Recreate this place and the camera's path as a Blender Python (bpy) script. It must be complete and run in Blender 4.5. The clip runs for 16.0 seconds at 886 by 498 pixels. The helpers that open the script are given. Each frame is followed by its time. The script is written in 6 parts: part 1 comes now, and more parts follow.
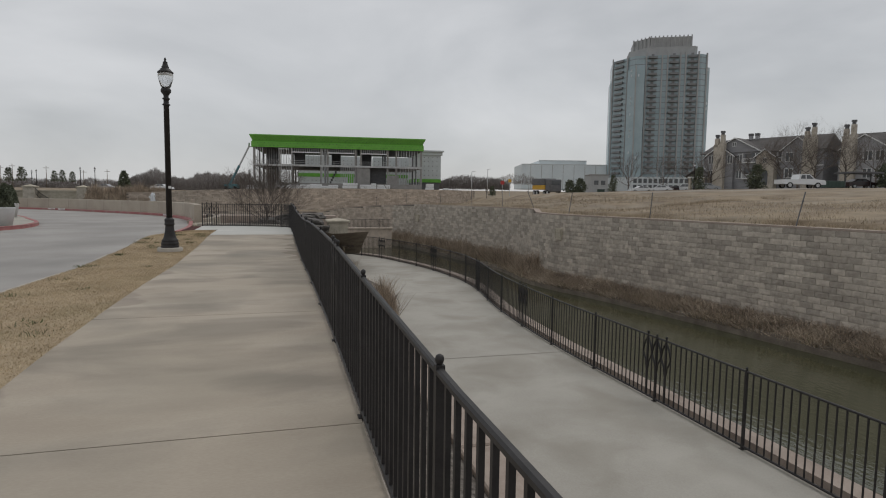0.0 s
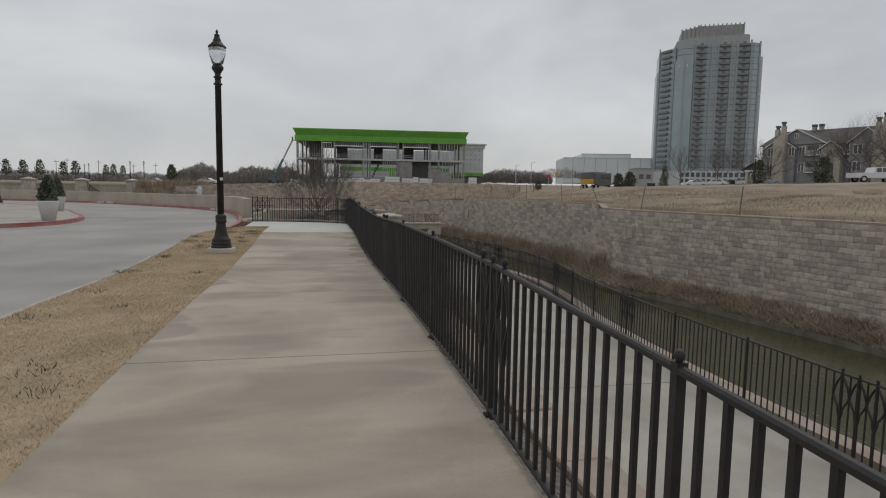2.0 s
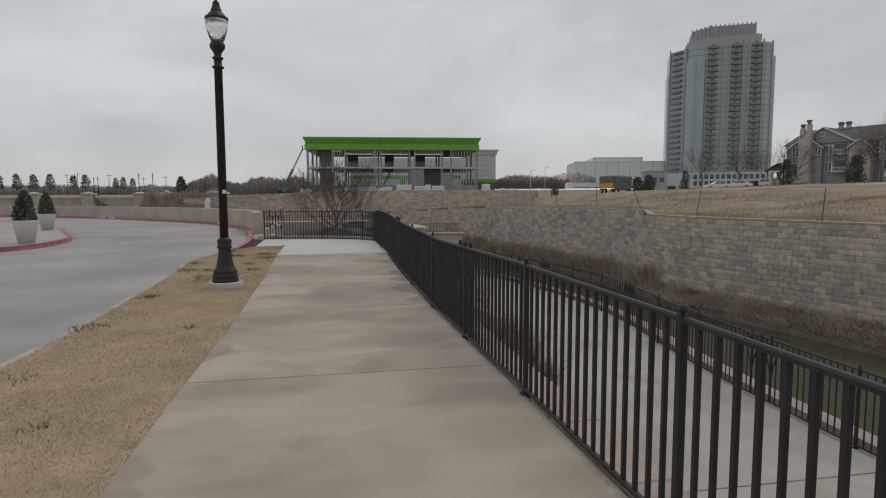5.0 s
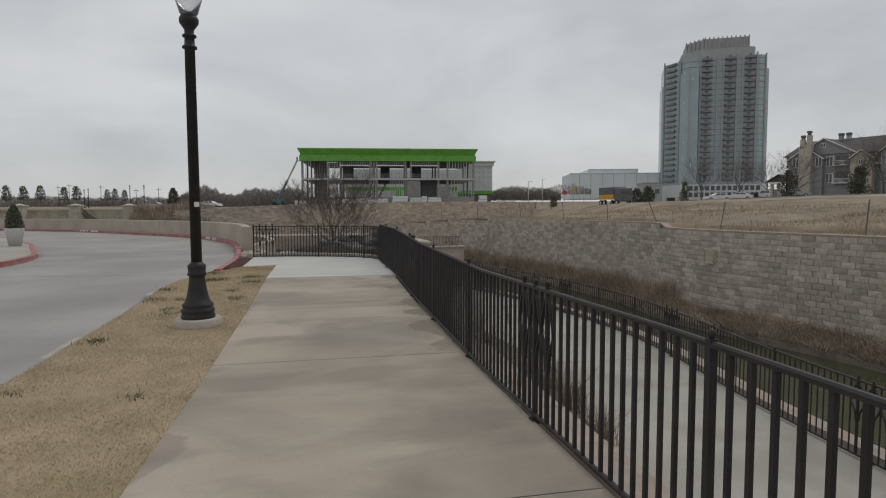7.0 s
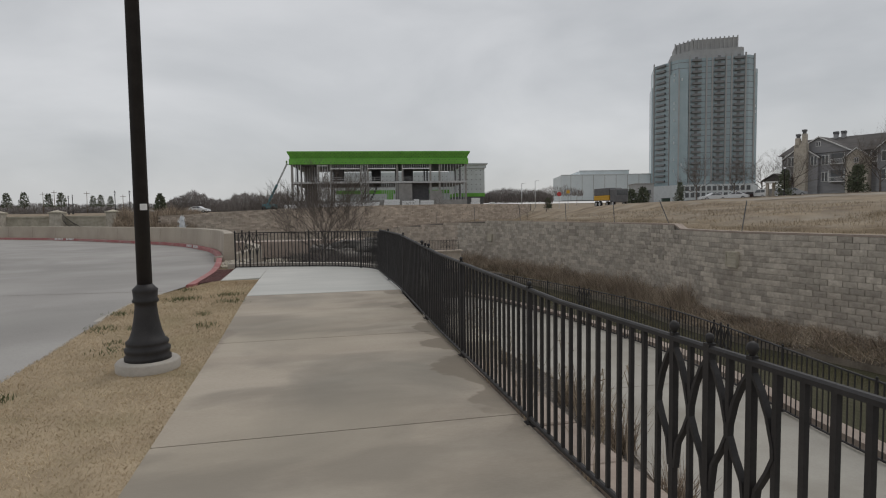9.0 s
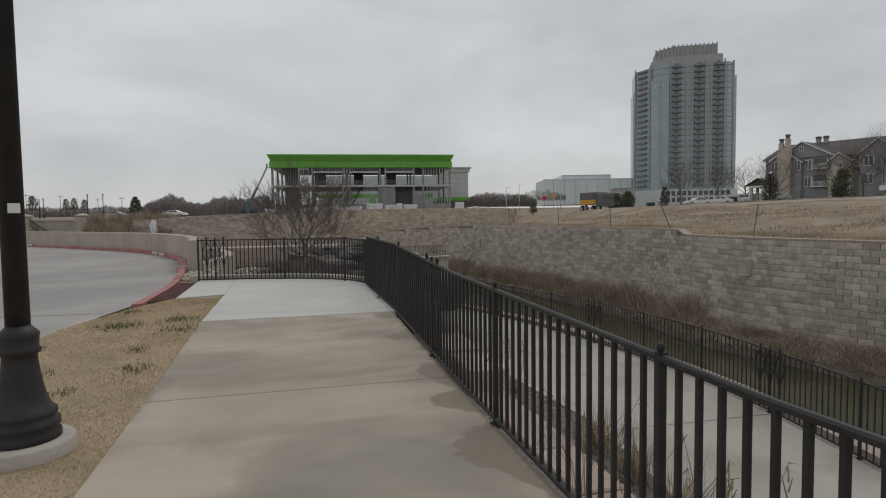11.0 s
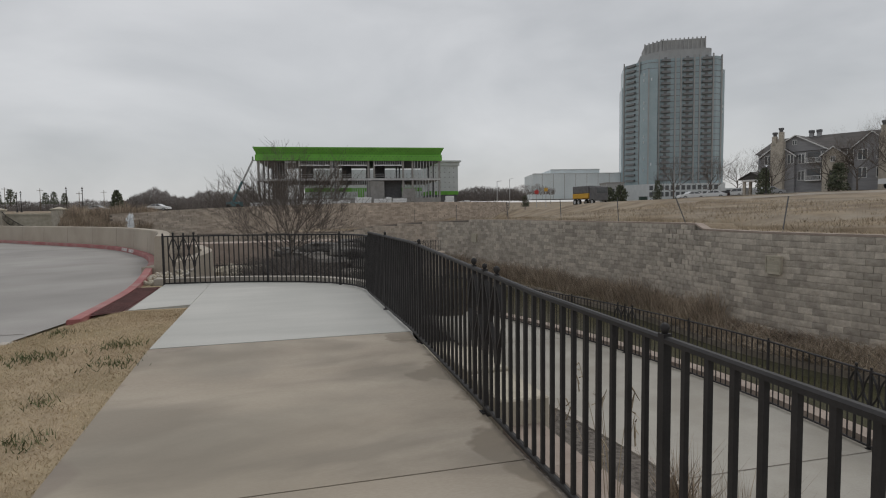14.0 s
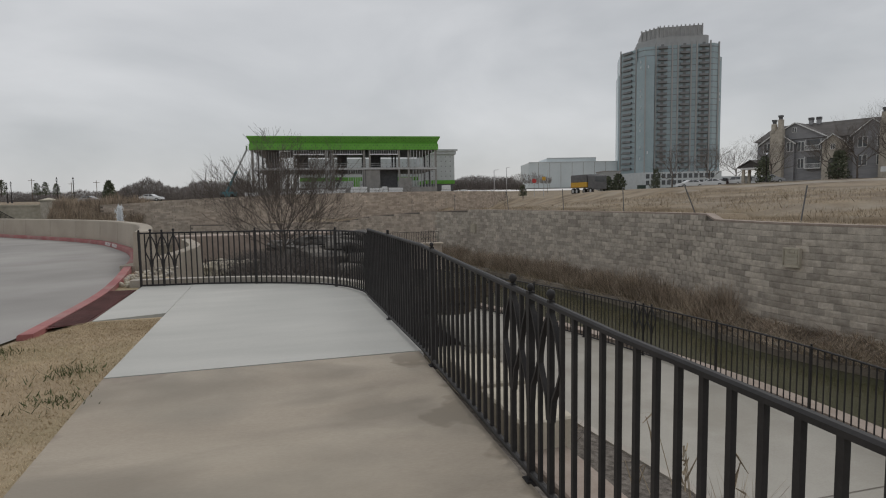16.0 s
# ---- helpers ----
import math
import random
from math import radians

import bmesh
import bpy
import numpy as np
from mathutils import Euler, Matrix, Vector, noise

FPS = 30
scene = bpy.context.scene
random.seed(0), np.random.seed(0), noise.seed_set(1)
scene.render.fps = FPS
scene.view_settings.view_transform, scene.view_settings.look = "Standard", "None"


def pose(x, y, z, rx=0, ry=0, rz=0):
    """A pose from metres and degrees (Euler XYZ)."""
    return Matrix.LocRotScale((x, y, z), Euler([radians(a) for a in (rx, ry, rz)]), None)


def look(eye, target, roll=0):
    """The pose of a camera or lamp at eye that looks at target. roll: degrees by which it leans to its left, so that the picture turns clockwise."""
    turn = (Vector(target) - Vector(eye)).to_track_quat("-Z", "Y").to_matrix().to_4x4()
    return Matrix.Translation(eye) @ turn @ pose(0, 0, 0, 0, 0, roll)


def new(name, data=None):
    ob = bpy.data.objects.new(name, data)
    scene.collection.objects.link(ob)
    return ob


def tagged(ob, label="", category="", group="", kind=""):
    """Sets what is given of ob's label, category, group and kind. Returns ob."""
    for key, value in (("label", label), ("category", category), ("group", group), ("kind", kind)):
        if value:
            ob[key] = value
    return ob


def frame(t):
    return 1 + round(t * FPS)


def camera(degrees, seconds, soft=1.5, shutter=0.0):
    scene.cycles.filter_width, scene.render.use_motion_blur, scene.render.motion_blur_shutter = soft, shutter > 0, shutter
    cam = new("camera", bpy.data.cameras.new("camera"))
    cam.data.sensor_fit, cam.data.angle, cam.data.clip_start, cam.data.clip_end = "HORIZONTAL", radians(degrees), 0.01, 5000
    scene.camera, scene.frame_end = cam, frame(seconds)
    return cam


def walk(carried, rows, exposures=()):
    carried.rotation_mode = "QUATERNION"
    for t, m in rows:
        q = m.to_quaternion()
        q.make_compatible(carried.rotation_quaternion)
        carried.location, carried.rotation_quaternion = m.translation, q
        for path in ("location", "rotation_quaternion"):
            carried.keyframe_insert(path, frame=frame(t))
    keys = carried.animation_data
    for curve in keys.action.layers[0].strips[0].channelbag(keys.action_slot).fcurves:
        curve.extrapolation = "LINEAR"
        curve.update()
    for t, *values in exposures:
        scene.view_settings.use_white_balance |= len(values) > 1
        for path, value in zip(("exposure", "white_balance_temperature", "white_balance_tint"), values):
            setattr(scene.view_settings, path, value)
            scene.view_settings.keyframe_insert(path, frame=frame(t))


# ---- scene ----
cam = camera(73.9, 16.0, soft=1.1)
PATH = [
    (0, (1.16, 0.247, 1.414), (1.707, 2.162, 1.237), 0.8),
    (0.5, (1.03, 0.87, 1.41), (1.502, 2.805, 1.224), 1.1),
    (1, (0.975, 1.417, 1.441), (1.428, 3.355, 1.247), 1.1),
    (1.5, (0.785, 2.015, 1.384), (1.217, 3.958, 1.191), 1.2),
    (2, (0.663, 2.578, 1.388), (1.085, 4.523, 1.189), 0.9),
    (2.5, (0.53, 3.089, 1.423), (0.94, 5.036, 1.219), 0.6),
    (3, (0.433, 3.587, 1.436), (0.817, 5.539, 1.237), 0.4),
    (3.5, (0.411, 4.16, 1.444), (0.795, 6.113, 1.245), 0.1),
    (4, (0.35, 4.71, 1.436), (0.734, 6.664, 1.249), -0.0),
    (6.5, (0.278, 7.275, 1.485), (0.681, 9.227, 1.322), -0.3),
    (7, (0.251, 7.773, 1.484), (0.659, 9.726, 1.347), -0.2),
    (7.5, (0.267, 8.256, 1.486), (0.69, 10.206, 1.354), -0.4),
    (8, (0.222, 8.775, 1.46), (0.646, 10.725, 1.333), -0.4),
    (8.5, (0.252, 9.254, 1.44), (0.687, 11.202, 1.314), -0.7),
    (9, (0.253, 9.701, 1.466), (0.69, 11.648, 1.339), -0.8),
    (9.5, (0.28, 10.133, 1.459), (0.721, 12.08, 1.339), -0.8),
    (10, (0.337, 10.617, 1.486), (0.815, 12.555, 1.363), -0.9),
    (12.5, (0.397, 12.805, 1.438), (0.902, 14.738, 1.339), -0.8),
    (13, (0.42, 13.126, 1.442), (0.933, 15.056, 1.339), -0.8),
    (13.5, (0.37, 13.38, 1.43), (0.893, 15.308, 1.32), -0.5),
    (14, (0.416, 13.629, 1.418), (0.951, 15.551, 1.285), -0.7),
    (14.5, (0.514, 13.858, 1.428), (1.051, 15.779, 1.286), -1.0),
    (15, (0.474, 14.105, 1.423), (1.012, 16.025, 1.263), -0.8),
    (15.5, (0.43, 14.304, 1.444), (0.973, 16.222, 1.279), -0.7),
    (16, (0.52, 14.643, 1.482), (1.067, 16.559, 1.312), -0.9),
]
walk(cam, [(t, look(eye, target, roll)) for t, eye, target, roll in PATH])

# ---- world and light ----
world = bpy.data.worlds.new("overcast_sky")
scene.world = world
world.use_nodes = True
wn, wl = world.node_tree.nodes, world.node_tree.links
wn.clear()
w_out = wn.new("ShaderNodeOutputWorld")
w_bg = wn.new("ShaderNodeBackground")
w_sky = wn.new("ShaderNodeTexSky")
w_sky.sky_type, w_sky.sun_disc = "NISHITA", False
w_sky.sun_elevation, w_sky.sun_rotation = radians(48), radians(40)
w_co = wn.new("ShaderNodeTexCoord")
w_map = wn.new("ShaderNodeMapping")
w_map.inputs["Scale"].default_value = (1.0, 1.0, 2.3)
w_n = wn.new("ShaderNodeTexNoise")
w_n.inputs["Scale"].default_value, w_n.inputs["Detail"].default_value, w_n.inputs["Roughness"].default_value = 2.1, 6.0, 0.5
w_n.inputs["Distortion"].default_value = 0.35
w_ramp = wn.new("ShaderNodeValToRGB")
w_ramp.color_ramp.elements[0].position, w_ramp.color_ramp.elements[0].color = 0.32, (0.445, 0.457, 0.47, 1)
w_ramp.color_ramp.elements[1].position, w_ramp.color_ramp.elements[1].color = 0.70, (0.67, 0.675, 0.686, 1)
w_scale = wn.new("ShaderNodeVectorMath")
w_scale.operation = "SCALE"
w_scale.inputs["Scale"].default_value = 0.10
w_mix = wn.new("ShaderNodeMix")
w_mix.data_type = "RGBA"
w_mix.inputs["Factor"].default_value = 0.92
wl.new(w_co.outputs["Generated"], w_map.inputs["Vector"])
wl.new(w_map.outputs["Vector"], w_n.inputs["Vector"])
wl.new(w_n.outputs["Fac"], w_ramp.inputs["Fac"])
wl.new(w_sky.outputs["Color"], w_scale.inputs[0])
wl.new(w_scale.outputs["Vector"], w_mix.inputs["A"])
wl.new(w_ramp.outputs["Color"], w_mix.inputs["B"])
wl.new(w_mix.outputs["Result"], w_bg.inputs["Color"])
wl.new(w_bg.outputs["Background"], w_out.inputs["Surface"])
sun_data = bpy.data.lights.new("sun", "SUN")
sun_data.energy, sun_data.angle, sun_data.color = 0.72, radians(25), (1.0, 0.97, 0.93)
sun = new("sun", sun_data)
sun.matrix_world = look((30, 25, 60), (0, 0, 0))

# ---- materials ----
def mat(name, c1, c2, rough=0.8, scale=3.0, fine=40.0, bump=0.15, metal=0.0, stain=None, stain_scale=0.35, stain_amt=0.5, island=0.0, spec=0.4, stretch=(1, 1, 1)):
    """Two-scale noise between c1 and c2, optional large stains, fine relief, piece-to-piece variation."""
    m = bpy.data.materials.new(name)
    m.use_nodes = True
    n, l = m.node_tree.nodes, m.node_tree.links
    b = n["Principled BSDF"]
    b.inputs["Roughness"].default_value, b.inputs["Metallic"].default_value = rough, metal
    b.inputs["Specular IOR Level"].default_value = spec
    geo = n.new("ShaderNodeNewGeometry")
    mp = n.new("ShaderNodeMapping")
    mp.inputs["Scale"].default_value = stretch
    l.new(geo.outputs["Position"], mp.inputs["Vector"])
    n1 = n.new("ShaderNodeTexNoise")
    n1.inputs["Scale"].default_value, n1.inputs["Detail"].default_value = scale, 5
    n2 = n.new("ShaderNodeTexNoise")
    n2.inputs["Scale"].default_value, n2.inputs["Detail"].default_value = fine, 3
    l.new(mp.outputs["Vector"], n1.inputs["Vector"])
    l.new(mp.outputs["Vector"], n2.inputs["Vector"])
    add = n.new("ShaderNodeMath")
    add.operation = "MULTIPLY_ADD"
    add.inputs[1].default_value, add.inputs[2].default_value = 0.45, -0.22
    l.new(n2.outputs["Fac"], add.inputs[0])
    tot = n.new("ShaderNodeMath")
    l.new(add.outputs[0], tot.inputs[0])
    l.new(n1.outputs["Fac"], tot.inputs[1])
    ramp = n.new("ShaderNodeValToRGB")
    ramp.color_ramp.elements[0].position, ramp.color_ramp.elements[0].color = 0.30, (*c1, 1)
    ramp.color_ramp.elements[1].position, ramp.color_ramp.elements[1].color = 0.70, (*c2, 1)
    l.new(tot.outputs[0], ramp.inputs["Fac"])
    col = ramp.outputs["Color"]
    if stain:
        ns = n.new("ShaderNodeTexNoise")
        ns.inputs["Scale"].default_value, ns.inputs["Detail"].default_value, ns.inputs["Distortion"].default_value = stain_scale, 6, 0.6
        l.new(geo.outputs["Position"], ns.inputs["Vector"])
        rs = n.new("ShaderNodeMapRange")
        rs.inputs["From Min"].default_value, rs.inputs["From Max"].default_value, rs.inputs["To Max"].default_value = 0.48, 0.68, stain_amt
        l.new(ns.outputs["Fac"], rs.inputs["Value"])
        mx = n.new("ShaderNodeMix")
        mx.data_type = "RGBA"
        l.new(rs.outputs["Result"], mx.inputs["Factor"])
        l.new(col, mx.inputs["A"])
        mx.inputs["B"].default_value = (*stain, 1)
        col = mx.outputs["Result"]
    if island:
        oi = n.new("ShaderNodeObjectInfo")
        su = n.new("ShaderNodeMath")
        l.new(oi.outputs["Random"], su.inputs[0])
        l.new(geo.outputs["Random Per Island"], su.inputs[1])
        fr = n.new("ShaderNodeMath")
        fr.operation = "FRACT"
        l.new(su.outputs[0], fr.inputs[0])
        mr = n.new("ShaderNodeMapRange")
        mr.inputs["To Min"].default_value, mr.inputs["To Max"].default_value = 1 - island, 1 + island
        l.new(fr.outputs[0], mr.inputs["Value"])
        sc = n.new("ShaderNodeVectorMath")
        sc.operation = "SCALE"
        l.new(col, sc.inputs[0])
        l.new(mr.outputs["Result"], sc.inputs["Scale"])
        col = sc.outputs["Vector"]
    l.new(col, b.inputs["Base Color"])
    if bump:
        bp = n.new("ShaderNodeBump")
        bp.inputs["Strength"].default_value, bp.inputs["Distance"].default_value = bump, 0.02
        l.new(tot.outputs[0], bp.inputs["Height"])
        l.new(bp.outputs["Normal"], b.inputs["Normal"])
    return m


M = {}
M["concrete"] = mat("sidewalk_concrete", (0.365, 0.311, 0.25), (0.458, 0.40, 0.328), 0.8, 1.2, 60, 0.1, stain=(0.215, 0.20, 0.17), stain_scale=0.55, stain_amt=0.75, stretch=(0.6, 1.6, 1), spec=0.3)


def damp_edge(m, x0, y0, y1):
    """Irregular damp patches that creep in from the fence side over a stretch of the walk."""
    n, l = m.node_tree.nodes, m.node_tree.links
    b = n["Principled BSDF"]
    src = b.inputs["Base Color"].links[0].from_socket
    geo = n.new("ShaderNodeNewGeometry")
    sep = n.new("ShaderNodeSeparateXYZ")
    l.new(geo.outputs["Position"], sep.inputs[0])
    ns = n.new("ShaderNodeTexNoise")
    ns.inputs["Scale"].default_value, ns.inputs["Detail"].default_value = 1.3, 4
    l.new(geo.outputs["Position"], ns.inputs["Vector"])
    ax = n.new("ShaderNodeMath"); ax.operation = "MULTIPLY_ADD"; ax.inputs[1].default_value, ax.inputs[2].default_value = 0.55, -0.55 * x0
    l.new(sep.outputs["X"], ax.inputs[0])
    ad = n.new("ShaderNodeMath"); l.new(ax.outputs[0], ad.inputs[0]); l.new(ns.outputs["Fac"], ad.inputs[1])
    edge = n.new("ShaderNodeMapRange"); edge.inputs["From Min"].default_value, edge.inputs["From Max"].default_value = 0.545, 0.575
    l.new(ad.outputs[0], edge.inputs["Value"])
    ya = n.new("ShaderNodeMapRange"); ya.inputs["From Min"].default_value, ya.inputs["From Max"].default_value = y0, y0 + 1.2
    yb = n.new("ShaderNodeMapRange"); yb.inputs["From Min"].default_value, yb.inputs["From Max"].default_value = y1, y1 - 0.5
    l.new(sep.outputs["Y"], ya.inputs["Value"]); l.new(sep.outputs["Y"], yb.inputs["Value"])
    m1 = n.new("ShaderNodeMath"); m1.operation = "MULTIPLY"; l.new(ya.outputs[0], m1.inputs[0]); l.new(yb.outputs[0], m1.inputs[1])
    m2 = n.new("ShaderNodeMath"); m2.operation = "MULTIPLY"; l.new(m1.outputs[0], m2.inputs[0]); l.new(edge.outputs[0], m2.inputs[1])
    m3 = n.new("ShaderNodeMath"); m3.operation = "MULTIPLY"; m3.inputs[1].default_value = 0.7; l.new(m2.outputs[0], m3.inputs[0])
    mx = n.new("ShaderNodeMix"); mx.data_type = "RGBA"
    l.new(m3.outputs[0], mx.inputs["Factor"]); l.new(src, mx.inputs["A"]); mx.inputs["B"].default_value = (0.20, 0.165, 0.125, 1)
    # broad brown and grey drifts
    nb = n.new("ShaderNodeTexNoise"); nb.inputs["Scale"].default_value, nb.inputs["Detail"].default_value = 0.28, 3
    l.new(geo.outputs["Position"], nb.inputs["Vector"])
    rb = n.new("ShaderNodeMapRange"); rb.inputs["From Min"].default_value, rb.inputs["From Max"].default_value, rb.inputs["To Max"].default_value = 0.42, 0.62, 0.5
    l.new(nb.outputs["Fac"], rb.inputs["Value"])
    my = n.new("ShaderNodeMix"); my.data_type = "RGBA"
    l.new(rb.outputs[0], my.inputs["Factor"]); l.new(mx.outputs["Result"], my.inputs["A"]); my.inputs["B"].default_value = (0.345, 0.30, 0.235, 1)
    # drying puddle marks across the walk, and rust-brown damp along the lawn side
    mp = n.new("ShaderNodeMapping"); mp.inputs["Scale"].default_value = (0.55, 1.25, 1)
    l.new(geo.outputs["Position"], mp.inputs["Vector"])
    npd = n.new("ShaderNodeTexNoise"); npd.inputs["Scale"].default_value, npd.inputs["Detail"].default_value, npd.inputs["Distortion"].default_value = 0.95, 5, 0.4
    l.new(mp.outputs["Vector"], npd.inputs["Vector"])
    rp = n.new("ShaderNodeMapRange"); rp.inputs["From Min"].default_value, rp.inputs["From Max"].default_value, rp.inputs["To Max"].default_value = 0.50, 0.63, 0.62
    l.new(npd.outputs["Fac"], rp.inputs["Value"])
    mz = n.new("ShaderNodeMix"); mz.data_type = "RGBA"
    l.new(rp.outputs[0], mz.inputs["Factor"]); l.new(my.outputs["Result"], mz.inputs["A"]); mz.inputs["B"].default_value = (0.232, 0.205, 0.168, 1)
    lx = n.new("ShaderNodeMath"); lx.operation = "MULTIPLY_ADD"; lx.inputs[1].default_value, lx.inputs[2].default_value = -0.42, -0.30
    l.new(sep.outputs["X"], lx.inputs[0])
    nl = n.new("ShaderNodeTexNoise"); nl.inputs["Scale"].default_value, nl.inputs["Detail"].default_value = 0.8, 5
    l.new(geo.outputs["Position"], nl.inputs["Vector"])
    al = n.new("ShaderNodeMath"); l.new(lx.outputs[0], al.inputs[0]); l.new(nl.outputs["Fac"], al.inputs[1])
    rl = n.new("ShaderNodeMapRange"); rl.inputs["From Min"].default_value, rl.inputs["From Max"].default_value, rl.inputs["To Max"].default_value = 0.545, 0.585, 0.5
    l.new(al.outputs[0], rl.inputs["Value"])
    ml = n.new("ShaderNodeMix"); ml.data_type = "RGBA"
    l.new(rl.outputs[0], ml.inputs["Factor"]); l.new(mz.outputs["Result"], ml.inputs["A"]); ml.inputs["B"].default_value = (0.235, 0.195, 0.165, 1)
    l.new(ml.outputs["Result"], b.inputs["Base Color"])


damp_edge(M["concrete"], 1.42, 13.2, 19.8)
M["concrete_new"] = mat("pale_new_concrete", (0.47, 0.465, 0.435), (0.55, 0.54, 0.505), 0.75, 1.0, 50, 0.08, stain=(0.40, 0.40, 0.375), stain_amt=0.4, stretch=(0.7, 2.5, 1))
M["promenade"] = mat("promenade_concrete", (0.325, 0.303, 0.263), (0.41, 0.387, 0.342), 0.75, 0.8, 50, 0.1, stain=(0.255, 0.232, 0.19), stain_scale=0.7, stain_amt=0.6)
M["road"] = mat("road_concrete", (0.30, 0.284, 0.268), (0.385, 0.368, 0.348), 0.85, 0.6, 45, 0.12, stain=(0.25, 0.24, 0.225), stain_scale=0.22, stain_amt=0.7, spec=0.2)
M["kerb_red"] = mat("faded_red_kerb_paint", (0.30, 0.10, 0.10), (0.40, 0.16, 0.15), 0.7, 3, 50, 0.1, stain=(0.35, 0.30, 0.27), stain_scale=1.5, stain_amt=0.4)
M["tactile"] = mat("dark_red_tactile_paving", (0.11, 0.05, 0.045), (0.16, 0.07, 0.065), 0.8, 4, 60, 0.2)
M["kerb"] = mat("kerb_concrete", (0.36, 0.33, 0.29), (0.46, 0.42, 0.37), 0.8, 2, 40, 0.1)
M["barrier"] = mat("tan_barrier_concrete", (0.36, 0.31, 0.25), (0.45, 0.40, 0.33), 0.8, 0.8, 30, 0.1, stain=(0.30, 0.26, 0.22), stain_amt=0.3)
M["iron"] = mat("black_painted_iron", (0.020, 0.0185, 0.0185), (0.034, 0.031, 0.031), 0.55, 8, 90, 0.05, spec=0.35)
M["grass_soil"] = mat("dormant_turf_soil", (0.32, 0.25, 0.165), (0.43, 0.34, 0.228), 0.95, 3, 90, 0.4, stain=(0.19, 0.17, 0.08), stain_scale=1.2, stain_amt=0.4)
M["field"] = mat("dry_winter_field", (0.155, 0.115, 0.076), (0.315, 0.25, 0.17), 0.95, 0.45, 8, 0.5, stain=(0.34, 0.30, 0.24), stain_scale=0.3, stain_amt=0.55, stretch=(1, 1.3, 1))
M["block"] = mat("split_face_block", (0.375, 0.33, 0.28), (0.53, 0.475, 0.405), 0.92, 6, 30, 0.9, stain=(0.29, 0.25, 0.21), stain_scale=0.5, stain_amt=0.35, island=0.24)
M["block_warm"] = mat("tan_split_face_block", (0.40, 0.335, 0.275), (0.56, 0.475, 0.395), 0.92, 2, 14, 0.6, stain=(0.33, 0.27, 0.22), stain_scale=0.25, stain_amt=0.4, island=0.2)
M["mortar"] = mat("block_joint_grit", (0.15, 0.132, 0.113), (0.21, 0.187, 0.162), 0.95, 4, 40, 0.2)
M["limestone"] = mat("pale_limestone", (0.42, 0.38, 0.30), (0.55, 0.50, 0.41), 0.85, 3, 30, 0.4, stain=(0.28, 0.25, 0.2), stain_scale=1.0, stain_amt=0.5, island=0.1)
M["coping"] = mat("terrace_block", (0.30, 0.24, 0.20), (0.40, 0.33, 0.28), 0.85, 3, 40, 0.3, island=0.08)
M["mulch"] = mat("gravel_mulch", (0.06, 0.05, 0.042), (0.22, 0.195, 0.17), 0.95, 12, 70, 1.0)
M["mud"] = mat("bank_soil", (0.13, 0.108, 0.085), (0.24, 0.205, 0.165), 0.95, 2, 20, 0.6)
M["bed"] = mat("canal_bed", (0.03, 0.035, 0.02), (0.06, 0.06, 0.035), 0.9, 1, 8, 0.2)


# ---- building helpers ----
def part(name, bm, material, parent=None, label=""):
    me = bpy.data.meshes.new(name)
    bm.to_mesh(me)
    bm.free()
    for mm in (material if isinstance(material, (list, tuple)) else [material]):
        me.materials.append(mm)
    ob = new(name, me)
    ob.parent = parent
    if label:
        tagged(ob, label)
    return ob


def thing(name, at, label, category, group="", kind=""):
    """An empty at the base of a thing."""
    ob = new(name)
    ob.matrix_basis = at if isinstance(at, Matrix) else Matrix.Translation(at)
    return tagged(ob, label, category, group, kind)


def box(bm, x0, x1, y0, y1, z0, z1, bevel=0.0):
    vs = [bm.verts.new((x, y, z)) for z in (z0, z1) for x, y in ((x0, y0), (x1, y0), (x1, y1), (x0, y1))]
    fs = [bm.faces.new([vs[i] for i in f]) for f in ((3, 2, 1, 0), (4, 5, 6, 7), (0, 1, 5, 4), (1, 2, 6, 5), (2, 3, 7, 6), (3, 0, 4, 7))]
    if bevel:
        es = {e for f in fs for e in f.edges}
        bmesh.ops.bevel(bm, geom=list(es), offset=bevel, segments=1, affect="EDGES")
    return vs


def lathe(bm, profile, n=16, cx=0.0, cy=0.0):
    """Turns (radius, height) pairs about the upright axis."""
    rings = []
    for r, z in profile:
        rings.append([bm.verts.new((cx + r * math.cos(2 * math.pi * i / n), cy + r * math.sin(2 * math.pi * i / n), z)) for i in range(n)])
    for a, b in zip(rings, rings[1:]):
        for i in range(n):
            f = bm.faces.new((a[i], a[(i + 1) % n], b[(i + 1) % n], b[i]))
            f.smooth = True
    bm.faces.new(rings[0][::-1])
    bm.faces.new(rings[-1])


def tube(bm, pts, radii, n=6):
    """A round bar along points, with a radius at each."""
    rings = []
    pts = [Vector(p) for p in pts]
    for i, p in enumerate(pts):
        d = (pts[min(i + 1, len(pts) - 1)] - pts[max(i - 1, 0)]).normalized()
        u = d.cross(Vector((0.31, 0.17, 0.93)) if abs(d.z) < 0.9 else Vector((1, 0.2, 0))).normalized()
        v = d.cross(u)
        r = radii[i] if isinstance(radii, (list, tuple)) else radii
        rings.append([bm.verts.new(p + r * (math.cos(2 * math.pi * k / n) * u + math.sin(2 * math.pi * k / n) * v)) for k in range(n)])
    for a, b in zip(rings, rings[1:]):
        for k in range(n):
            f = bm.faces.new((a[k], a[(k + 1) % n], b[(k + 1) % n], b[k]))
            f.smooth = n > 4
    if n > 2:
        bm.faces.new(rings[0][::-1])
        bm.faces.new(rings[-1])


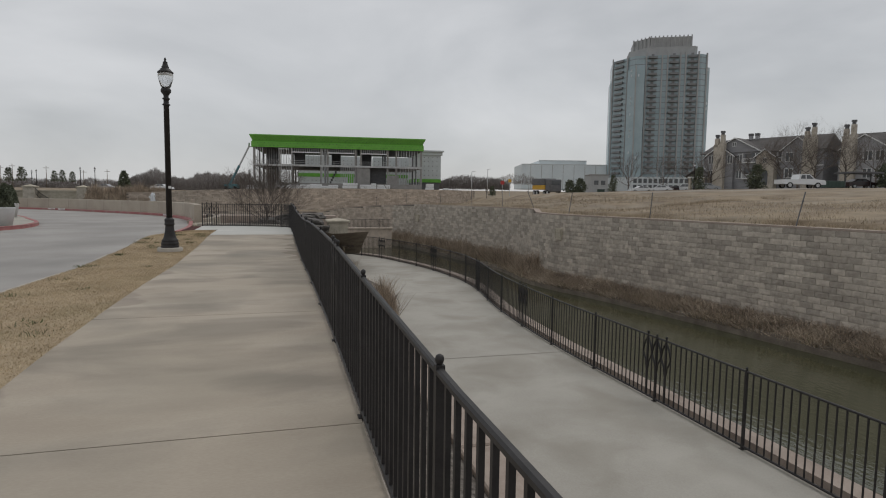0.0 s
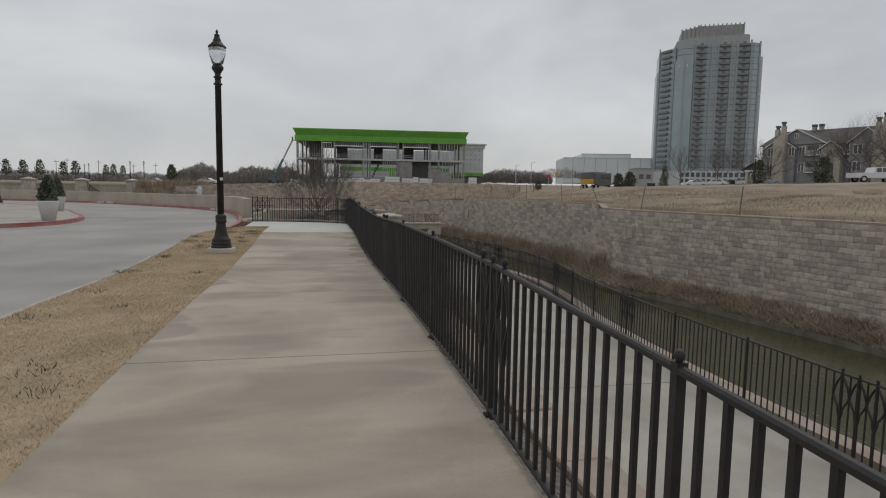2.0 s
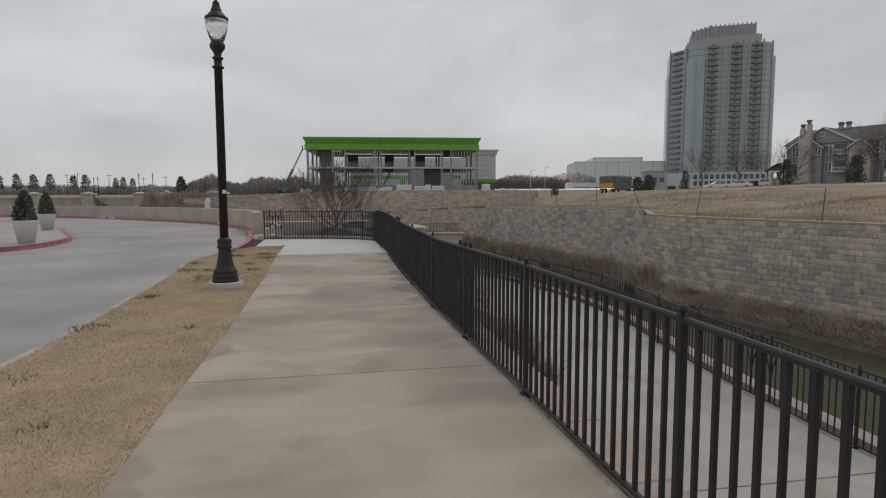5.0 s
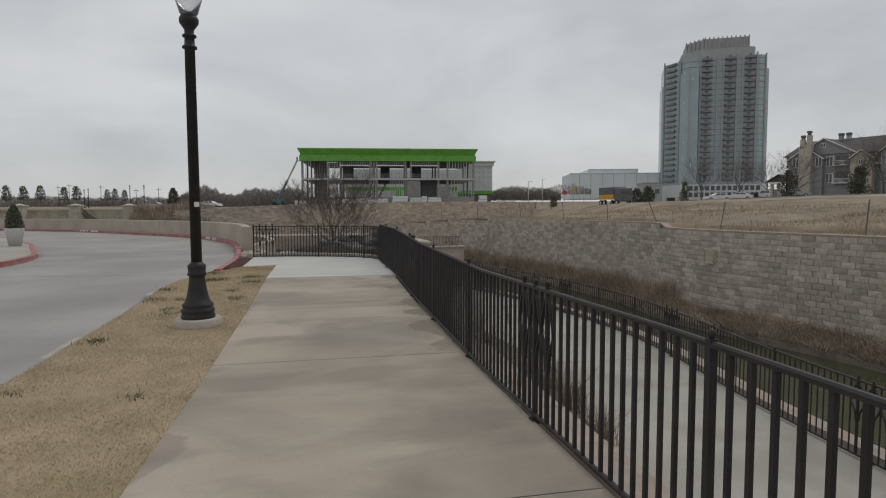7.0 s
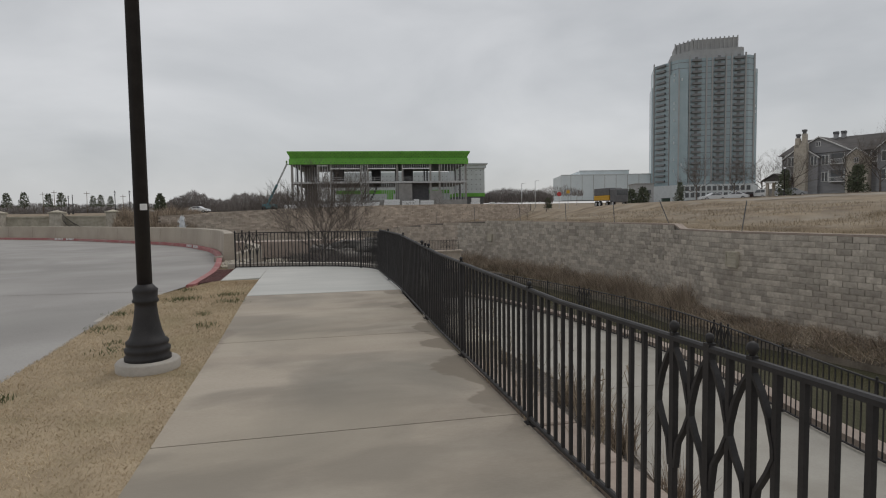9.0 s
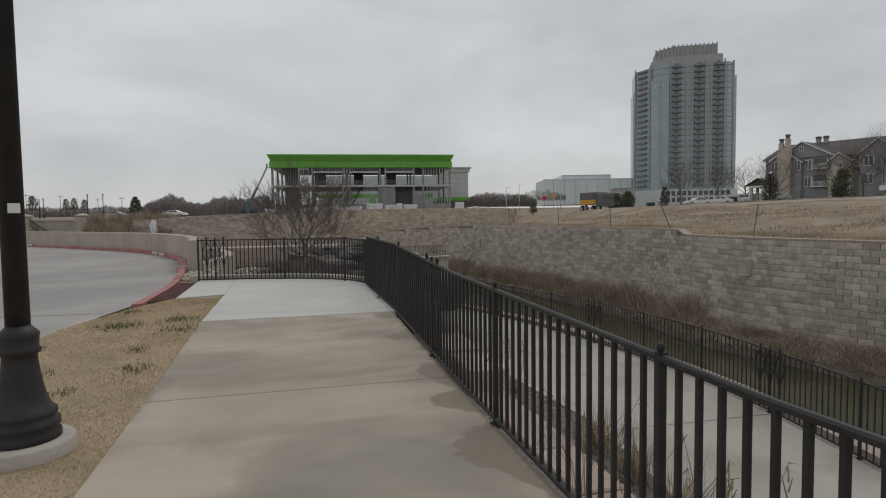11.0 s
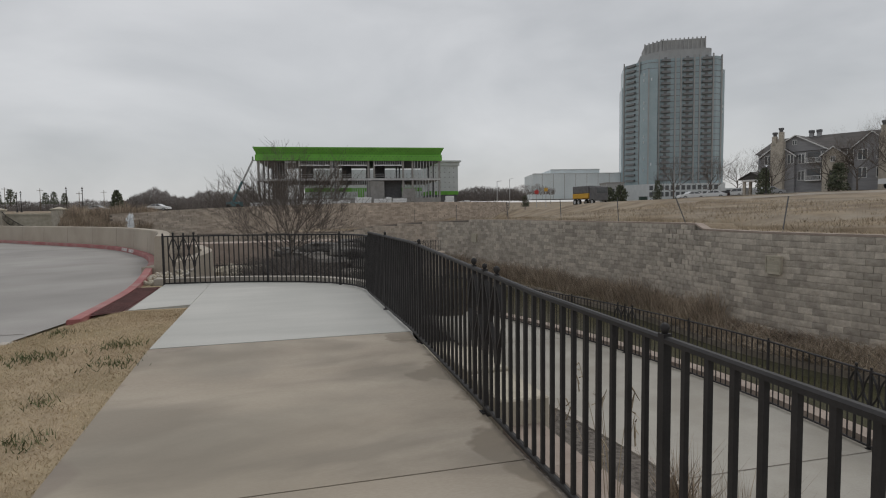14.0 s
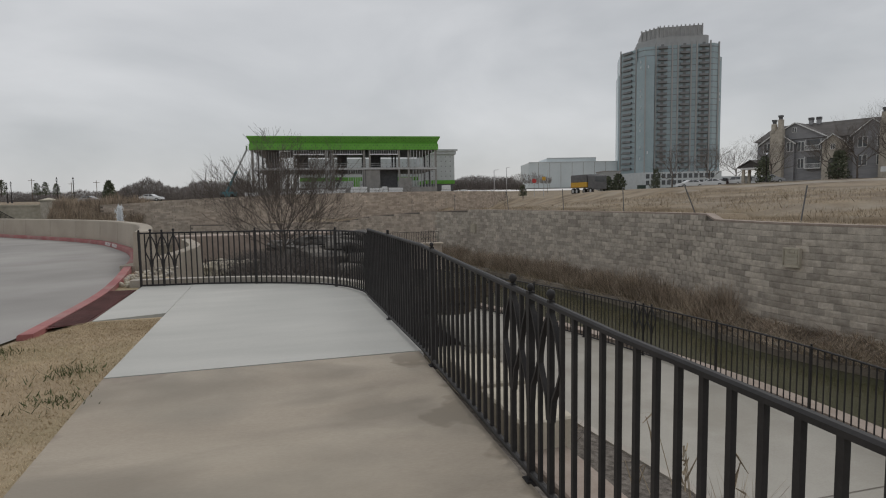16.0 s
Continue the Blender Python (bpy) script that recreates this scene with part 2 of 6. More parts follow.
def strip(bm, left, right):
    """A sheet between two lines of points."""
    a = [bm.verts.new(p) for p in left]
    b = [bm.verts.new(p) for p in right]
    for i in range(len(a) - 1):
        bm.faces.new((a[i], b[i], b[i + 1], a[i + 1]))


def interp(pts, y):
    """Linear in between pairs (y, value...)."""
    if y <= pts[0][0]:
        return pts[0][1]
    for p, q in zip(pts, pts[1:]):
        if y <= q[0]:
            return p[1] + (q[1] - p[1]) * (y - p[0]) / (q[0] - p[0])
    return pts[-1][1]


def smooth_line(pts, step):
    """Points at even steps along a Catmull-Rom line through pts."""
    P = [np.array(p, float) for p in pts]
    P = [2 * P[0] - P[1]] + P + [2 * P[-1] - P[-2]]
    dense = []
    for i in range(1, len(P) - 2):
        for k in range(40):
            t = k / 40
            dense.append(0.5 * (2 * P[i] + (P[i + 1] - P[i - 1]) * t + (2 * P[i - 1] - 5 * P[i] + 4 * P[i + 1] - P[i + 2]) * t * t + (3 * P[i] - P[i - 1] - 3 * P[i + 1] + P[i + 2]) * t ** 3))
    dense.append(P[-2])
    d = [0.0]
    for a, b in zip(dense, dense[1:]):
        d.append(d[-1] + float(np.linalg.norm(b[:2] - a[:2])))
    n = max(1, round(d[-1] / step))
    want = np.linspace(0, d[-1], n + 1)
    arr = np.array(dense)
    return [np.array([np.interp(w, d, arr[:, k]) for k in range(arr.shape[1])]) for w in want]


def gz(y):
    """Height of the upper walk, which rises a little towards its end."""
    return interp([(-5, -0.20), (2, -0.15), (4.4, -0.06), (6, 0.0), (8, 0.02), (10, 0.02), (13, -0.03), (16.5, 0.03), (19.5, 0.15), (30, 0.15), (45, 0.12)], y)


def place(depth, lat, z=0.0):
    """A point of the distance: metres ahead of the walk's start and to its right, along the far view's axis."""
    return (1.15 + 0.2706 * depth + 0.9627 * lat, 0.27 + 0.9627 * depth - 0.2706 * lat, z)


FAR_TURN = -15.7

# ---- the lie of the land ----
Z_LOW, Z_WATER = -1.85, -3.25
WALL = smooth_line([(21.4, -12), (20.2, 0), (18.5, 12), (16.75, 23.3), (15.5, 29.2), (15.9, 35.5), (14.9, 45), (13.5, 53.3), (10.8, 61), (6.5, 69), (1.0, 77), (-4.5, 83.2), (-9, 86.2)], 0.5)
WALL_XY = np.array(WALL)
LOW_FENCE = smooth_line([(7.0, -8), (7.04, 0), (7.06, 8), (7.08, 12), (7.38, 16), (7.95, 19.6), (8.1, 22.5), (7.65, 26.3), (6.6, 30.4), (5.5, 32.6), (3.7, 34.5)], 0.1177)
LOW_XY = np.array(LOW_FENCE)


def wall_top(y):
    return interp([(10, 0.56), (33.4, 0.56), (33.6, 0.763), (54, 0.70), (61, 0.45), (66, 0.1), (70, -0.5), (86, -1.0)], y)


def wall_side(x, y):
    """Distance from the retaining wall: positive behind it, on the high ground."""
    d = WALL_XY - np.array((x, y))
    i = int(np.argmin((d ** 2).sum(1)))
    j = min(max(i, 1), len(WALL_XY) - 2)
    t = WALL_XY[j + 1] - WALL_XY[j - 1]
    r = np.array((x, y)) - WALL_XY[i]
    s = t[0] * r[1] - t[1] * r[0]
    dist = math.hypot(*r)
    return (dist if s < 0 else -dist), WALL_XY[i][1]


def upper_y(x):
    """The line of the upper retaining wall."""
    return interp([(-46, 95), (-20, 88.5), (-8, 87.5), (4, 88), (16, 89.5), (28, 94), (36, 102)], x)


def hill(x, y):
    """The high ground behind the retaining wall."""
    d, yy = wall_side(x, y)
    d = max(d, 0.0)
    east = 3.3 * (1 - math.exp(-d / 40)) + 0.012 * max(0.0, d - 80)
    if y > 50:
        # flatter towards the left, and stepped up by the upper wall
        east *= min(1.0, max(0.0, (x / y + 0.085) / 0.05))
        uy, ut = upper_y(x), interp([(-46, 1.1), (-20, 1.4), (-8, 1.9), (4, 2.3), (16, 2.45), (36, 2.5)], x)
        if x < 36:
            side = min(1.0, max(0.0, (36 - x) / 6))
            low = 0.012 * d if y < uy + 1.2 else ut - 0.6 + 0.019 * (y - uy) * (1 if x < -10 else 1.6)
            east = east * (1 - side) + min(low, 4.0) * side
    return min(wall_top(yy) - 0.10 + east + 0.12 * noise.noise((x * 0.15, y * 0.15, 0)) * min(d / 8, 1), 12.0)


rows_x = sorted(set([-1500, -700, -350, -200, -130, -90, -65, -50] + list(range(-40, 44, 1)) + list(range(44, 100, 4)) + [104, 112, 124, 140, 160, 200, 260, 340, 450, 700, 1500]))
rows_y = sorted(set([-1500, -500, -200, -80, -40] + list(range(-20, 90, 1)) + list(range(90, 130, 4)) + [136, 146, 156, 175, 200, 230, 270, 330, 420, 600, 900, 1600, 2500]))


def kerb_x(y):
    return interp([(21.6, -2.1), (24.5, -2.1), (27.4, -2.4), (31.0, -3.0), (34, -3.9), (38, -5.7), (42.5, -9.0), (48.3, -14.1), (53.5, -21.3), (58, -32), (61, -46), (66, -90)], y)


def land(x, y):
    d, yy = wall_side(x, y)
    if x < -5 and 66 < y:
        return hill(x, y) if y > upper_y(x) + 1.2 else -4.0
    if d > 1.7:
        return hill(x, y)
    if (y < 25.0 and x < 1.0) or (y < 66 and x < kerb_x(y) - 0.3):
        return gz(y) - 0.3
    if x < -70 or y > 120:
        return 0.4 + min(4.2, max(0, y - 70) * 0.03)
    return -4.0

# ---- ground sheet ----
bm = bmesh.new()
grid = [[bm.verts.new((x, y, land(x, y))) for x in rows_x] for y in rows_y]
for j in range(len(rows_y) - 1):
    for i in range(len(rows_x) - 1):
        f = bm.faces.new((grid[j][i], grid[j][i + 1], grid[j + 1][i + 1], grid[j + 1][i]))
        f.smooth = True
tagged(part("ground", bm, M["field"]), "dry brown winter grass and bare earth", "ground", kind="structure")

# ---- upper walk: slabs between tooled joints ----
X_L, X_R = -0.785, 1.70
JOINTS = [-9.0, -5.6, -2.4, 0.8, 4.0, 7.43, 10.55, 13.7, 16.57, 19.6]
walk_floor = thing("sidewalk", (0, 0, 0), "long tan concrete sidewalk with damp stains", "sidewalk", kind="structure")
for a, b in zip(JOINTS, JOINTS[1:]):
    bm = bmesh.new()
    ys = np.linspace(a + 0.006, b - 0.006, 7)
    top = [[bm.verts.new((x, y, gz(y))) for x in (X_L, X_R)] for y in ys]
    low = [[bm.verts.new((x, y, gz(y) - 0.15)) for x in (X_L, X_R)] for y in ys]
    for k in range(6):
        bm.faces.new((top[k][0], top[k][1], top[k + 1][1], top[k + 1][0]))
        bm.faces.new((top[k][0], top[k + 1][0], low[k + 1][0], low[k][0]))
        bm.faces.new((top[k][1], low[k][1], low[k + 1][1], top[k + 1][1]))
    bm.faces.new((top[0][1], top[0][0], low[0][0], low[0][1]))
    bm.faces.new((top[6][0], top[6][1], low[6][1], low[6][0]))
    part("slab", bm, M["concrete"], walk_floor)
bm = bmesh.new()
ys = np.linspace(JOINTS[0], JOINTS[-1], 58)
strip(bm, [(X_L + 0.01, y, gz(y) - 0.012) for y in ys], [(X_R - 0.01, y, gz(y) - 0.012) for y in ys])
part("joint_bed", bm, M["mortar"], walk_floor, "dark grit in the joints")
# pale newer slab at the end, with its rounded corner
bm = bmesh.new()
edge = [(X_L, 19.62), (1.745, 19.62), (1.79, 22.4)] + [(1.08 + 0.74 * math.cos(a), 23.4 + 1.0 * math.sin(a)) for a in np.linspace(0, math.pi / 2, 7)] + [(0.2, 24.85), (-0.785, 25.05)]
vs = [bm.verts.new((x, y, 0.15)) for x, y in edge]
f = bm.faces.new(vs)
r = bmesh.ops.extrude_face_region(bm, geom=[f])
bmesh.ops.translate(bm, verts=[v for v in r["geom"] if isinstance(v, bmesh.types.BMVert)], vec=(0, 0, -0.15))
bmesh.ops.recalc_face_normals(bm, faces=bm.faces)
part("end_slab", bm, M["concrete_new"], walk_floor, "pale newer concrete slab")
bm = bmesh.new()
vs = [bm.verts.new((x, y, 0.146)) for x, y in ((-0.795, 22.4), (-0.795, 25.05), (-1.57, 25.1), (-1.53, 22.15))]
f = bm.faces.new(vs)
r = bmesh.ops.extrude_face_region(bm, geom=[f])
bmesh.ops.translate(bm, verts=[v for v in r["geom"] if isinstance(v, bmesh.types.BMVert)], vec=(0, 0, -0.15))
bmesh.ops.recalc_face_normals(bm, faces=bm.faces)
part("ramp_slab", bm, M["concrete_new"], walk_floor, "pale concrete kerb ramp slab")

# ---- road, lawn strip ----
KERB = smooth_line([(-2.10, 21.6), (-2.12, 24.5), (-2.4, 27.4), (-3.0, 31.0), (-3.9, 34.0), (-5.7, 38.0), (-9.0, 42.5), (-14.1, 48.3), (-21.3, 53.5), (-32, 58), (-46, 61)], 0.6)
bm = bmesh.new()
line = [(-2.46, -20.0), (-2.46, 0), (-2.46, 4), (-2.46, 8), (-2.46, 12), (-2.46, 15), (-2.46, 19.0), (-2.30, 20.6)] + [(p[0], p[1]) for p in KERB]
xs = np.linspace(0, 1, 14)
rowsv = []
for x, y in line:
    rowsv.append([bm.verts.new((x + (-70 - x) * t, y, gz(y) - 0.04)) for t in xs])
for a, b in zip(rowsv, rowsv[1:]):
    for i in range(13):
        bm.faces.new((a[i + 1], a[i], b[i], b[i + 1]))
tagged(part("road", bm, M["road"]), "grey concrete turning road with worn surface", "road", kind="structure")
bm = bmesh.new()
ys = list(np.linspace(-20, 22.2, 60))
strip(bm, [(-2.47 if y < 19 else -2.47 + 0.9 * ((y - 19) / 3.2) ** 1.5, y, gz(y) - 0.015) for y in ys], [(X_L + 0.005, y, gz(y) - 0.015) for y in ys])
tagged(part("lawn_strip", bm, M["grass_soil"]), "strip of dormant straw-coloured lawn grass", "lawn", kind="structure")

bm = bmesh.new()
vs = [bm.verts.new(p) for p in ((-2.6, 18.8, 0.075), (-0.6, 18.8, 0.085), (-0.6, 25.4, 0.11), (-2.2, 27.6, 0.11), (-2.4, 27.6, 0.10))]
bm.faces.new(vs)
tagged(part("verge_base", bm, M["grass_soil"]), "bare soil beside the kerb ramp", "ground", kind="structure")

# ---- red kerb and barrier wall ----
def ribbon(bm, line, prof, closed=True):
    """Sweeps a profile of (outward, up) along a plan line; outward is to the right of the way."""
    rings = []
    for i, p in enumerate(line):
        q0, q1 = line[max(i - 1, 0)], line[min(i + 1, len(line) - 1)]
        tx, ty = q1[0] - q0[0], q1[1] - q0[1]
        L = math.hypot(tx, ty)
        nx, ny = ty / L, -tx / L
        z = p[2] if len(p) > 2 else 0.0
        rings.append([bm.verts.new((p[0] + nx * u, p[1] + ny * u, z + w)) for u, w in prof])
    m = len(prof)
    for a, b in zip(rings, rings[1:]):
        for k in range(m if closed else m - 1):
            bm.faces.new((a[k], a[(k + 1) % m], b[(k + 1) % m], b[k]))
    if closed:
        bm.faces.new(rings[0][::-1])
        bm.faces.new(rings[-1])
    bmesh.ops.recalc_face_normals(bm, faces=bm.faces)


bm = bmesh.new()
ribbon(bm, [(p[0], p[1], gz(p[1]) - 0.04 - interp([(24.5, 0.085), (27.5, 0.0)], p[1])) for p in KERB], [(0, -0.1), (0.02, 0.11), (0.035, 0.125), (0.17, 0.125), (0.17, -0.1)])
tagged(part("kerb_red", bm, M["kerb_red"]), "faded red-painted fire lane kerb", "kerb", kind="structure")
bm = bmesh.new()
BARRIER = [(p[0], p[1], gz(p[1]) - 0.04) for p in KERB if p[1] > 27.3]
ribbon(bm, BARRIER, [(0.19, -0.1), (0.24, 0.79), (0.26, 0.81), (0.50, 0.81), (0.52, 0.79), (0.60, -0.1)])
tagged(part("barrier_wall", bm, M["barrier"]), "curved tan concrete barrier wall", "wall", kind="structure")

# ---- retaining wall: backing, cap and the ledge of earth behind it ----
bm = bmesh.new()
ribbon(bm, [(p[0], p[1], wall_top(p[1])) for p in WALL], [(0.33, -4.6), (0.62, -0.06), (1.0, -0.06), (1.0, -4.6)])
retaining = tagged(part("retaining_wall", bm, M["mortar"]), "tall grey-tan split-face block retaining wall", "wall", kind="structure")
bm = bmesh.new()
ribbon(bm, [(p[0], p[1], wall_top(p[1])) for p in WALL], [(0.56, -0.07), (0.56, 0.0), (0.92, 0.0), (0.92, -0.07)])
part("wall_cap", bm, M["coping"], retaining, "pinkish-grey concrete cap course")
bm = bmesh.new()
ribbon(bm, [(p[0], p[1], wall_top(p[1])) for p in WALL], [(0.9, -0.6), (0.92, -0.03), (2.2, -0.02), (4.2, -0.30), (4.2, -0.6)])
tagged(part("wall_verge", bm, M["field"]), "dry grass verge behind the retaining wall", "ground", kind="structure")

# ---- promenade, kerb and water ----
NEAR = [(-8, 3.9), (13.5, 3.95), (16, 4.4), (17.75, 4.8), (20, 5.05), (23.4, 4.7), (30.5, 4.5), (35, 2.2)]
bm = bmesh.new()
strip(bm, [(interp(NEAR, p[1]), p[1], Z_LOW) for p in LOW_FENCE], [(p[0] + 0.1, p[1], Z_LOW) for p in LOW_FENCE])
tagged(part("promenade", bm, M["promenade"]), "pale concrete waterside promenade", "pavement", kind="structure")
for y in (3.4, 11.45, 19.5, 27.0):
    bm = bmesh.new()
    x0, x1 = interp(NEAR, y), float(np.interp(y, LOW_XY[:, 1], LOW_XY[:, 0])) + 0.09
    strip(bm, [(x0, y, Z_LOW + 0.004), (x1, y - 0.05, Z_LOW + 0.004)], [(x0, y - 0.02, Z_LOW + 0.004), (x1, y - 0.07, Z_LOW + 0.004)])
    tagged(part("promenade_joint", bm, M["mortar"]), "dark joint across the promenade", "paving joint", kind="structure")
bm = bmesh.new()
ribbon(bm, [(p[0], p[1], Z_LOW) for p in LOW_FENCE], [(0.1, -1.8), (0.1, 0.10), (0.40, 0.10), (0.40, -1.8)])
tagged(part("water_kerb", bm, M["coping"]), "low tan concrete kerb along the water", "kerb", kind="structure")
bm = bmesh.new()
vs = [bm.verts.new(p) for p in ((6, -30, Z_WATER), (30, -30, Z_WATER), (30, 60, Z_WATER), (14, 80, Z_WATER), (-60, 110, Z_WATER), (-60, 40, Z_WATER), (1, 30, Z_WATER), (6, 26, Z_WATER))]
bm.faces.new(vs)
M["water"] = mat("murky_green_water", (0.050, 0.052, 0.028), (0.065, 0.066, 0.037), 0.05, 0.8, 7, 0.0, spec=0.5)
wnode = M["water"].node_tree.nodes
wlink = M["water"].node_tree.links
geo = wnode.new("ShaderNodeNewGeometry")
wav = wnode.new("ShaderNodeTexNoise")
wav.inputs["Scale"].default_value, wav.inputs["Detail"].default_value = 4.5, 3
mp = wnode.new("ShaderNodeMapping")
mp.inputs["Scale"].default_value = (1.6, 0.7, 1)
mp.inputs["Rotation"].default_value = (0, 0, 0.5)
bp = wnode.new("ShaderNodeBump")
bp.inputs["Strength"].default_value, bp.inputs["Distance"].default_value = 0.3, 0.03
wlink.new(geo.outputs["Position"], mp.inputs["Vector"])
wlink.new(mp.outputs["Vector"], wav.inputs["Vector"])
wlink.new(wav.outputs["Fac"], bp.inputs["Height"])
wlink.new(bp.outputs["Normal"], wnode["Principled BSDF"].inputs["Normal"])
tagged(part("water", bm, M["water"]), "murky green canal water with small ripples", "water", kind="structure")

# ---- iron fences ----
def fence_panel(name, line, foot_z, posts, ornaments, label, height=0.955, group="", pick=0.0100, gap=0.1177):
    """An iron fence along a plan line with pickets 0.12 m apart: rails, posts with ball tops, and ornaments of three pointed loops."""
    base = thing(name, (line[0][0], line[0][1], foot_z(line[0][1])), label, "fence", group)
    ox, oy, oz = base.matrix_basis.translation
    P = [Vector((p[0] - ox, p[1] - oy, foot_z(p[1]) - oz)) for p in line]
    for nm, lo, hi, half in (("top_rail", height - 0.024, height, 0.016), ("bottom_rail", 0.03, 0.055, 0.016)):
        bm = bmesh.new()
        ribbon(bm, P, [(-half, lo), (-half, hi - 0.008), (-half + 0.008, hi), (half - 0.008, hi), (half, hi - 0.008), (half, lo)])
        part(nm, bm, M["iron"], base)
    bm = bmesh.new()
    box(bm, -pick, pick, -pick, pick, 0.05, height - 0.02)
    pk = bpy.data.meshes.new("picket")
    bm.to_mesh(pk); bm.free(); pk.materials.append(M["iron"])
    bm = bmesh.new()
    box(bm, -0.0165, 0.0165, -0.0165, 0.0165, -0.02, height + 0.008)
    lathe(bm, [(0.010, height), (0.011, height + 0.012), (0.014, height + 0.016), (0.0175, height + 0.028), (0.014, height + 0.04), (0.005, height + 0.046)], 10)
    box(bm, -0.034, 0.034, -0.034, 0.034, -0.02, 0.008)
    pm = bpy.data.meshes.new("post")
    bm.to_mesh(pm); bm.free(); pm.materials.append(M["iron"])
    bm = bmesh.new()
    box(bm, -0.0135, 0.0135, -0.0135, 0.0135, 0.05, height + 0.008)
    lathe(bm, [(0.009, height), (0.010, height + 0.012), (0.017, height + 0.02), (0.022, height + 0.035), (0.017, height + 0.05), (0.005, height + 0.058)], 10)
    fm = bpy.data.meshes.new("finial_picket")
    bm.to_mesh(fm); bm.free(); fm.materials.append(M["iron"])
    # one pointed loop: two flat bars from the apex out to the neighbouring picket and back in lower down
    bm = bmesh.new()
    for s in (-1, 1):
        ring = [(0.0, height - 0.04), (0.045 * s, height - 0.10), (0.085 * s, height - 0.18), (0.112 * s, height - 0.27), (0.114 * s, height - 0.31), (0.085 * s, height - 0.37), (0.035 * s, height - 0.45), (0.018 * s, height - 0.56)]
        prev = None
        for y, z in ring:
            y *= gap / 0.1177
            cur = [bm.verts.new((u, y + w, z)) for u, w in ((-0.013, -0.007), (0.013, -0.007), (0.013, 0.007), (-0.013, 0.007))]
            if prev:
                for k in range(4):
                    bm.faces.new((prev[k], prev[(k + 1) % 4], cur[(k + 1) % 4], cur[k]))
            prev = cur
    lm = bpy.data.meshes.new("ornament_loop")
    bm.to_mesh(lm); bm.free(); lm.materials.append(M["iron"])
    special = {}
    for o in ornaments:
        special.update({o - 2: "f", o + 2: "f"})
        posts = posts | {o}
    for i, p in enumerate(P):
        d = P[min(i + 1, len(P) - 1)] - P[max(i - 1, 0)]
        turn = pose(*p, 0, 0, math.degrees(math.atan2(-d.x, d.y)))
        nm, me = ("post", pm) if i in posts else ("finial_picket", fm) if i in special else ("picket", pk)
        ob = new(nm, me)
        ob.parent, ob.matrix_basis = base, turn
        if i in special or i in ornaments:
            lp = new("ornament_loop", lm)
            lp.parent, lp.matrix_basis = base, turn
    return base


GAP = 1.883 / 17
UP_STRAIGHT = [(1.715, 5.98 + GAP * k) for k in range(-85, 150)]
fence_panel("iron_fence", UP_STRAIGHT, gz, {k for k in range(235) if k % 17 == 0}, {34, 85, 136, 187}, "black wrought iron guard fence beside the walk, with looped ornaments", gap=GAP)
CURVE = smooth_line([UP_STRAIGHT[-1], (1.715, 23.0), (1.49, 23.7), (0.95, 24.25), (0.2, 24.66), (-0.7, 24.93), (-1.58, 25.05)], 0.0866)
N_END = len(CURVE) - 2
fence_panel("iron_fence", CURVE[1:], lambda y: 0.15 - 0.03 * min(1.0, max(0.0, (y - 22.6) / 2.4)), {N_END, N_END - 21, N_END - 38, N_END - 55}, {N_END - 4}, "black wrought iron guard fence curving round the walk's end", 0.895, pick=0.0085, gap=0.0866)
fence_panel("iron_fence", LOW_FENCE, lambda y: Z_LOW, {k for k in range(len(LOW_FENCE)) if k % 16 == 10}, {k for k in range(len(LOW_FENCE)) if k % 48 == 42}, "black wrought iron fence along the canal promenade", 1.06, "", 0.0075)

# ---- street lamp ----
M["glass_frost"] = mat("clear_lamp_glass", (0.8, 0.82, 0.84), (0.9, 0.92, 0.93), 0.08, 5, 50, 0.0)
M["glass_frost"].node_tree.nodes["Principled BSDF"].inputs["Transmission Weight"].default_value = 0.85


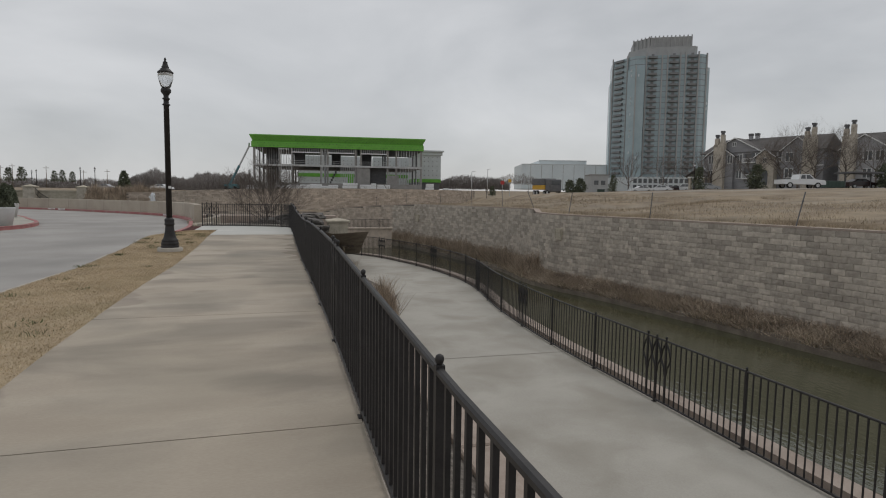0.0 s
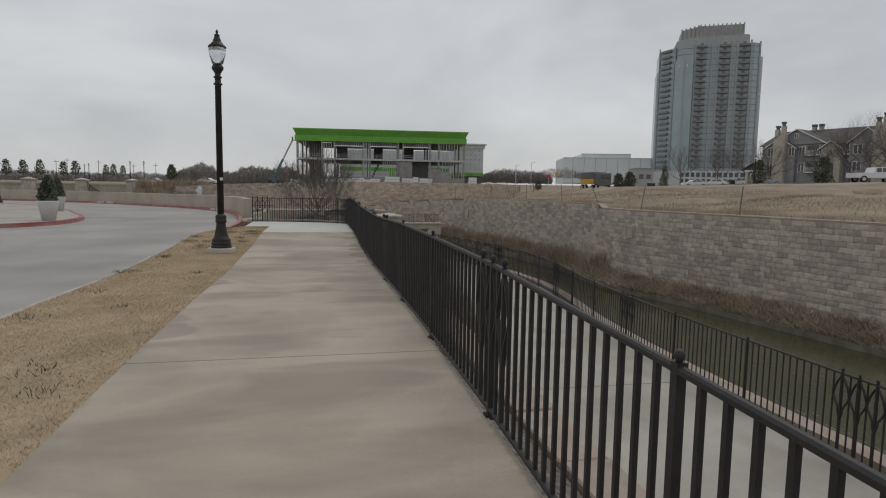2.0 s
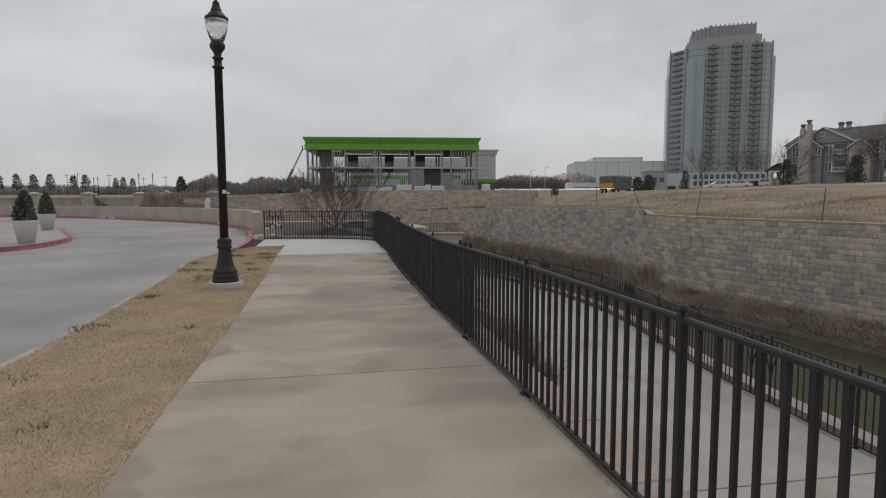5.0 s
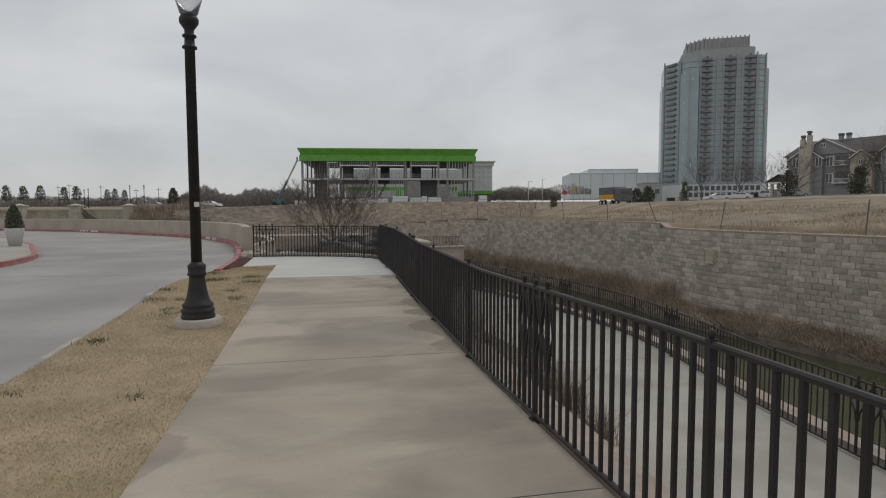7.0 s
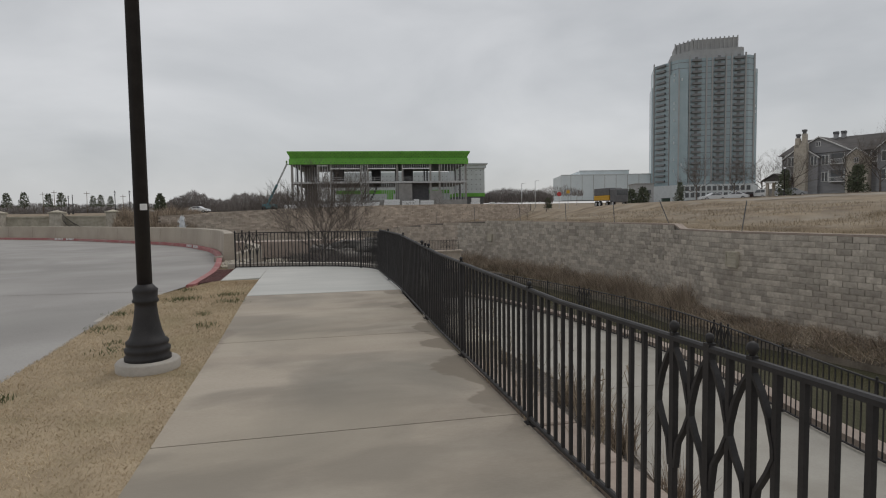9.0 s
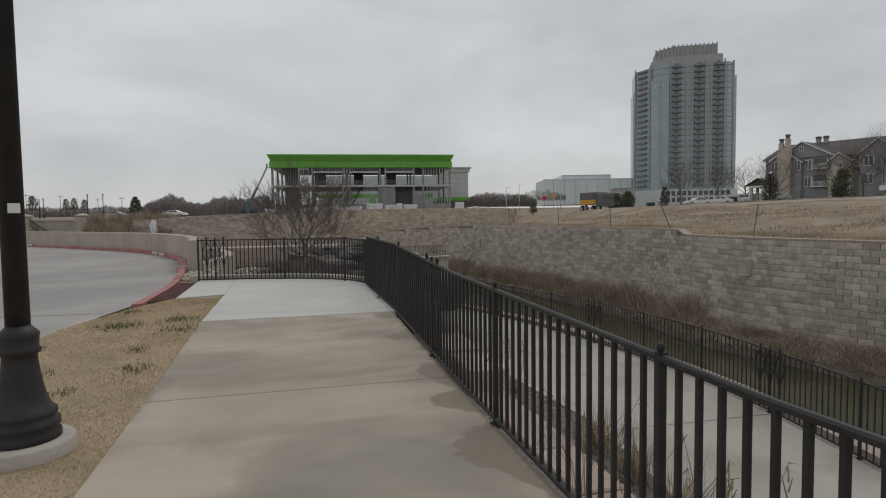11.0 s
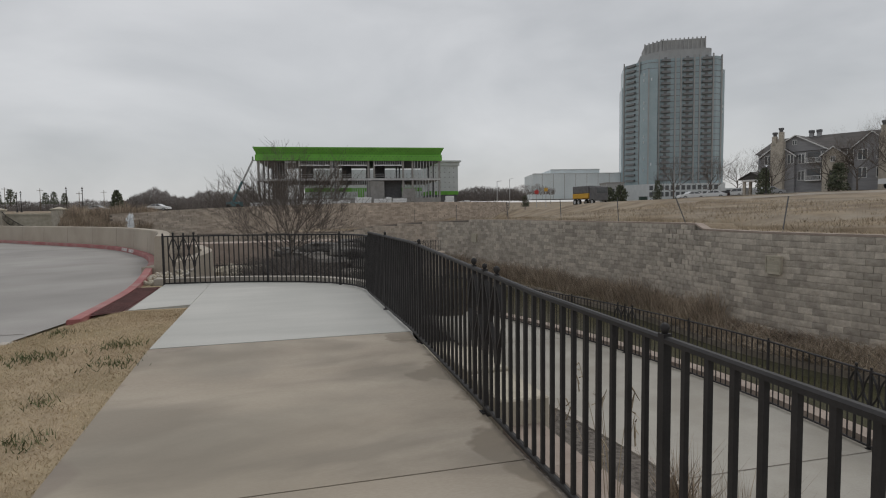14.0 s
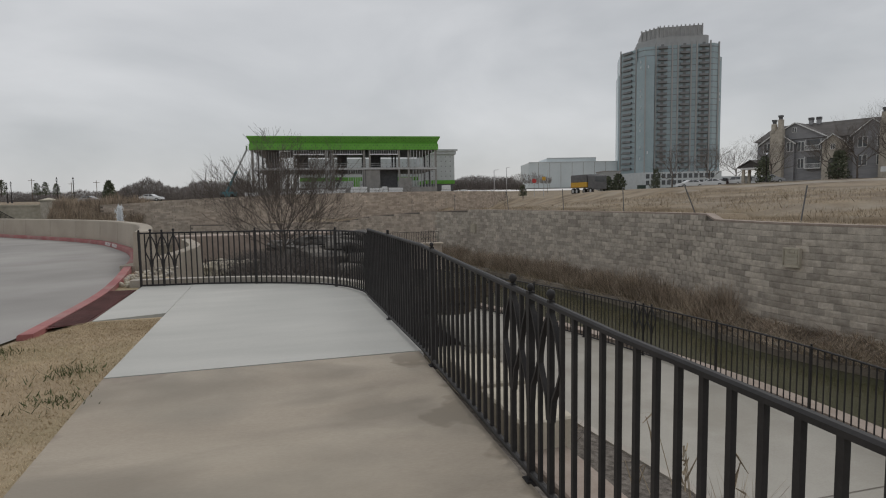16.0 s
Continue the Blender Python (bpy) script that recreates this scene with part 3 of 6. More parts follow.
def street_lamp(at, label, h=4.5, pad=True):
    lamp = thing("street_lamp", at, label, "street lamp", "street lamps")
    if pad:
        bm = bmesh.new()
        lathe(bm, [(0.285, -0.25), (0.285, 0.06), (0.27, 0.08), (0.1, 0.08)], 24)
        part("concrete_pad", bm, M["kerb"], lamp, "round grey concrete footing")
    bm = bmesh.new()
    lathe(bm, [(0.88 * a, 0.075 + 0.93 * (b - 0.075)) for a, b in ((0.235, 0.075), (0.235, 0.12), (0.215, 0.14), (0.23, 0.17), (0.23, 0.205), (0.205, 0.22), (0.215, 0.25), (0.215, 0.27), (0.18, 0.30), (0.15, 0.38), (0.125, 0.50), (0.11, 0.62), (0.11, 0.66), (0.13, 0.67), (0.135, 0.69), (0.12, 0.71), (0.125, 0.78), (0.13, 0.80), (0.10, 0.83), (0.072, 0.86))], 24)
    part("base", bm, M["iron"], lamp)
    bm = bmesh.new()
    lathe(bm, [(0.068, 0.78), (0.062, h - 1.12), (0.09, h - 1.11), (0.09, h - 1.09), (0.062, h - 1.07), (0.06, h - 0.98), (0.085, h - 0.97), (0.085, h - 0.95), (0.055, h - 0.93), (0.06, h - 0.88), (0.115, h - 0.80), (0.118, h - 0.76), (0.10, h - 0.72), (0.08, h - 0.71)], 14)
    part("column", bm, M["iron"], lamp)
    bm = bmesh.new()
    lathe(bm, [(0.085, h - 0.71), (0.11, h - 0.68), (0.165, h - 0.50), (0.172, h - 0.42), (0.16, h - 0.36), (0.12, h - 0.35)], 18)
    part("glass_globe", bm, M["glass_frost"], lamp, "clear glass acorn globe")
    bm = bmesh.new()
    lathe(bm, [(0.178, h - 0.37), (0.178, h - 0.34), (0.13, h - 0.30), (0.11, h - 0.27), (0.08, h - 0.245), (0.085, h - 0.22), (0.07, h - 0.20), (0.05, h - 0.13), (0.055, h - 0.11), (0.02, h - 0.085), (0.028, h - 0.05), (0.022, h - 0.025), (0.004, h)], 14)
    part("cap", bm, M["iron"], lamp)
    return lamp


street_lamp((-1.30, 15.765, gz(15.765)), "black fluted street lamp with acorn globe on a lawn strip", 4.58)


# ---- materials of the distance ----
M["green"] = mat("green_sheathing", (0.135, 0.38, 0.055), (0.175, 0.46, 0.075), 0.7, 0.5, 4, 0.05, stain=(0.10, 0.27, 0.045), stain_scale=0.8, stain_amt=0.35)
M["white_sheath"] = mat("white_sheathing", (0.52, 0.55, 0.56), (0.60, 0.63, 0.64), 0.7, 0.6, 4, 0.05)
M["steel"] = mat("galvanised_studs", (0.42, 0.425, 0.43), (0.55, 0.555, 0.56), 0.5, 2, 20, 0.05, metal=0.2)
M["dark_steel"] = mat("dark_primed_steel", (0.10, 0.10, 0.105), (0.15, 0.15, 0.155), 0.6, 2, 20, 0.05)
M["slab_grey"] = mat("raw_slab_concrete", (0.25, 0.24, 0.23), (0.33, 0.32, 0.305), 0.85, 1, 10, 0.1)
M["wrap"] = mat("white_plastic_wrap", (0.66, 0.67, 0.68), (0.78, 0.79, 0.80), 0.5, 3, 20, 0.3)
# tower glass and precast: distance haze is mixed into these lightened colours
M["glass_far"] = mat("hazed_blue_grey_glass", (0.29, 0.375, 0.405), (0.35, 0.435, 0.465), 0.25, 0.12, 1, 0.0, spec=0.6)
M["tower_tan"] = mat("hazed_tower_precast", (0.34, 0.345, 0.345), (0.40, 0.405, 0.405), 0.85, 0.3, 3, 0.05)
# balcony shadow is put into this darker grey, floor bands included
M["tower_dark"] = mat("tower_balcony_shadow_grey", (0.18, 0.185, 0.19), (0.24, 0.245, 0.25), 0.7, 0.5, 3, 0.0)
M["pale_metal"] = mat("pale_metal_cladding", (0.62, 0.68, 0.70), (0.70, 0.755, 0.775), 0.6, 0.1, 1, 0.0)
M["siding"] = mat("grey_lap_siding", (0.25, 0.25, 0.26), (0.32, 0.32, 0.33), 0.8, 0.6, 8, 0.1, stretch=(1, 1, 6))
M["siding_pale"] = mat("pale_lap_siding", (0.33, 0.33, 0.34), (0.40, 0.40, 0.41), 0.8, 0.6, 8, 0.1, stretch=(1, 1, 6))
M["shingle"] = mat("weathered_roof_shingles", (0.075, 0.07, 0.068), (0.125, 0.115, 0.11), 0.9, 0.5, 6, 0.3, stretch=(1, 1, 4))
M["stone"] = mat("cream_stone_veneer", (0.38, 0.34, 0.28), (0.56, 0.51, 0.44), 0.9, 2.5, 9, 0.4)
M["white_trim"] = mat("white_trim_paint", (0.68, 0.68, 0.67), (0.76, 0.76, 0.75), 0.6, 2, 20, 0.02)
M["pane"] = mat("dark_window_pane", (0.05, 0.055, 0.06), (0.10, 0.105, 0.11), 0.12, 0.6, 3, 0.0, spec=0.6)
M["bark"] = mat("grey_brown_bark", (0.10, 0.083, 0.072), (0.17, 0.145, 0.125), 0.95, 5, 40, 0.4)
M["conifer"] = mat("dark_conifer_needles", (0.075, 0.088, 0.058), (0.145, 0.158, 0.105), 0.9, 1.5, 12, 0.2, island=0.35)
# bare woods, their grey-brown lightened to carry the haze of distance
M["woods"] = mat("hazed_winter_woods", (0.15, 0.135, 0.127), (0.25, 0.225, 0.21), 0.95, 0.05, 0.8, 0.0, island=0.35)
M["dry_bush"] = mat("dry_russet_brush", (0.245, 0.192, 0.145), (0.47, 0.385, 0.295), 0.95, 0.9, 8, 0.0, island=0.5)
M["dry_grass"] = mat("dry_straw_grass", (0.24, 0.19, 0.13), (0.44, 0.36, 0.26), 0.95, 0.5, 8, 0.0, island=0.35)
M["turf"] = mat("dormant_turf_blades", (0.40, 0.305, 0.195), (0.565, 0.45, 0.30), 0.95, 0.9, 9, 0.0, island=0.12, stain=(0.34, 0.27, 0.16), stain_scale=1.6, stain_amt=0.6)
M["weed"] = mat("green_weed_blades", (0.075, 0.095, 0.04), (0.15, 0.16, 0.075), 0.9, 2, 10, 0.0, island=0.3)
M["white_paint"] = mat("white_car_paint", (0.66, 0.67, 0.68), (0.72, 0.73, 0.74), 0.25, 1, 5, 0.0)
M["silver_paint"] = mat("silver_car_paint", (0.36, 0.37, 0.39), (0.42, 0.43, 0.45), 0.25, 1, 5, 0.0)
M["dark_paint"] = mat("dark_car_paint", (0.03, 0.02, 0.022), (0.06, 0.03, 0.03), 0.25, 1, 5, 0.0)
M["tyre"] = mat("black_rubber", (0.015, 0.015, 0.015), (0.03, 0.03, 0.03), 0.85, 8, 40, 0.1)
M["yellow"] = mat("safety_yellow_paint", (0.55, 0.30, 0.03), (0.65, 0.38, 0.05), 0.5, 3, 20, 0.02)
M["teal"] = mat("teal_lift_paint", (0.06, 0.17, 0.20), (0.09, 0.22, 0.25), 0.5, 2, 15, 0.02)
M["sign_red"] = mat("red_sign_face", (0.45, 0.05, 0.05), (0.55, 0.07, 0.06), 0.5, 3, 20, 0.0)
M["bin_green"] = mat("green_dumpster_paint", (0.035, 0.06, 0.05), (0.06, 0.09, 0.075), 0.6, 1, 10, 0.05)
M["planter"] = mat("pale_grey_planter", (0.52, 0.52, 0.51), (0.62, 0.62, 0.61), 0.7, 2, 30, 0.05, stain=(0.42, 0.41, 0.39), stain_amt=0.3)
M["wood"] = mat("weathered_timber", (0.11, 0.085, 0.06), (0.20, 0.155, 0.11), 0.9, 3, 30, 0.2, stretch=(1, 1, 8))
M["spray"] = mat("white_water_spray", (0.85, 0.87, 0.89), (0.92, 0.93, 0.95), 0.6, 3, 20, 0.1)


def boxes(name, material, parent, items, label=""):
    """One box a part, each (x0, x1, y0, y1, z0, z1)."""
    for it in items:
        bm = bmesh.new()
        box(bm, *it)
        part(name, bm, material, parent, label)


# ---- unfinished two-storey building on the hill ----
site = thing("unfinished_building", pose(-3.95, 155, 4.3, 0, 0, -6.0) @ Matrix.Diagonal((0.975, 1, 0.94, 1)), "two-storey building shell with steel framing and green sheathed parapet", "building")
W_B, D_B = 43.4, 26.0
boxes("ground_slab", M["slab_grey"], site, [(0, W_B, 0, D_B, -1.5, 0.1)])
boxes("upper_floor", M["slab_grey"], site, [(0, W_B, 0.1, D_B, 4.55, 4.95)])
boxes("roof_deck", M["dark_steel"], site, [(0, W_B, 0.1, D_B, 9.35, 9.6)])
bm = bmesh.new()
prof = [(0.0, 9.35), (0.35, 9.35), (0.35, 10.75), (0.0, 10.75), (0.0, 10.9), (0.75, 12.35), (0.75, 12.6), (-0.6, 12.6), (-0.6, 9.35)]
rings = []
for x, sgn in ((0, -1), (W_B, 1)):
    rings.append([bm.verts.new((x + sgn * u, -u, w)) for u, w in prof])
for k in range(len(prof)):
    j = (k + 1) % len(prof)
    bm.faces.new((rings[0][k], rings[0][j], rings[1][j], rings[1][k]))
bm.faces.new(rings[0]); bm.faces.new(rings[1][::-1])
bmesh.ops.recalc_face_normals(bm, faces=bm.faces)
part("parapet", bm, M["green"], site, "bright green sheathed parapet with flared cornice")
boxes("fixing_mark", M["bin_green"], site, [(x + 0.45 * (k % 2), x + 0.45 * (k % 2) + 0.2, -0.37 - o, -0.30 - o, z, z + 0.16) for k, (z, o) in enumerate(((9.7, 0.0), (10.35, 0.0))) for x in np.arange(0.6, 43, 0.9)])
boxes("fixing_mark", M["bin_green"], site, [(x + 0.45 * (k % 2), x + 0.45 * (k % 2) + 0.2, -o - 0.07, -o, z, z + 0.14) for k, (z, o) in enumerate(((11.2, 0.155), (11.6, 0.362), (12.0, 0.57))) for x in np.arange(0.6, 43, 0.9)])
boxes("side_parapet", M["green"], site, [(-0.3, 0.1, 0.6, D_B, 9.35, 12.5), (W_B - 0.1, W_B + 0.3, 0.6, D_B, 9.35, 12.5)])
boxes("back_parapet", M["green"], site, [(0, W_B, D_B - 0.3, D_B, 9.35, 12.2)])
boxes("column", M["slab_grey"], site, [(x, x + 0.45, y, y + 0.45, 0.1, 9.4) for x in (0.0, 6.3, 9.4, 16.7, 18.4, 25.6, 27.0, 34.0, 36.3, W_B - 0.45) for y in (0.15,)])
boxes("column", M["dark_steel"], site, [(x, x + 0.4, y, y + 0.4, 0.1, 9.4) for x in (0.2, 9, 17.5, 26, 34, 42.8) for y in (9.0, 17.5)])
studs = []
for a, b, z0, z1, st in ((6.3, 9.4, 0.1, 4.5, 0.62), (6.3, 9.4, 5.0, 9.3, 0.62), (9.6, 16.6, 8.35, 9.3, 0.55), (18.6, 25.5, 8.35, 9.3, 0.55), (27.2, 33.9, 8.35, 9.3, 0.55), (37.5, 43.2, 0.1, 4.5, 0.72), (37.0, 43.2, 5.0, 9.3, 0.72), (22.0, 25.6, 0.1, 4.5, 0.55), (0.5, 2.4, 0.1, 4.5, 0.6), (0.5, 2.4, 5.0, 9.3, 0.6), (16.9, 18.4, 0.1, 9.3, 0.4)):
    studs += [(a + i * st, a + i * st + 0.13, 0.0, 0.14, z0, z1) for i in range(int((b - a) / st) + 1)]
boxes("stud", M["steel"], site, studs)
boxes("header", M["wrap"], site, [(9.6, 16.7, -0.03, 0.2, 8.1, 8.36), (18.6, 25.5, -0.03, 0.2, 8.1, 8.36), (27.2, 34.0, -0.03, 0.2, 8.1, 8.36), (6.3, 8.7, -0.03, 0.2, 8.9, 9.1)])
boxes("floor_edge", M["steel"], site, [(0, W_B, -0.02, 0.1, 4.5, 5.0)])
boxes("guard_rail", M["steel"], site, [(0.5, 34.0, 0.3, 0.36, z, z + 0.07) for z in (5.5, 6.0)])
boxes("guard_post", M["steel"], site, [(x, x + 0.07, 0.3, 0.36, 4.95, 6.05) for x in np.arange(1.0, 34, 2.4)])
boxes("masonry_panel", M["slab_grey"], site, [(26.2, 29.6, 0.3, 0.6, 0.1, 4.4), (34.2, 37.2, 0.2, 0.5, 0.1, 2.5)])
boxes("inner_wall", M["dark_steel"], site, [(29.6, 34.0, 3.0, 3.2, 0.1, 4.5), (2.5, 6.2, 6.0, 6.2, 0.1, 9.3), (9.6, 12.5, 8.0, 8.2, 5.0, 9.3), (19.5, 22, 12, 12.2, 5.0, 9.3), (25.9, 26.2, 0.4, 8.0, 0.1, 9.3), (27.5, 30.5, 10, 10.2, 5.0, 9.3)])
# second shell across the yard, seen through the open framing
rear = thing("rear_building", site.matrix_basis @ Matrix.Translation((0, 44, -0.2)), "white-sheathed building shell with green bands across the yard", "building")
boxes("wall", M["white_sheath"], rear, [(8.0, 30.0, 0, 10, 0, 3.4), (8.0, 30.0, 0, 10, 4.6, 10.6), (33.0, 52.0, 0, 10, 0, 3.4), (33.0, 52.0, 0, 10, 4.6, 10.6)])
boxes("band", M["green"], rear, [(8.0, 30.0, -0.1, 10, 3.4, 4.6), (33.0, 52.0, -0.1, 10, 3.4, 4.6), (24.4, 26.2, -0.2, 0, 0, 3.4), (30.0, 33.0, 1.0, 9.0, 0, 4.0)])
boxes("fixing_mark", M["dark_steel"], rear, [(x, x + 0.22, -0.05, 0.0, z, z + 0.22) for x in np.arange(8.6, 51.5, 1.3) if not 29.5 < x < 33 for z in (0.8, 2.0, 5.4, 6.6, 7.8, 9.0)])
boxes("stair_stringer", M["dark_steel"], site, [(19.0 + 0.35 * k, 19.5 + 0.35 * k, 5.0, 6.2, 0.1 + 0.72 * k, 0.75 + 0.72 * k) for k in range(6)])
boxes("inner_stud", M["steel"], site, [(x, x + 0.12, 5.9, 6.0, z, z + 4.3) for x in np.arange(2.6, 6.2, 0.62) for z in (0.15, 5.0)] + [(x, x + 0.12, 14.0, 14.1, 5.0, 9.3) for x in np.arange(13.0, 19.0, 0.7)] + [(x, x + 0.12, 14.0, 14.1, 0.1, 4.5) for x in np.arange(33.5, 42.0, 0.8)])
random.seed(4)
for x0, x1, h in ((-1.2, 1.5, 1.3), (6.4, 9.0, 1.2), (8.6, 12.0, 1.4), (11.6, 14.4, 1.5), (14.2, 17.2, 1.7), (16.6, 19.2, 1.3), (18.8, 21.4, 1.5), (22.4, 26.2, 2.0), (26.8, 29.8, 1.7), (29.6, 31.0, 2.1), (31.2, 34.6, 1.8), (41.2, 43.6, 1.5), (43.9, 46.2, 3.0), (48.5, 50.0, 1.9), (50.3, 53.0, 1.6)):
    bm = bmesh.new()
    n_l = 3
    for k in range(n_l):
        box(bm, -0.5 * (x1 - x0) + random.uniform(0, 0.2), 0.5 * (x1 - x0) - random.uniform(0, 0.2), -0.6, 0.6, k * h / n_l, (k + 1) * h / n_l - 0.05, 0.06)
    p = site.matrix_basis @ Vector((0.5 * (x0 + x1), -3.0, 0))
    ob = part("wrapped_pallet", bm, M["wrap"])
    ob.matrix_basis = pose(p.x, p.y, hill(p.x, p.y) - 0.1, 0, 0, -6)
    tagged(ob, "white plastic-wrapped stack of building material", "pallet", "wrapped pallets on the building site")
# farther wing with white sheathing
wing = thing("white_building", pose(41.5, 176, 4.5, 0, 0, -6), "white-sheathed building shell with flared cornice behind the site", "building")
boxes("wall", M["white_sheath"], wing, [(0, 8.6, 0, 14, 2.2, 9.4)])
boxes("band", M["green"], wing, [(-0.05, 8.65, -0.06, 14, 1.2, 2.2)])
boxes("base_wall", M["dark_steel"], wing, [(0.3, 8.3, 0.3, 14, -1, 1.2)])
bm = bmesh.new()
box(bm, -0.2, 9.4, -0.9, 14, 10.4, 10.8)
box(bm, -0.1, 9.0, -0.4, 14, 9.4, 10.4)
part("cornice", bm, M["white_sheath"], wing)
boxes("fixing_mark", M["dark_steel"], wing, [(x, x + 0.22, -0.03, 0.02, z, z + 0.22) for x in np.arange(0.8, 8.3, 1.3) for z in (3.2, 4.6, 6.0, 7.4, 8.6)])
# boom lift
p = place(150, -53.0)
lift = thing("boom_lift", pose(p[0], p[1], hill(p[0], p[1]), 0, 0, FAR_TURN), "teal boom lift with its arm raised beside the shell", "boom lift")
bm = bmesh.new(); box(bm, -1.6, 1.6, -1, 1, 0.4, 1.5, 0.1); part("chassis", bm, M["teal"], lift)
for x in (-1.1, 1.1):
    bm = bmesh.new(); tube(bm, [(x, -1.15, 0.5), (x, 1.15, 0.5)], 0.5, 12); part("wheel", bm, M["tyre"], lift)
bm = bmesh.new(); tube(bm, [(-0.5, 0, 1.4), (2.0, 0, 6.2)], 0.32, 4); part("lower_boom", bm, M["teal"], lift)
bm = bmesh.new(); tube(bm, [(1.9, 0, 6.0), (4.6, 0, 11.2)], 0.22, 4); part("upper_boom", bm, M["steel"], lift)
bm = bmesh.new(); box(bm, 4.5, 5.7, -0.5, 0.5, 10.9, 11.0); box(bm, 4.5, 4.55, -0.5, 0.5, 11, 11.9); box(bm, 5.65, 5.7, -0.5, 0.5, 11, 11.9); part("basket", bm, M["steel"], lift)

# ---- glass tower ----
tower = thing("apartment_tower", pose(*place(372, 135.3, 7.0), 0, 0, FAR_TURN - 12) @ Matrix.Diagonal((0.925, 1, 1.03, 1)), "tall blue-grey glass apartment tower with stacked balconies", "tower")


def prism(bm, poly, z0, z1):
    a = [bm.verts.new((x, y, z0)) for x, y in poly]
    b = [bm.verts.new((x, y, z1)) for x, y in poly]
    n = len(poly)
    for k in range(n):
        bm.faces.new((a[k], a[(k + 1) % n], b[(k + 1) % n], b[k]))
    bm.faces.new(a[::-1]); bm.faces.new(b)


MAIN = [(-30.5, 16), (-17, 1), (25, 1), (29, 4), (29, 40), (-30.5, 40)]
bm = bmesh.new(); prism(bm, MAIN, 8, 81); part("glass_wall", bm, M["glass_far"], tower)
bm = bmesh.new(); prism(bm, [(-31.5, 20), (-29, 16.5), (-29, 38), (-31.5, 38)], 0, 69); part("side_bay", bm, M["glass_far"], tower)
bm = bmesh.new(); prism(bm, [(28, 4), (31.5, 7), (31.5, 38), (28, 38)], 0, 74); part("side_bay", bm, M["glass_far"], tower)
bm = bmesh.new(); prism(bm, [(-21.5, 3.0), (-16.5, -1.6), (-11.0, -1.6), (-11.0, 3.0)], 8, 73); part("corner_bay", bm, M["glass_far"], tower)
bm = bmesh.new(); prism(bm, [(-20, 14), (-9, 4), (21, 4), (23, 6), (23, 36), (-20, 36)], 81, 86.5); part("upper_tier", bm, M["tower_tan"], tower)
bm = bmesh.new(); prism(bm, [(-17, 16), (-7, 7), (19, 7), (19, 34), (-17, 34)], 86.5, 93); part("crown", bm, M["tower_tan"], tower)
boxes("crown_rib", M["tower_tan"], tower, [(x, x + 0.7, 6.3, 7.1, 85.5, 93.8) for x in np.arange(-7, 19.2, 2.6)])
for k in range(5):
    bm = bmesh.new(); x, y = -17 + 2.3 * k, 16 - 2.1 * k
    box(bm, x - 0.5, x + 0.4, y - 0.9, y, 84, 93.6); part("crown_rib", bm, M["tower_tan"], tower)
bm = bmesh.new(); prism(bm, [(-31.5, 16), (-17.5, -2), (28, -2), (32, 3), (32, 40), (-31.5, 40)], -4, 8.2); part("podium", bm, M["white_sheath"], tower, "pale podium with dark windows")
bm = bmesh.new(); box(bm, 32.2, 66, 6, 30, -4, 5.2); part("podium_wing", bm, M["white_sheath"], tower)
boxes("podium_window", M["pane"], tower, [(x, x + 3.0, 5.85, 6.1, z, z + 2.0) for x in np.arange(33.5, 63, 4.2) for z in (-1.0, 2.3)])
boxes("podium_window", M["pane"], tower, [(x, x + 2.2, -2.2, -1.9, z, z + 2.6) for x in np.arange(-15.5, 27, 3.3) for z in (0.8, 4.6)])
boxes("pilaster", M["tower_tan"], tower, [(x, x + 0.9, 0.2, 1.2, 8, 82.5) for x in (-10.4, -0.3, 3.2, 11.2, 14.6, 22.6)])
boxes("pilaster", M["tower_tan"], tower, [(-17.0, -16.2, -2.1, -1.4, 8, 75), (-30.8, -30.0, 15.0, 16.2, 8, 82.5), (28.4, 29.3, 3.2, 4.2, 8, 82), (-22.0, -21.2, 4.6, 5.6, 8, 82)])
for k in range(22):
    z = 10.5 + 3.28 * k
    bm = bmesh.new()
    for p0, p1 in zip(MAIN[:3], MAIN[1:4]):
        dx, dy = p1[0] - p0[0], p1[1] - p0[1]
        L = math.hypot(dx, dy)
        nx, ny = dy / L * 0.1, -dx / L * 0.1
        prism(bm, [(p0[0], p0[1]), (p0[0] + nx, p0[1] + ny), (p1[0] + nx, p1[1] + ny), (p1[0], p1[1])], z - 0.35, z)
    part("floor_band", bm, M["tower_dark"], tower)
    for x in (-8.6, 4.9, 16.4):
        bm = bmesh.new()
        box(bm, x, x + 5.6, -0.9, 1.0, z - 0.25, z)
        for a in (x, x + 5.5):
            box(bm, a, a + 0.1, -0.9, 1.0, z, z + 1.0)
        box(bm, x, x + 5.6, -0.9, -0.82, z, z + 1.0)
        box(bm, x + 1.8, x + 3.6, 0.85, 1.05, z, z + 2.5)
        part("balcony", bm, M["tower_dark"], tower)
    bm = bmesh.new()
    prism(bm, [(-29.4, 12.6), (-24.6, 7.2), (-23.6, 8.2), (-28.4, 13.8)], z - 0.25, z + 0.95)
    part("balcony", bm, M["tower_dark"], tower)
random.seed(7)
lit = []
for k in range(16):
    z = 12.5 + 3.28 * random.randrange(20)
    lit.append((random.choice((-19.6, -15.2, 29.6)), z))
M["blind"] = mat("pale_window_blind", (0.55, 0.6, 0.62), (0.65, 0.7, 0.72), 0.5, 1, 4, 0.0)
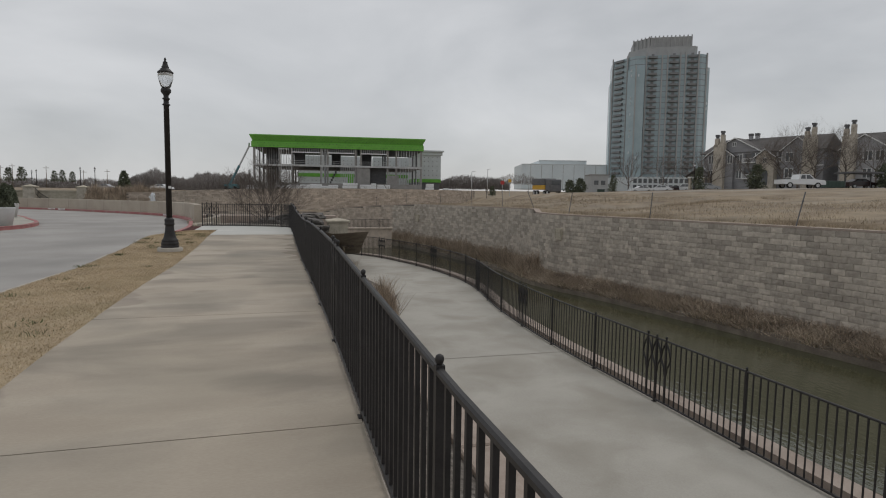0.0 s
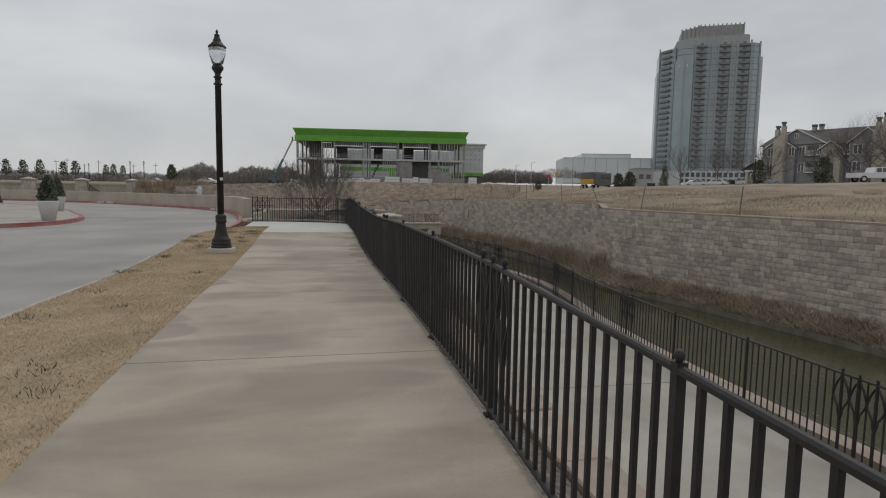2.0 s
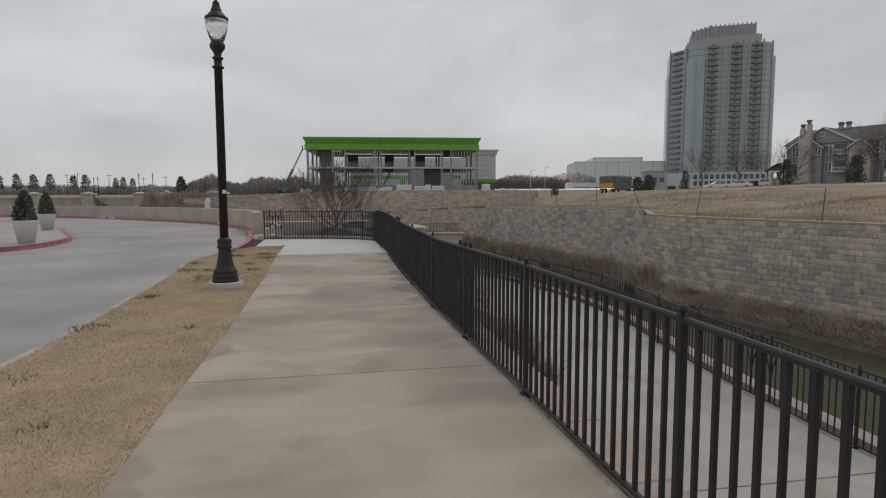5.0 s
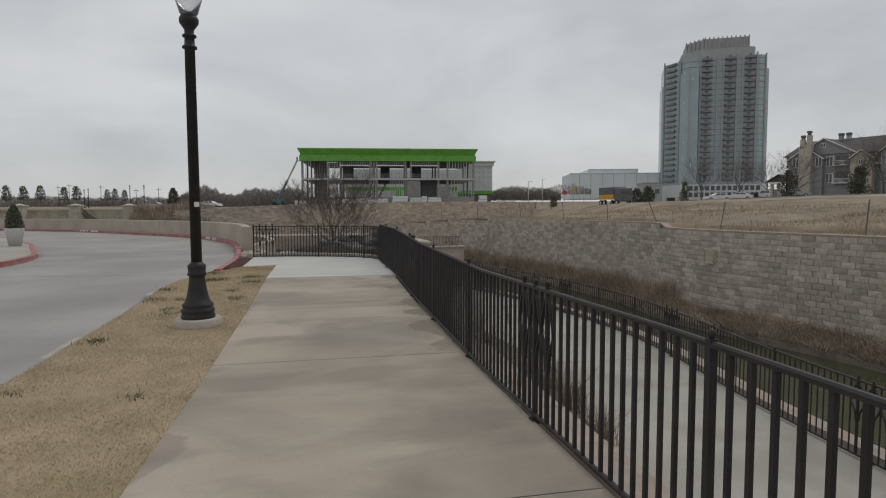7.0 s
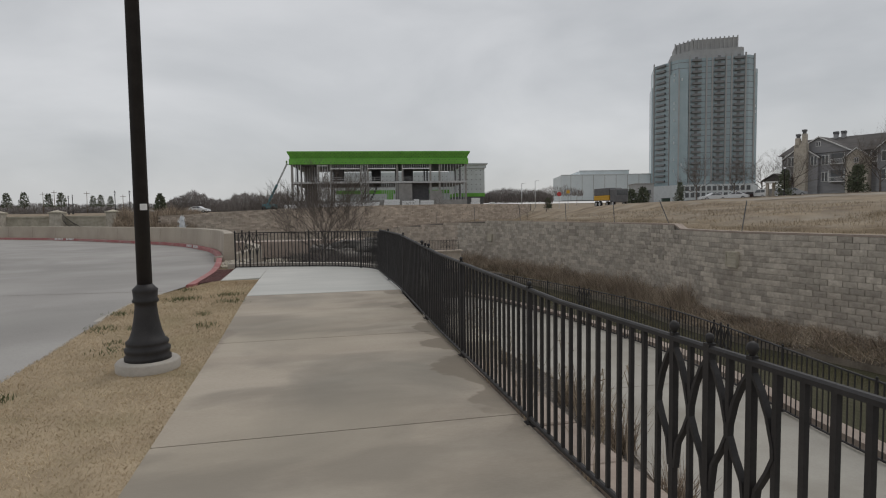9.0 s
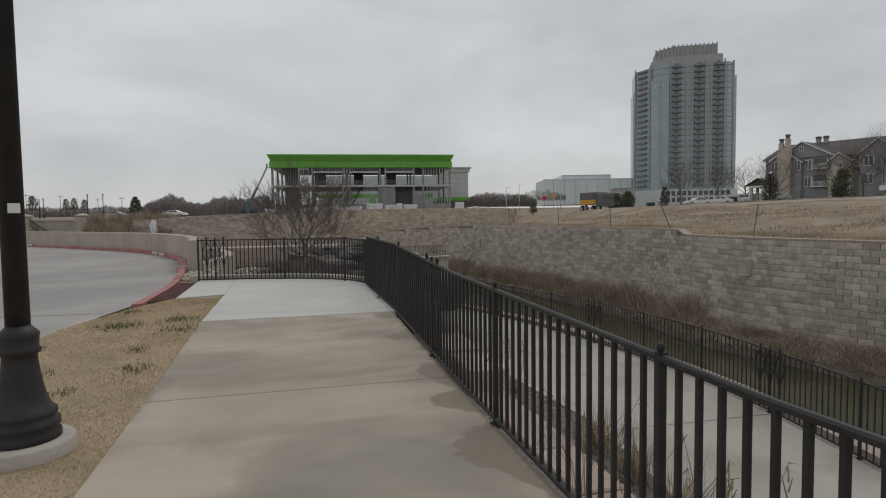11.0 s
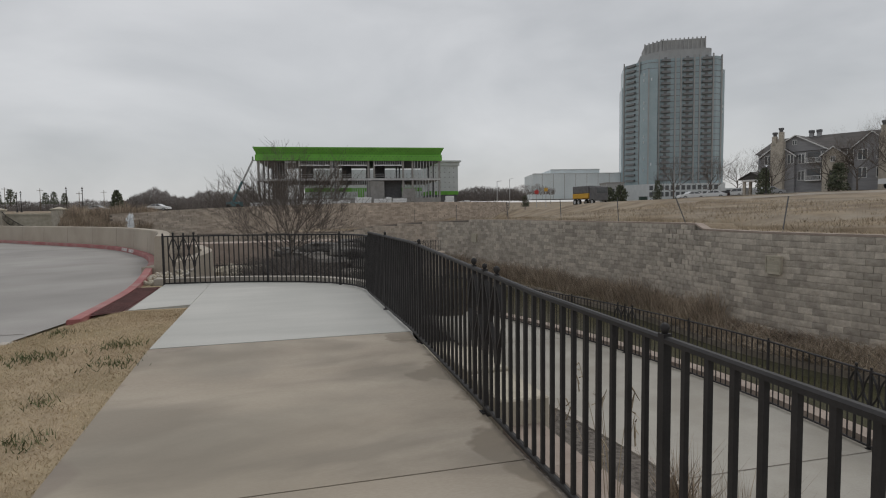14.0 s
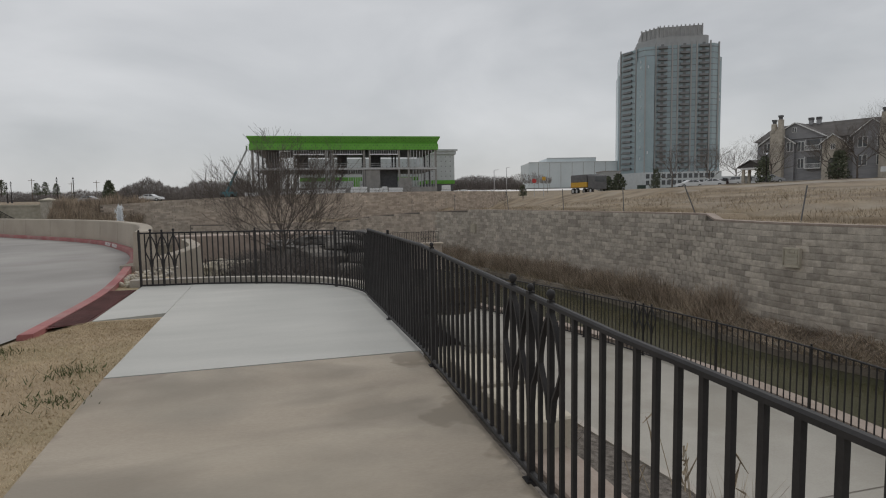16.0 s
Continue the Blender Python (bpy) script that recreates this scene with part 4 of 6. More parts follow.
for x, z in lit:
    y = 3.35 if x > 0 else (0.6 if x < -17 else -1.75)
    bm = bmesh.new(); box(bm, x, x + 0.7, y - 0.12 if x < 0 else 4.4, y + 0.1 if x < 0 else 4.7, z, z + 1.6); part("window_blind", bm, M["blind"], tower)

# ---- pale industrial hall ----
hall = thing("industrial_hall", pose(*place(400, 54.0, 10.5), 0, 0, FAR_TURN), "long pale blue-grey metal industrial hall", "warehouse")
boxes("wall", M["pale_metal"], hall, [(0, 58, 0, 40, -3, 13.5)])
boxes("roof_box", M["pale_metal"], hall, [(12, 44, 2, 38, 13.5, 16.2)])
boxes("roof_edge", M["white_sheath"], hall, [(-0.2, 58.2, -0.2, 0.3, 13.3, 13.8), (11.9, 44.1, 1.8, 2.1, 16.0, 16.5)])
boxes("panel_joint", M["slab_grey"], hall, [(x, x + 0.2, -0.1, 0.05, -3, 13.3) for x in np.arange(6, 58, 7.3)])
annex = thing("low_building", pose(*place(345, 87.0, 8.0), 0, 0, FAR_TURN), "low tan flat-roofed building before the tower", "building")
boxes("wall", M["tower_tan"], annex, [(0, 10, 0, 14, -3, 7.0)])
boxes("roof_edge", M["slab_grey"], annex, [(-0.3, 10.3, -0.3, 14.3, 7.0, 7.6)])
boxes("dark_window", M["pane"], annex, [(2, 4.5, -0.15, 0.1, 1.5, 4.0), (6, 8.5, -0.15, 0.1, 1.5, 4.0)])


# ---- apartment houses ----
def window(parent, x, y, z, w, h):
    bm = bmesh.new(); box(bm, x, x + w, y - 0.10, y + 0.02, z, z + h); fr = part("window", bm, M["white_trim"], parent, "white-framed window")
    for i in (0, 1):
        bm = bmesh.new(); box(bm, x + 0.12 + i * (w / 2 - 0.03), x + w / 2 - 0.09 + i * (w / 2 - 0.03), y - 0.135, y - 0.09, z + 0.12, z + h - 0.12); part("pane", bm, M["pane"], fr)


def gable(bm, x0, x1, y0, y1, z0, z1):
    """A roof with its ridge running back from the front, over a wall of that width."""
    xm = 0.5 * (x0 + x1)
    for a, b in ((x0, xm), (x1, xm)):
        s = 0.45 if a < b else -0.45
        v = [bm.verts.new(p) for p in ((a - s, y0, z0 - 0.35), (b, y0, z1), (b, y1, z1), (a - s, y1, z0 - 0.35), (a - s, y0, z0 - 0.13), (b, y0, z1 + 0.22), (b, y1, z1 + 0.22), (a - s, y1, z0 - 0.13))]
        for f in ((0, 1, 2, 3), (7, 6, 5, 4), (0, 4, 5, 1), (3, 2, 6, 7), (0, 3, 7, 4)):
            bm.faces.new([v[i] for i in f])


def wall_gable(bm, x0, x1, y0, y1, z0, z1, z2):
    poly = [(x0, z0), (x1, z0), (x1, z1), (0.5 * (x0 + x1), z2), (x0, z1)]
    a = [bm.verts.new((x, y0, z)) for x, z in poly]
    b = [bm.verts.new((x, y1, z)) for x, z in poly]
    for k in range(5):
        bm.faces.new((a[k], a[(k + 1) % 5], b[(k + 1) % 5], b[k]))
    bm.faces.new(a[::-1]); bm.faces.new(b)


def chimney(parent, x, y, h):
    for i, (dx, hh) in enumerate(((-0.66, h - 0.9), (0.66, h))):
        bm = bmesh.new(); box(bm, x + dx - 0.46, x + dx + 0.46, y + 0.25 * i, y + 1.0 + 0.25 * i, hh - 2.2, hh, 0.05); box(bm, x + dx - 0.655, x + dx + 0.655, y, y + 1.4, -1.5, hh - 2.2 + 0.6 * (1 - i)); part("chimney", bm, M["stone"], parent, "cream stone chimney")
        bm = bmesh.new(); box(bm, x + dx - 0.3, x + dx + 0.3, y + 0.3, y + 0.9, hh, hh + 0.5); box(bm, x + dx - 0.42, x + dx + 0.42, y + 0.18, y + 1.02, hh + 0.5, hh + 0.95); part("chimney_cap", bm, M["dark_steel"], parent)


def bargeboards(parent, x0, x1, y, z0, z1):
    xm = 0.5 * (x0 + x1)
    for a in (x0, x1):
        bm = bmesh.new()
        e = -0.5 if a < xm else 0.5
        v = [bm.verts.new((x, yy, z)) for yy in (y - 0.06, y + 0.04) for x, z in ((a + e, z0 - 0.4), (xm, z1), (xm, z1 + 0.26), (a + e, z0 - 0.12))]
        for f in ((0, 1, 2, 3), (7, 6, 5, 4), (0, 4, 5, 1), (2, 6, 7, 3), (0, 3, 7, 4)):
            bm.faces.new([v[i] for i in f])
        part("bargeboard", bm, M["white_trim"], parent)


def apartment(at, label, width, gables, chimneys, windows, recesses, body="siding", eave=7.9, ridge=11.7):
    """A long house with its front along x: gables (x0, x1, apex, eave, out, wall), balcony recesses (x, z, w, h)."""
    h = thing("apartment_house", at, label, "apartment house", "apartment houses")
    bm = bmesh.new(); box(bm, 0, width, 0, 13, -3.5, eave); part("wall", bm, M[body], h)
    bm = bmesh.new()
    v = [bm.verts.new(p) for p in ((-0.6, -0.8, eave - 0.2), (width + 0.6, -0.8, eave - 0.2), (width + 0.6, 13.8, eave - 0.2), (-0.6, 13.8, eave - 0.2), (1.2, 6.5, ridge), (width - 0.4, 6.5, ridge))]
    for f in ((0, 1, 5, 4), (2, 3, 4, 5), (3, 0, 4), (1, 2, 5), (3, 2, 1, 0)):
        bm.faces.new([v[i] for i in f])
    part("roof", bm, M["shingle"], h, "brown-grey shingle roof")
    for x0, x1, zt, ze, yo, b in gables:
        bm = bmesh.new(); wall_gable(bm, x0, x1, -yo, 3.0, -3.0, ze, zt); part("gable_wall", bm, M[b], h)
        bm = bmesh.new(); gable(bm, x0, x1, -yo - 0.4, 6.5, ze, zt); part("gable_roof", bm, M["shingle"], h)
        bargeboards(h, x0, x1, -yo - 0.42, ze, zt)
    for x, yo, z, w, hh in windows:
        window(h, x, -yo, z, w, hh)
    for x, yo, z, w, hh in recesses:
        bm = bmesh.new(); box(bm, x, x + w, -yo - 0.03, -yo + 0.02, z, z + hh); part("balcony_opening", bm, M["pane"], h)
        bm = bmesh.new(); box(bm, x - 0.1, x + w + 0.1, -yo - 1.0, -yo, z - 0.2, z)
        box(bm, x - 0.1, x + w + 0.1, -yo - 1.0, -yo - 0.94, z + 0.85, z + 0.95)
        for k in range(int(w / 0.22)):
            box(bm, x + 0.22 * k, x + 0.22 * k + 0.05, -yo - 0.99, -yo - 0.95, z, z + 0.85)
        for a in (x - 0.1, x + w):
            box(bm, a, a + 0.12, -yo - 1.0, -yo - 0.88, z, z + hh)
        part("balcony", bm, M["white_trim"], h)
    boxes("belt_trim", M["white_trim"], h, [(0, width, -0.06, 0.02, 3.9, 4.15)])
    for x, yo, hh in chimneys:
        chimney(h, x, -yo, hh)
    return h


HOUSE = pose(88.1, 105.6, 4.9, 0, 0, -68) @ Matrix.Scale(0.79, 4)
ap = apartment(HOUSE, "grey-sided apartment house with gables, stone chimneys and shingle roof", 28.5,
               [(1.6, 15.2, 11.3, 7.7, 0.6, "siding"), (1.4, 8.6, 9.5, 6.9, 1.6, "siding"), (14.4, 18.6, 8.0, 6.4, 2.0, "stone"), (19.8, 26.6, 10.6, 7.7, 0.8, "siding")],
               [(5.3, 2.9, 12.3), (26.0, 2.0, 12.6)],
               [(2.1, 1.6, 5.0, 1.6, 2.2), (2.1, 1.6, 1.2, 1.6, 2.2), (7.1, 1.6, 5.0, 1.4, 2.2), (9.0, 0.6, 5.0, 1.4, 2.2), (9.0, 0.6, 1.2, 1.4, 2.2), (7.7, 0.6, 9.3, 1.0, 1.1), (16.0, 2.0, 4.9, 0.9, 1.2), (20.6, 0.8, 5.0, 1.8, 2.2), (20.6, 0.8, 1.2, 1.8, 2.2), (24.0, 0.8, 5.0, 1.6, 2.2), (24.0, 0.8, 1.2, 1.6, 2.2)],
               [(10.9, 0.6, 5.2, 3.0, 2.2), (10.9, 0.6, 1.2, 3.0, 2.5), (18.8, 0.0, 5.2, 1.0, 2.2)])
boxes("flue_stack", M["siding_pale"], ap, [(x, x + 0.8, 6.0, 6.8, 11.0, 12.4) for x in (8.6, 10.2)])
boxes("flue_cap", M["dark_steel"], ap, [(x - 0.08, x + 0.88, 5.9, 6.9, 12.4, 13.0) for x in (8.6, 10.2)])
bm = bmesh.new(); prism(bm, [(15.7, -2.05), (17.3, -2.05), (17.3, -1.9), (15.7, -1.9)], -0.5, 2.3); tube(bm, [(16.5, -2.05, 2.3), (16.5, -1.9, 2.3)], 0.8, 16); part("entrance", bm, M["pane"], ap, "dark arched entrance")
bm = bmesh.new()
for k in range(9):
    a0, a1 = math.pi * k / 9, math.pi * (k + 1) / 9
    prism(bm, [(16.5 + 0.8 * math.cos(a0), -2.12), (16.5 + 1.05 * math.cos(a0), -2.12), (16.5 + 1.05 * math.cos(a0), -2.0), (16.5 + 0.8 * math.cos(a0), -2.0)], 2.3 + 0.8 * math.sin(a0), 2.3 + 1.0 * math.sin(a1) + 0.15)
part("arch_ring", bm, M["limestone"], ap)
# drive-through porch at the house's end
porch = thing("entrance_porch", HOUSE @ Matrix.Translation((-0.9, -4.8, -1.6)), "open drive-through porch on stone posts beside the house", "porch")
for x in (0.0, 3.6):
    for y in (0.0, 3.0):
        bm = bmesh.new(); box(bm, x - 0.28, x + 0.28, y - 0.28, y + 0.28, -2.5, 2.9, 0.03); part("post", bm, M["stone"], porch)
bm = bmesh.new(); box(bm, -0.5, 4.1, -0.5, 3.5, 2.9, 3.3); part("beam", bm, M["white_trim"], porch)
bm = bmesh.new(); gable(bm, -0.7, 4.3, -0.9, 5.0, 3.6, 4.9); wall_gable(bm, -0.5, 4.1, -0.5, 3.5, 3.3, 3.5, 4.8); part("roof", bm, M["shingle"], porch)
ap2 = apartment(HOUSE @ Matrix.Translation((31.0, 1.5, -0.3)), "pale grey-sided apartment house with a gable and stone chimney", 30.0,
                [(0.6, 9.6, 10.6, 7.7, 0.8, "siding_pale"), (13.5, 22.0, 10.8, 7.7, 0.7, "siding_pale")], [(2.4, 2.2, 13.0), (18.0, 1.8, 12.6)],
                [(x, yo, z, 1.7, 2.2) for x, yo in ((5.0, 0.8), (7.2, 0.8), (15.2, 0.7), (19.6, 0.7), (24.5, 0.0), (27.0, 0.0)) for z in (1.2, 5.0)],
                [(10.2, 0.0, 5.2, 2.8, 2.2), (10.2, 0.0, 1.2, 2.8, 2.5)], "siding_pale")

# ---- plants: helpers ----
def blades(name, material, spots, label, category, parent=None, kind="stuff", lean=0.5, wide=0.006, tall=(0.04, 0.09)):
    """Upright thin leaves, three corners each, at (x, y, z, height factor)."""
    rng = np.random.default_rng(len(spots))
    P = np.array(spots, float)
    n = len(P)
    a = rng.uniform(0, 2 * math.pi, n)
    h = rng.uniform(tall[0], tall[1], n) * P[:, 3]
    w = wide * rng.uniform(0.6, 1.4, n)
    la, lr = rng.uniform(0, 2 * math.pi, n), lean * h * rng.uniform(0, 1, n)
    V = np.zeros((n, 3, 3))
    V[:, 0] = np.stack((P[:, 0] - w * np.cos(a), P[:, 1] - w * np.sin(a), P[:, 2]), 1)
    V[:, 1] = np.stack((P[:, 0] + w * np.cos(a), P[:, 1] + w * np.sin(a), P[:, 2]), 1)
    V[:, 2] = np.stack((P[:, 0] + lr * np.cos(la), P[:, 1] + lr * np.sin(la), P[:, 2] + h), 1)
    me = bpy.data.meshes.new(name)
    me.from_pydata(V.reshape(-1, 3), [], np.arange(3 * n).reshape(-1, 3))
    me.materials.append(material)
    ob = new(name, me)
    ob.parent = parent
    return tagged(ob, label, category, kind=kind)


def branch(bm, p, d, length, r, depth, rng, spread=0.55, up=0.25, kids=(2, 3)):
    """A limb and its forks, tapering."""
    pts, radii = [p.copy()], [r]
    n = 3
    for i in range(n):
        d = (d + Vector((rng.uniform(-1, 1), rng.uniform(-1, 1), rng.uniform(-1, 1))) * 0.13 + Vector((0, 0, up * 0.12))).normalized()
        pts.append(pts[-1] + d * length / n)
        radii.append(r * (1 - 0.4 * (i + 1) / n))
    tube(bm, pts, radii, 5 if r > 0.03 else 3)
    if depth <= 0:
        return
    for k in range(rng.randint(*kids)):
        at = pts[-1] if k == 0 else pts[rng.randint(1, n)]
        nd = (d + Vector((rng.uniform(-1, 1), rng.uniform(-1, 1), rng.uniform(-0.6, 0.9))) * spread + Vector((0, 0, up * 0.3))).normalized()
        branch(bm, at, nd, length * rng.uniform(0.62, 0.85), max(0.0035 if r < 0.05 else 0.013, r * 0.55), depth - 1, rng, spread, up, kids)


def bare_tree(at, seed, height, label, depth=5, trunk=0.09, low=0.25, spread=0.6, kids=(2, 3), group="bare winter trees", limbs=7):
    rng = random.Random(seed)
    t = thing("bare_tree", at, label, "tree", group)
    bm = bmesh.new()
    tube(bm, [(0, 0, -0.3), (0.03, 0.02, height * low * 0.5), (0.0, 0.05, height * low), (0.04, 0.03, height * (low + 0.22))], [trunk * 1.25, trunk, trunk * 0.85, trunk * 0.55], 7)
    part("trunk", bm, M["bark"], t)
    bm = bmesh.new()
    for k in range(limbs):
        a = k * 6.5 / limbs * 2.0 + rng.uniform(-0.3, 0.3)
        z = height * (low + 0.24 * k / limbs)
        d = Vector((math.cos(a), math.sin(a), rng.uniform(0.3, 1.4))).normalized()
        branch(bm, Vector((0, 0.03, z)), d, height * rng.uniform(0.22, 0.29), trunk * 0.45, depth - 1, rng, spread, 0.3, kids)
    part("crown", bm, M["bark"], t)
    return t


def conifer(at, h, r, seed, label, name="evergreen_tree", group="evergreens", n=700, trunk=True, shape=0.8, lumpy=0.0):
    """A trunk inside many short needle sprays, wider below."""
    rng = np.random.default_rng(seed)
    t = thing(name, at, label, "tree", group)
    if trunk:
        bm = bmesh.new(); tube(bm, [(0, 0, -0.2), (0, 0, h * 0.8)], [r * 0.12, r * 0.04], 6); part("trunk", bm, M["bark"], t)
    z = h * (0.06 + 0.94 * rng.uniform(0, 1, n) ** 1.15)
    rr = r * np.clip(1 - (z / h) ** 1.6, 0.06, 1) ** shape * rng.uniform(0.45, 1.06, n)
    a = rng.uniform(0, 2 * math.pi, n)
    rr = rr * (1 + lumpy * np.sin(3 * a + seed) * np.cos(7 * z / h + 2 * a))
    V, F = [], []
    s = r * 0.28
    for i in range(n):
        c = np.array((rr[i] * math.cos(a[i]), rr[i] * math.sin(a[i]), z[i]))
        u = rng.normal(0, 1, 3); u[2] += 0.6; u /= np.linalg.norm(u)
        v = np.cross(u, rng.normal(0, 1, 3)); v /= np.linalg.norm(v)
        b = len(V)
        V += [c - 0.4 * s * v, c + 0.4 * s * v, c + s * u]
        F.append((b, b + 1, b + 2))
    me = bpy.data.meshes.new("crown"); me.from_pydata(V, [], F); me.materials.append(M["conifer"])
    new("crown", me).parent = t
    return t


# ---- bank along the retaining wall ----
bank_line = [(p[0], p[1], 0.0) for p in WALL if -10 < p[1] < 66]
bm = bmesh.new()
ribbon(bm, bank_line, [(0.6, -4.4), (0.6, -2.62), (-0.2, -2.8), (-0.8, -2.98), (-0.8, -4.4)])
tagged(part("canal_bank", bm, M["mud"]), "muddy planted bank under the wall", "ground", kind="structure")
bm = bmesh.new()
ribbon(bm, bank_line, [(-0.8, -4.4), (-0.8, -2.95), (-1.0, -2.97), (-1.02, -3.06), (-1.1, -3.06), (-1.14, -4.4)])
tagged(part("bank_edging", bm, M["mud"]), "low weathered stone edging at the waterline", "kerb", kind="structure")
rng = np.random.default_rng(11)


def along(line, lo, hi, n, off0, off1):
    """Random points beside a line, between two offsets to its right."""
    L = [p for p in line if lo < p[1] < hi]
    out = []
    for _ in range(n):
        i = int(rng.integers(1, len(L) - 1))
        tx, ty = L[i + 1][0] - L[i - 1][0], L[i + 1][1] - L[i - 1][1]
        q = math.hypot(tx, ty)
        u, f = rng.uniform(off0, off1), rng.uniform(0, 0.5)
        out.append((L[i][0] + ty / q * u + tx / q * f, L[i][1] - tx / q * u + ty / q * f, u))
    return out


def bank_z(u):
    return interp([(-1.1, -3.05), (-0.8, -2.97), (-0.2, -2.8), (0.6, -2.62)], u)


spots = [(x, y, bank_z(u) - 0.02, 0.6 + 0.7 * noise.noise((x * 0.7, y * 0.7, 5)) ** 2 + 0.3 * (noise.noise((x * 1.5, y * 1.5, 9)) > 0.1)) for x, y, u in along(WALL, -6, 34, 30000, -1.05, 0.38)]
blades("bank_grass", M["dry_bush"], spots, "matted russet dead grass on the canal bank", "grass", lean=2.2, wide=0.014, tall=(0.16, 0.46))
spots = [(x, y, bank_z(u), 1.0) for x, y, u in along(WALL, -6, 60, 9000, -1.1, -0.45) if noise.noise((x * 0.9, y * 0.9, 2)) > -0.05]
blades("edge_grass", M["dry_grass"], spots, "bleached straw grass hanging over the stone edging", "grass", lean=2.4, wide=0.012, tall=(0.15, 0.42))
spots = [(x, y, bank_z(u), 0.5 + 0.9 * abs(noise.noise((x * 0.8, y * 0.8, 1)))) for x, y, u in along(WALL, 30.5, 62, 18000, -0.8, 0.4)]
blades("bank_brush", M["dry_bush"], spots, "tall russet dead brush along the wall foot", "brush", lean=1.0, wide=0.016, tall=(0.35, 1.25))

# ---- terraces between the upper walk and the promenade ----
bm = bmesh.new()
ys = [y for y in np.arange(-8, 27.1, 0.5)]
strip(bm, [(1.70, y, -0.75) for y in ys], [(2.6, y, -1.25) for y in ys])
strip(bm, [(2.6, y, -1.25) for y in ys], [(3.2, y, -1.5) for y in ys])
strip(bm, [(3.2, y, -1.72) for y in ys], [(interp(NEAR, y), y, Z_LOW - 0.02) for y in ys])
tagged(part("planting_bed", bm, M["mulch"]), "gravelly mulch planting bed below the walk", "planting bed", kind="structure")
bm = bmesh.new()
box(bm, 1.60, 1.742, -9, 22.8, -1.3, -0.21)
part("footing_wall", bm, M["kerb"])
bpy.data.objects["footing_wall"].name = "wall_footing"
tagged(bpy.data.objects["wall_footing"], "concrete edge under the walk", "wall", kind="structure")
random.seed(3)
row = thing("terrace_wall", (3.4, 5, -2.0), "low terrace wall of tan cut stone blocks", "wall", kind="structure")
y = -8.0
while y < 23.2:
    L = random.uniform(1.1, 1.7)
    bm = bmesh.new()
    box(bm, -0.28, 0.28, 0.005, L - 0.01, -0.1, 0.62 + random.uniform(-0.015, 0.015), 0.02)
    ob = part("stone_block", bm, M["coping"], row)
    ob.matrix_basis = pose(random.uniform(-0.02, 0.02), y - 5, 0, 0, 0, random.uniform(-0.6, 0.6))
    y += L
for y0, z1, L in ((20.6, 0.95, 1.3), (22.0, 0.98, 1.5), (23.6, 0.75, 1.4)):
    bm = bmesh.new(); box(bm, -0.35, 0.35, 0, L, -0.1, z1, 0.025); ob = part("stone_block", bm, M["limestone"], row); ob.matrix_basis = pose(0.05, y0 - 5, 0, 0, 0, 1)
bm = bmesh.new()
pts = [(interp(NEAR, y) , y, Z_LOW) for y in ys]
ribbon(bm, pts, [(-0.14, -0.3), (-0.14, 0.02), (-0.02, 0.02), (-0.02, -0.3)])
tagged(part("promenade_kerb", bm, M["kerb"]), "narrow concrete edging of the promenade", "kerb", kind="structure")
# reddish grasses and tall dry stalks in the bed
rngp = random.Random(8)
for cx, cy, s in ((4.05, 15.2, 0.9), (4.3, 16.8, 1.0), (4.4, 17.9, 1.1), (4.45, 18.8, 1.0), (2.55, 11.6, 0.8), (4.3, 21.7, 0.35), (4.2, 24.8, 0.9)):
    z = interp([(1.7, -0.75), (2.6, -1.25), (3.2, -1.5), (3.7, -1.75), (5, -1.85)], cx)
    spots = [(cx + rngp.gauss(0, 0.10 * s), cy + rngp.gauss(0, 0.12 * s), z - 0.02, s) for _ in range(260)]
    tuft = blades("ornamental_grass", M["dry_bush"], spots, "clump of dry reddish ornamental grass in mulch", "grass clump", kind="", lean=0.8, wide=0.006, tall=(0.3, 0.85))
    tagged(tuft, group="grass clumps in the terrace")
for cx, cy, hh in ((2.35, 13.9, 1.35), (2.5, 14.25, 1.2), (2.3, 15.2, 1.3), (2.45, 16.9, 1.4), (2.6, 15.9, 1.1)):
    bm = bmesh.new()
    for k in range(7):
        a, l = rngp.uniform(0, 6.28), rngp.uniform(0.1, 0.45)
        top = Vector((l * math.cos(a), l * math.sin(a), hh * rngp.uniform(0.75, 1.1)))
        pts = [Vector((0, 0, -0.05)), Vector((top.x * 0.3, top.y * 0.3, top.z * 0.6)), top, top + Vector((top.x * 0.3, top.y * 0.3, -0.03))]
        tube(bm, pts, [0.004, 0.003, 0.002, 0.001], 3)
        for j in range(5):
            q = pts[2] + Vector((rngp.uniform(-0.05, 0.05), rngp.uniform(-0.05, 0.05), rngp.uniform(-0.12, 0.02)))
            tube(bm, [pts[2] + Vector((0, 0, -0.05 * j)), q], [0.006, 0.002], 3)
    ob = part("dry_grass_clump", bm, M["dry_grass"]); ob.location = (cx, cy, interp([(1.7, -0.75), (2.6, -1.25)], cx))
    tagged(ob, "tall dry seed-headed grass stalks beside the fence", "grass clump", "dry stalks in the terrace")

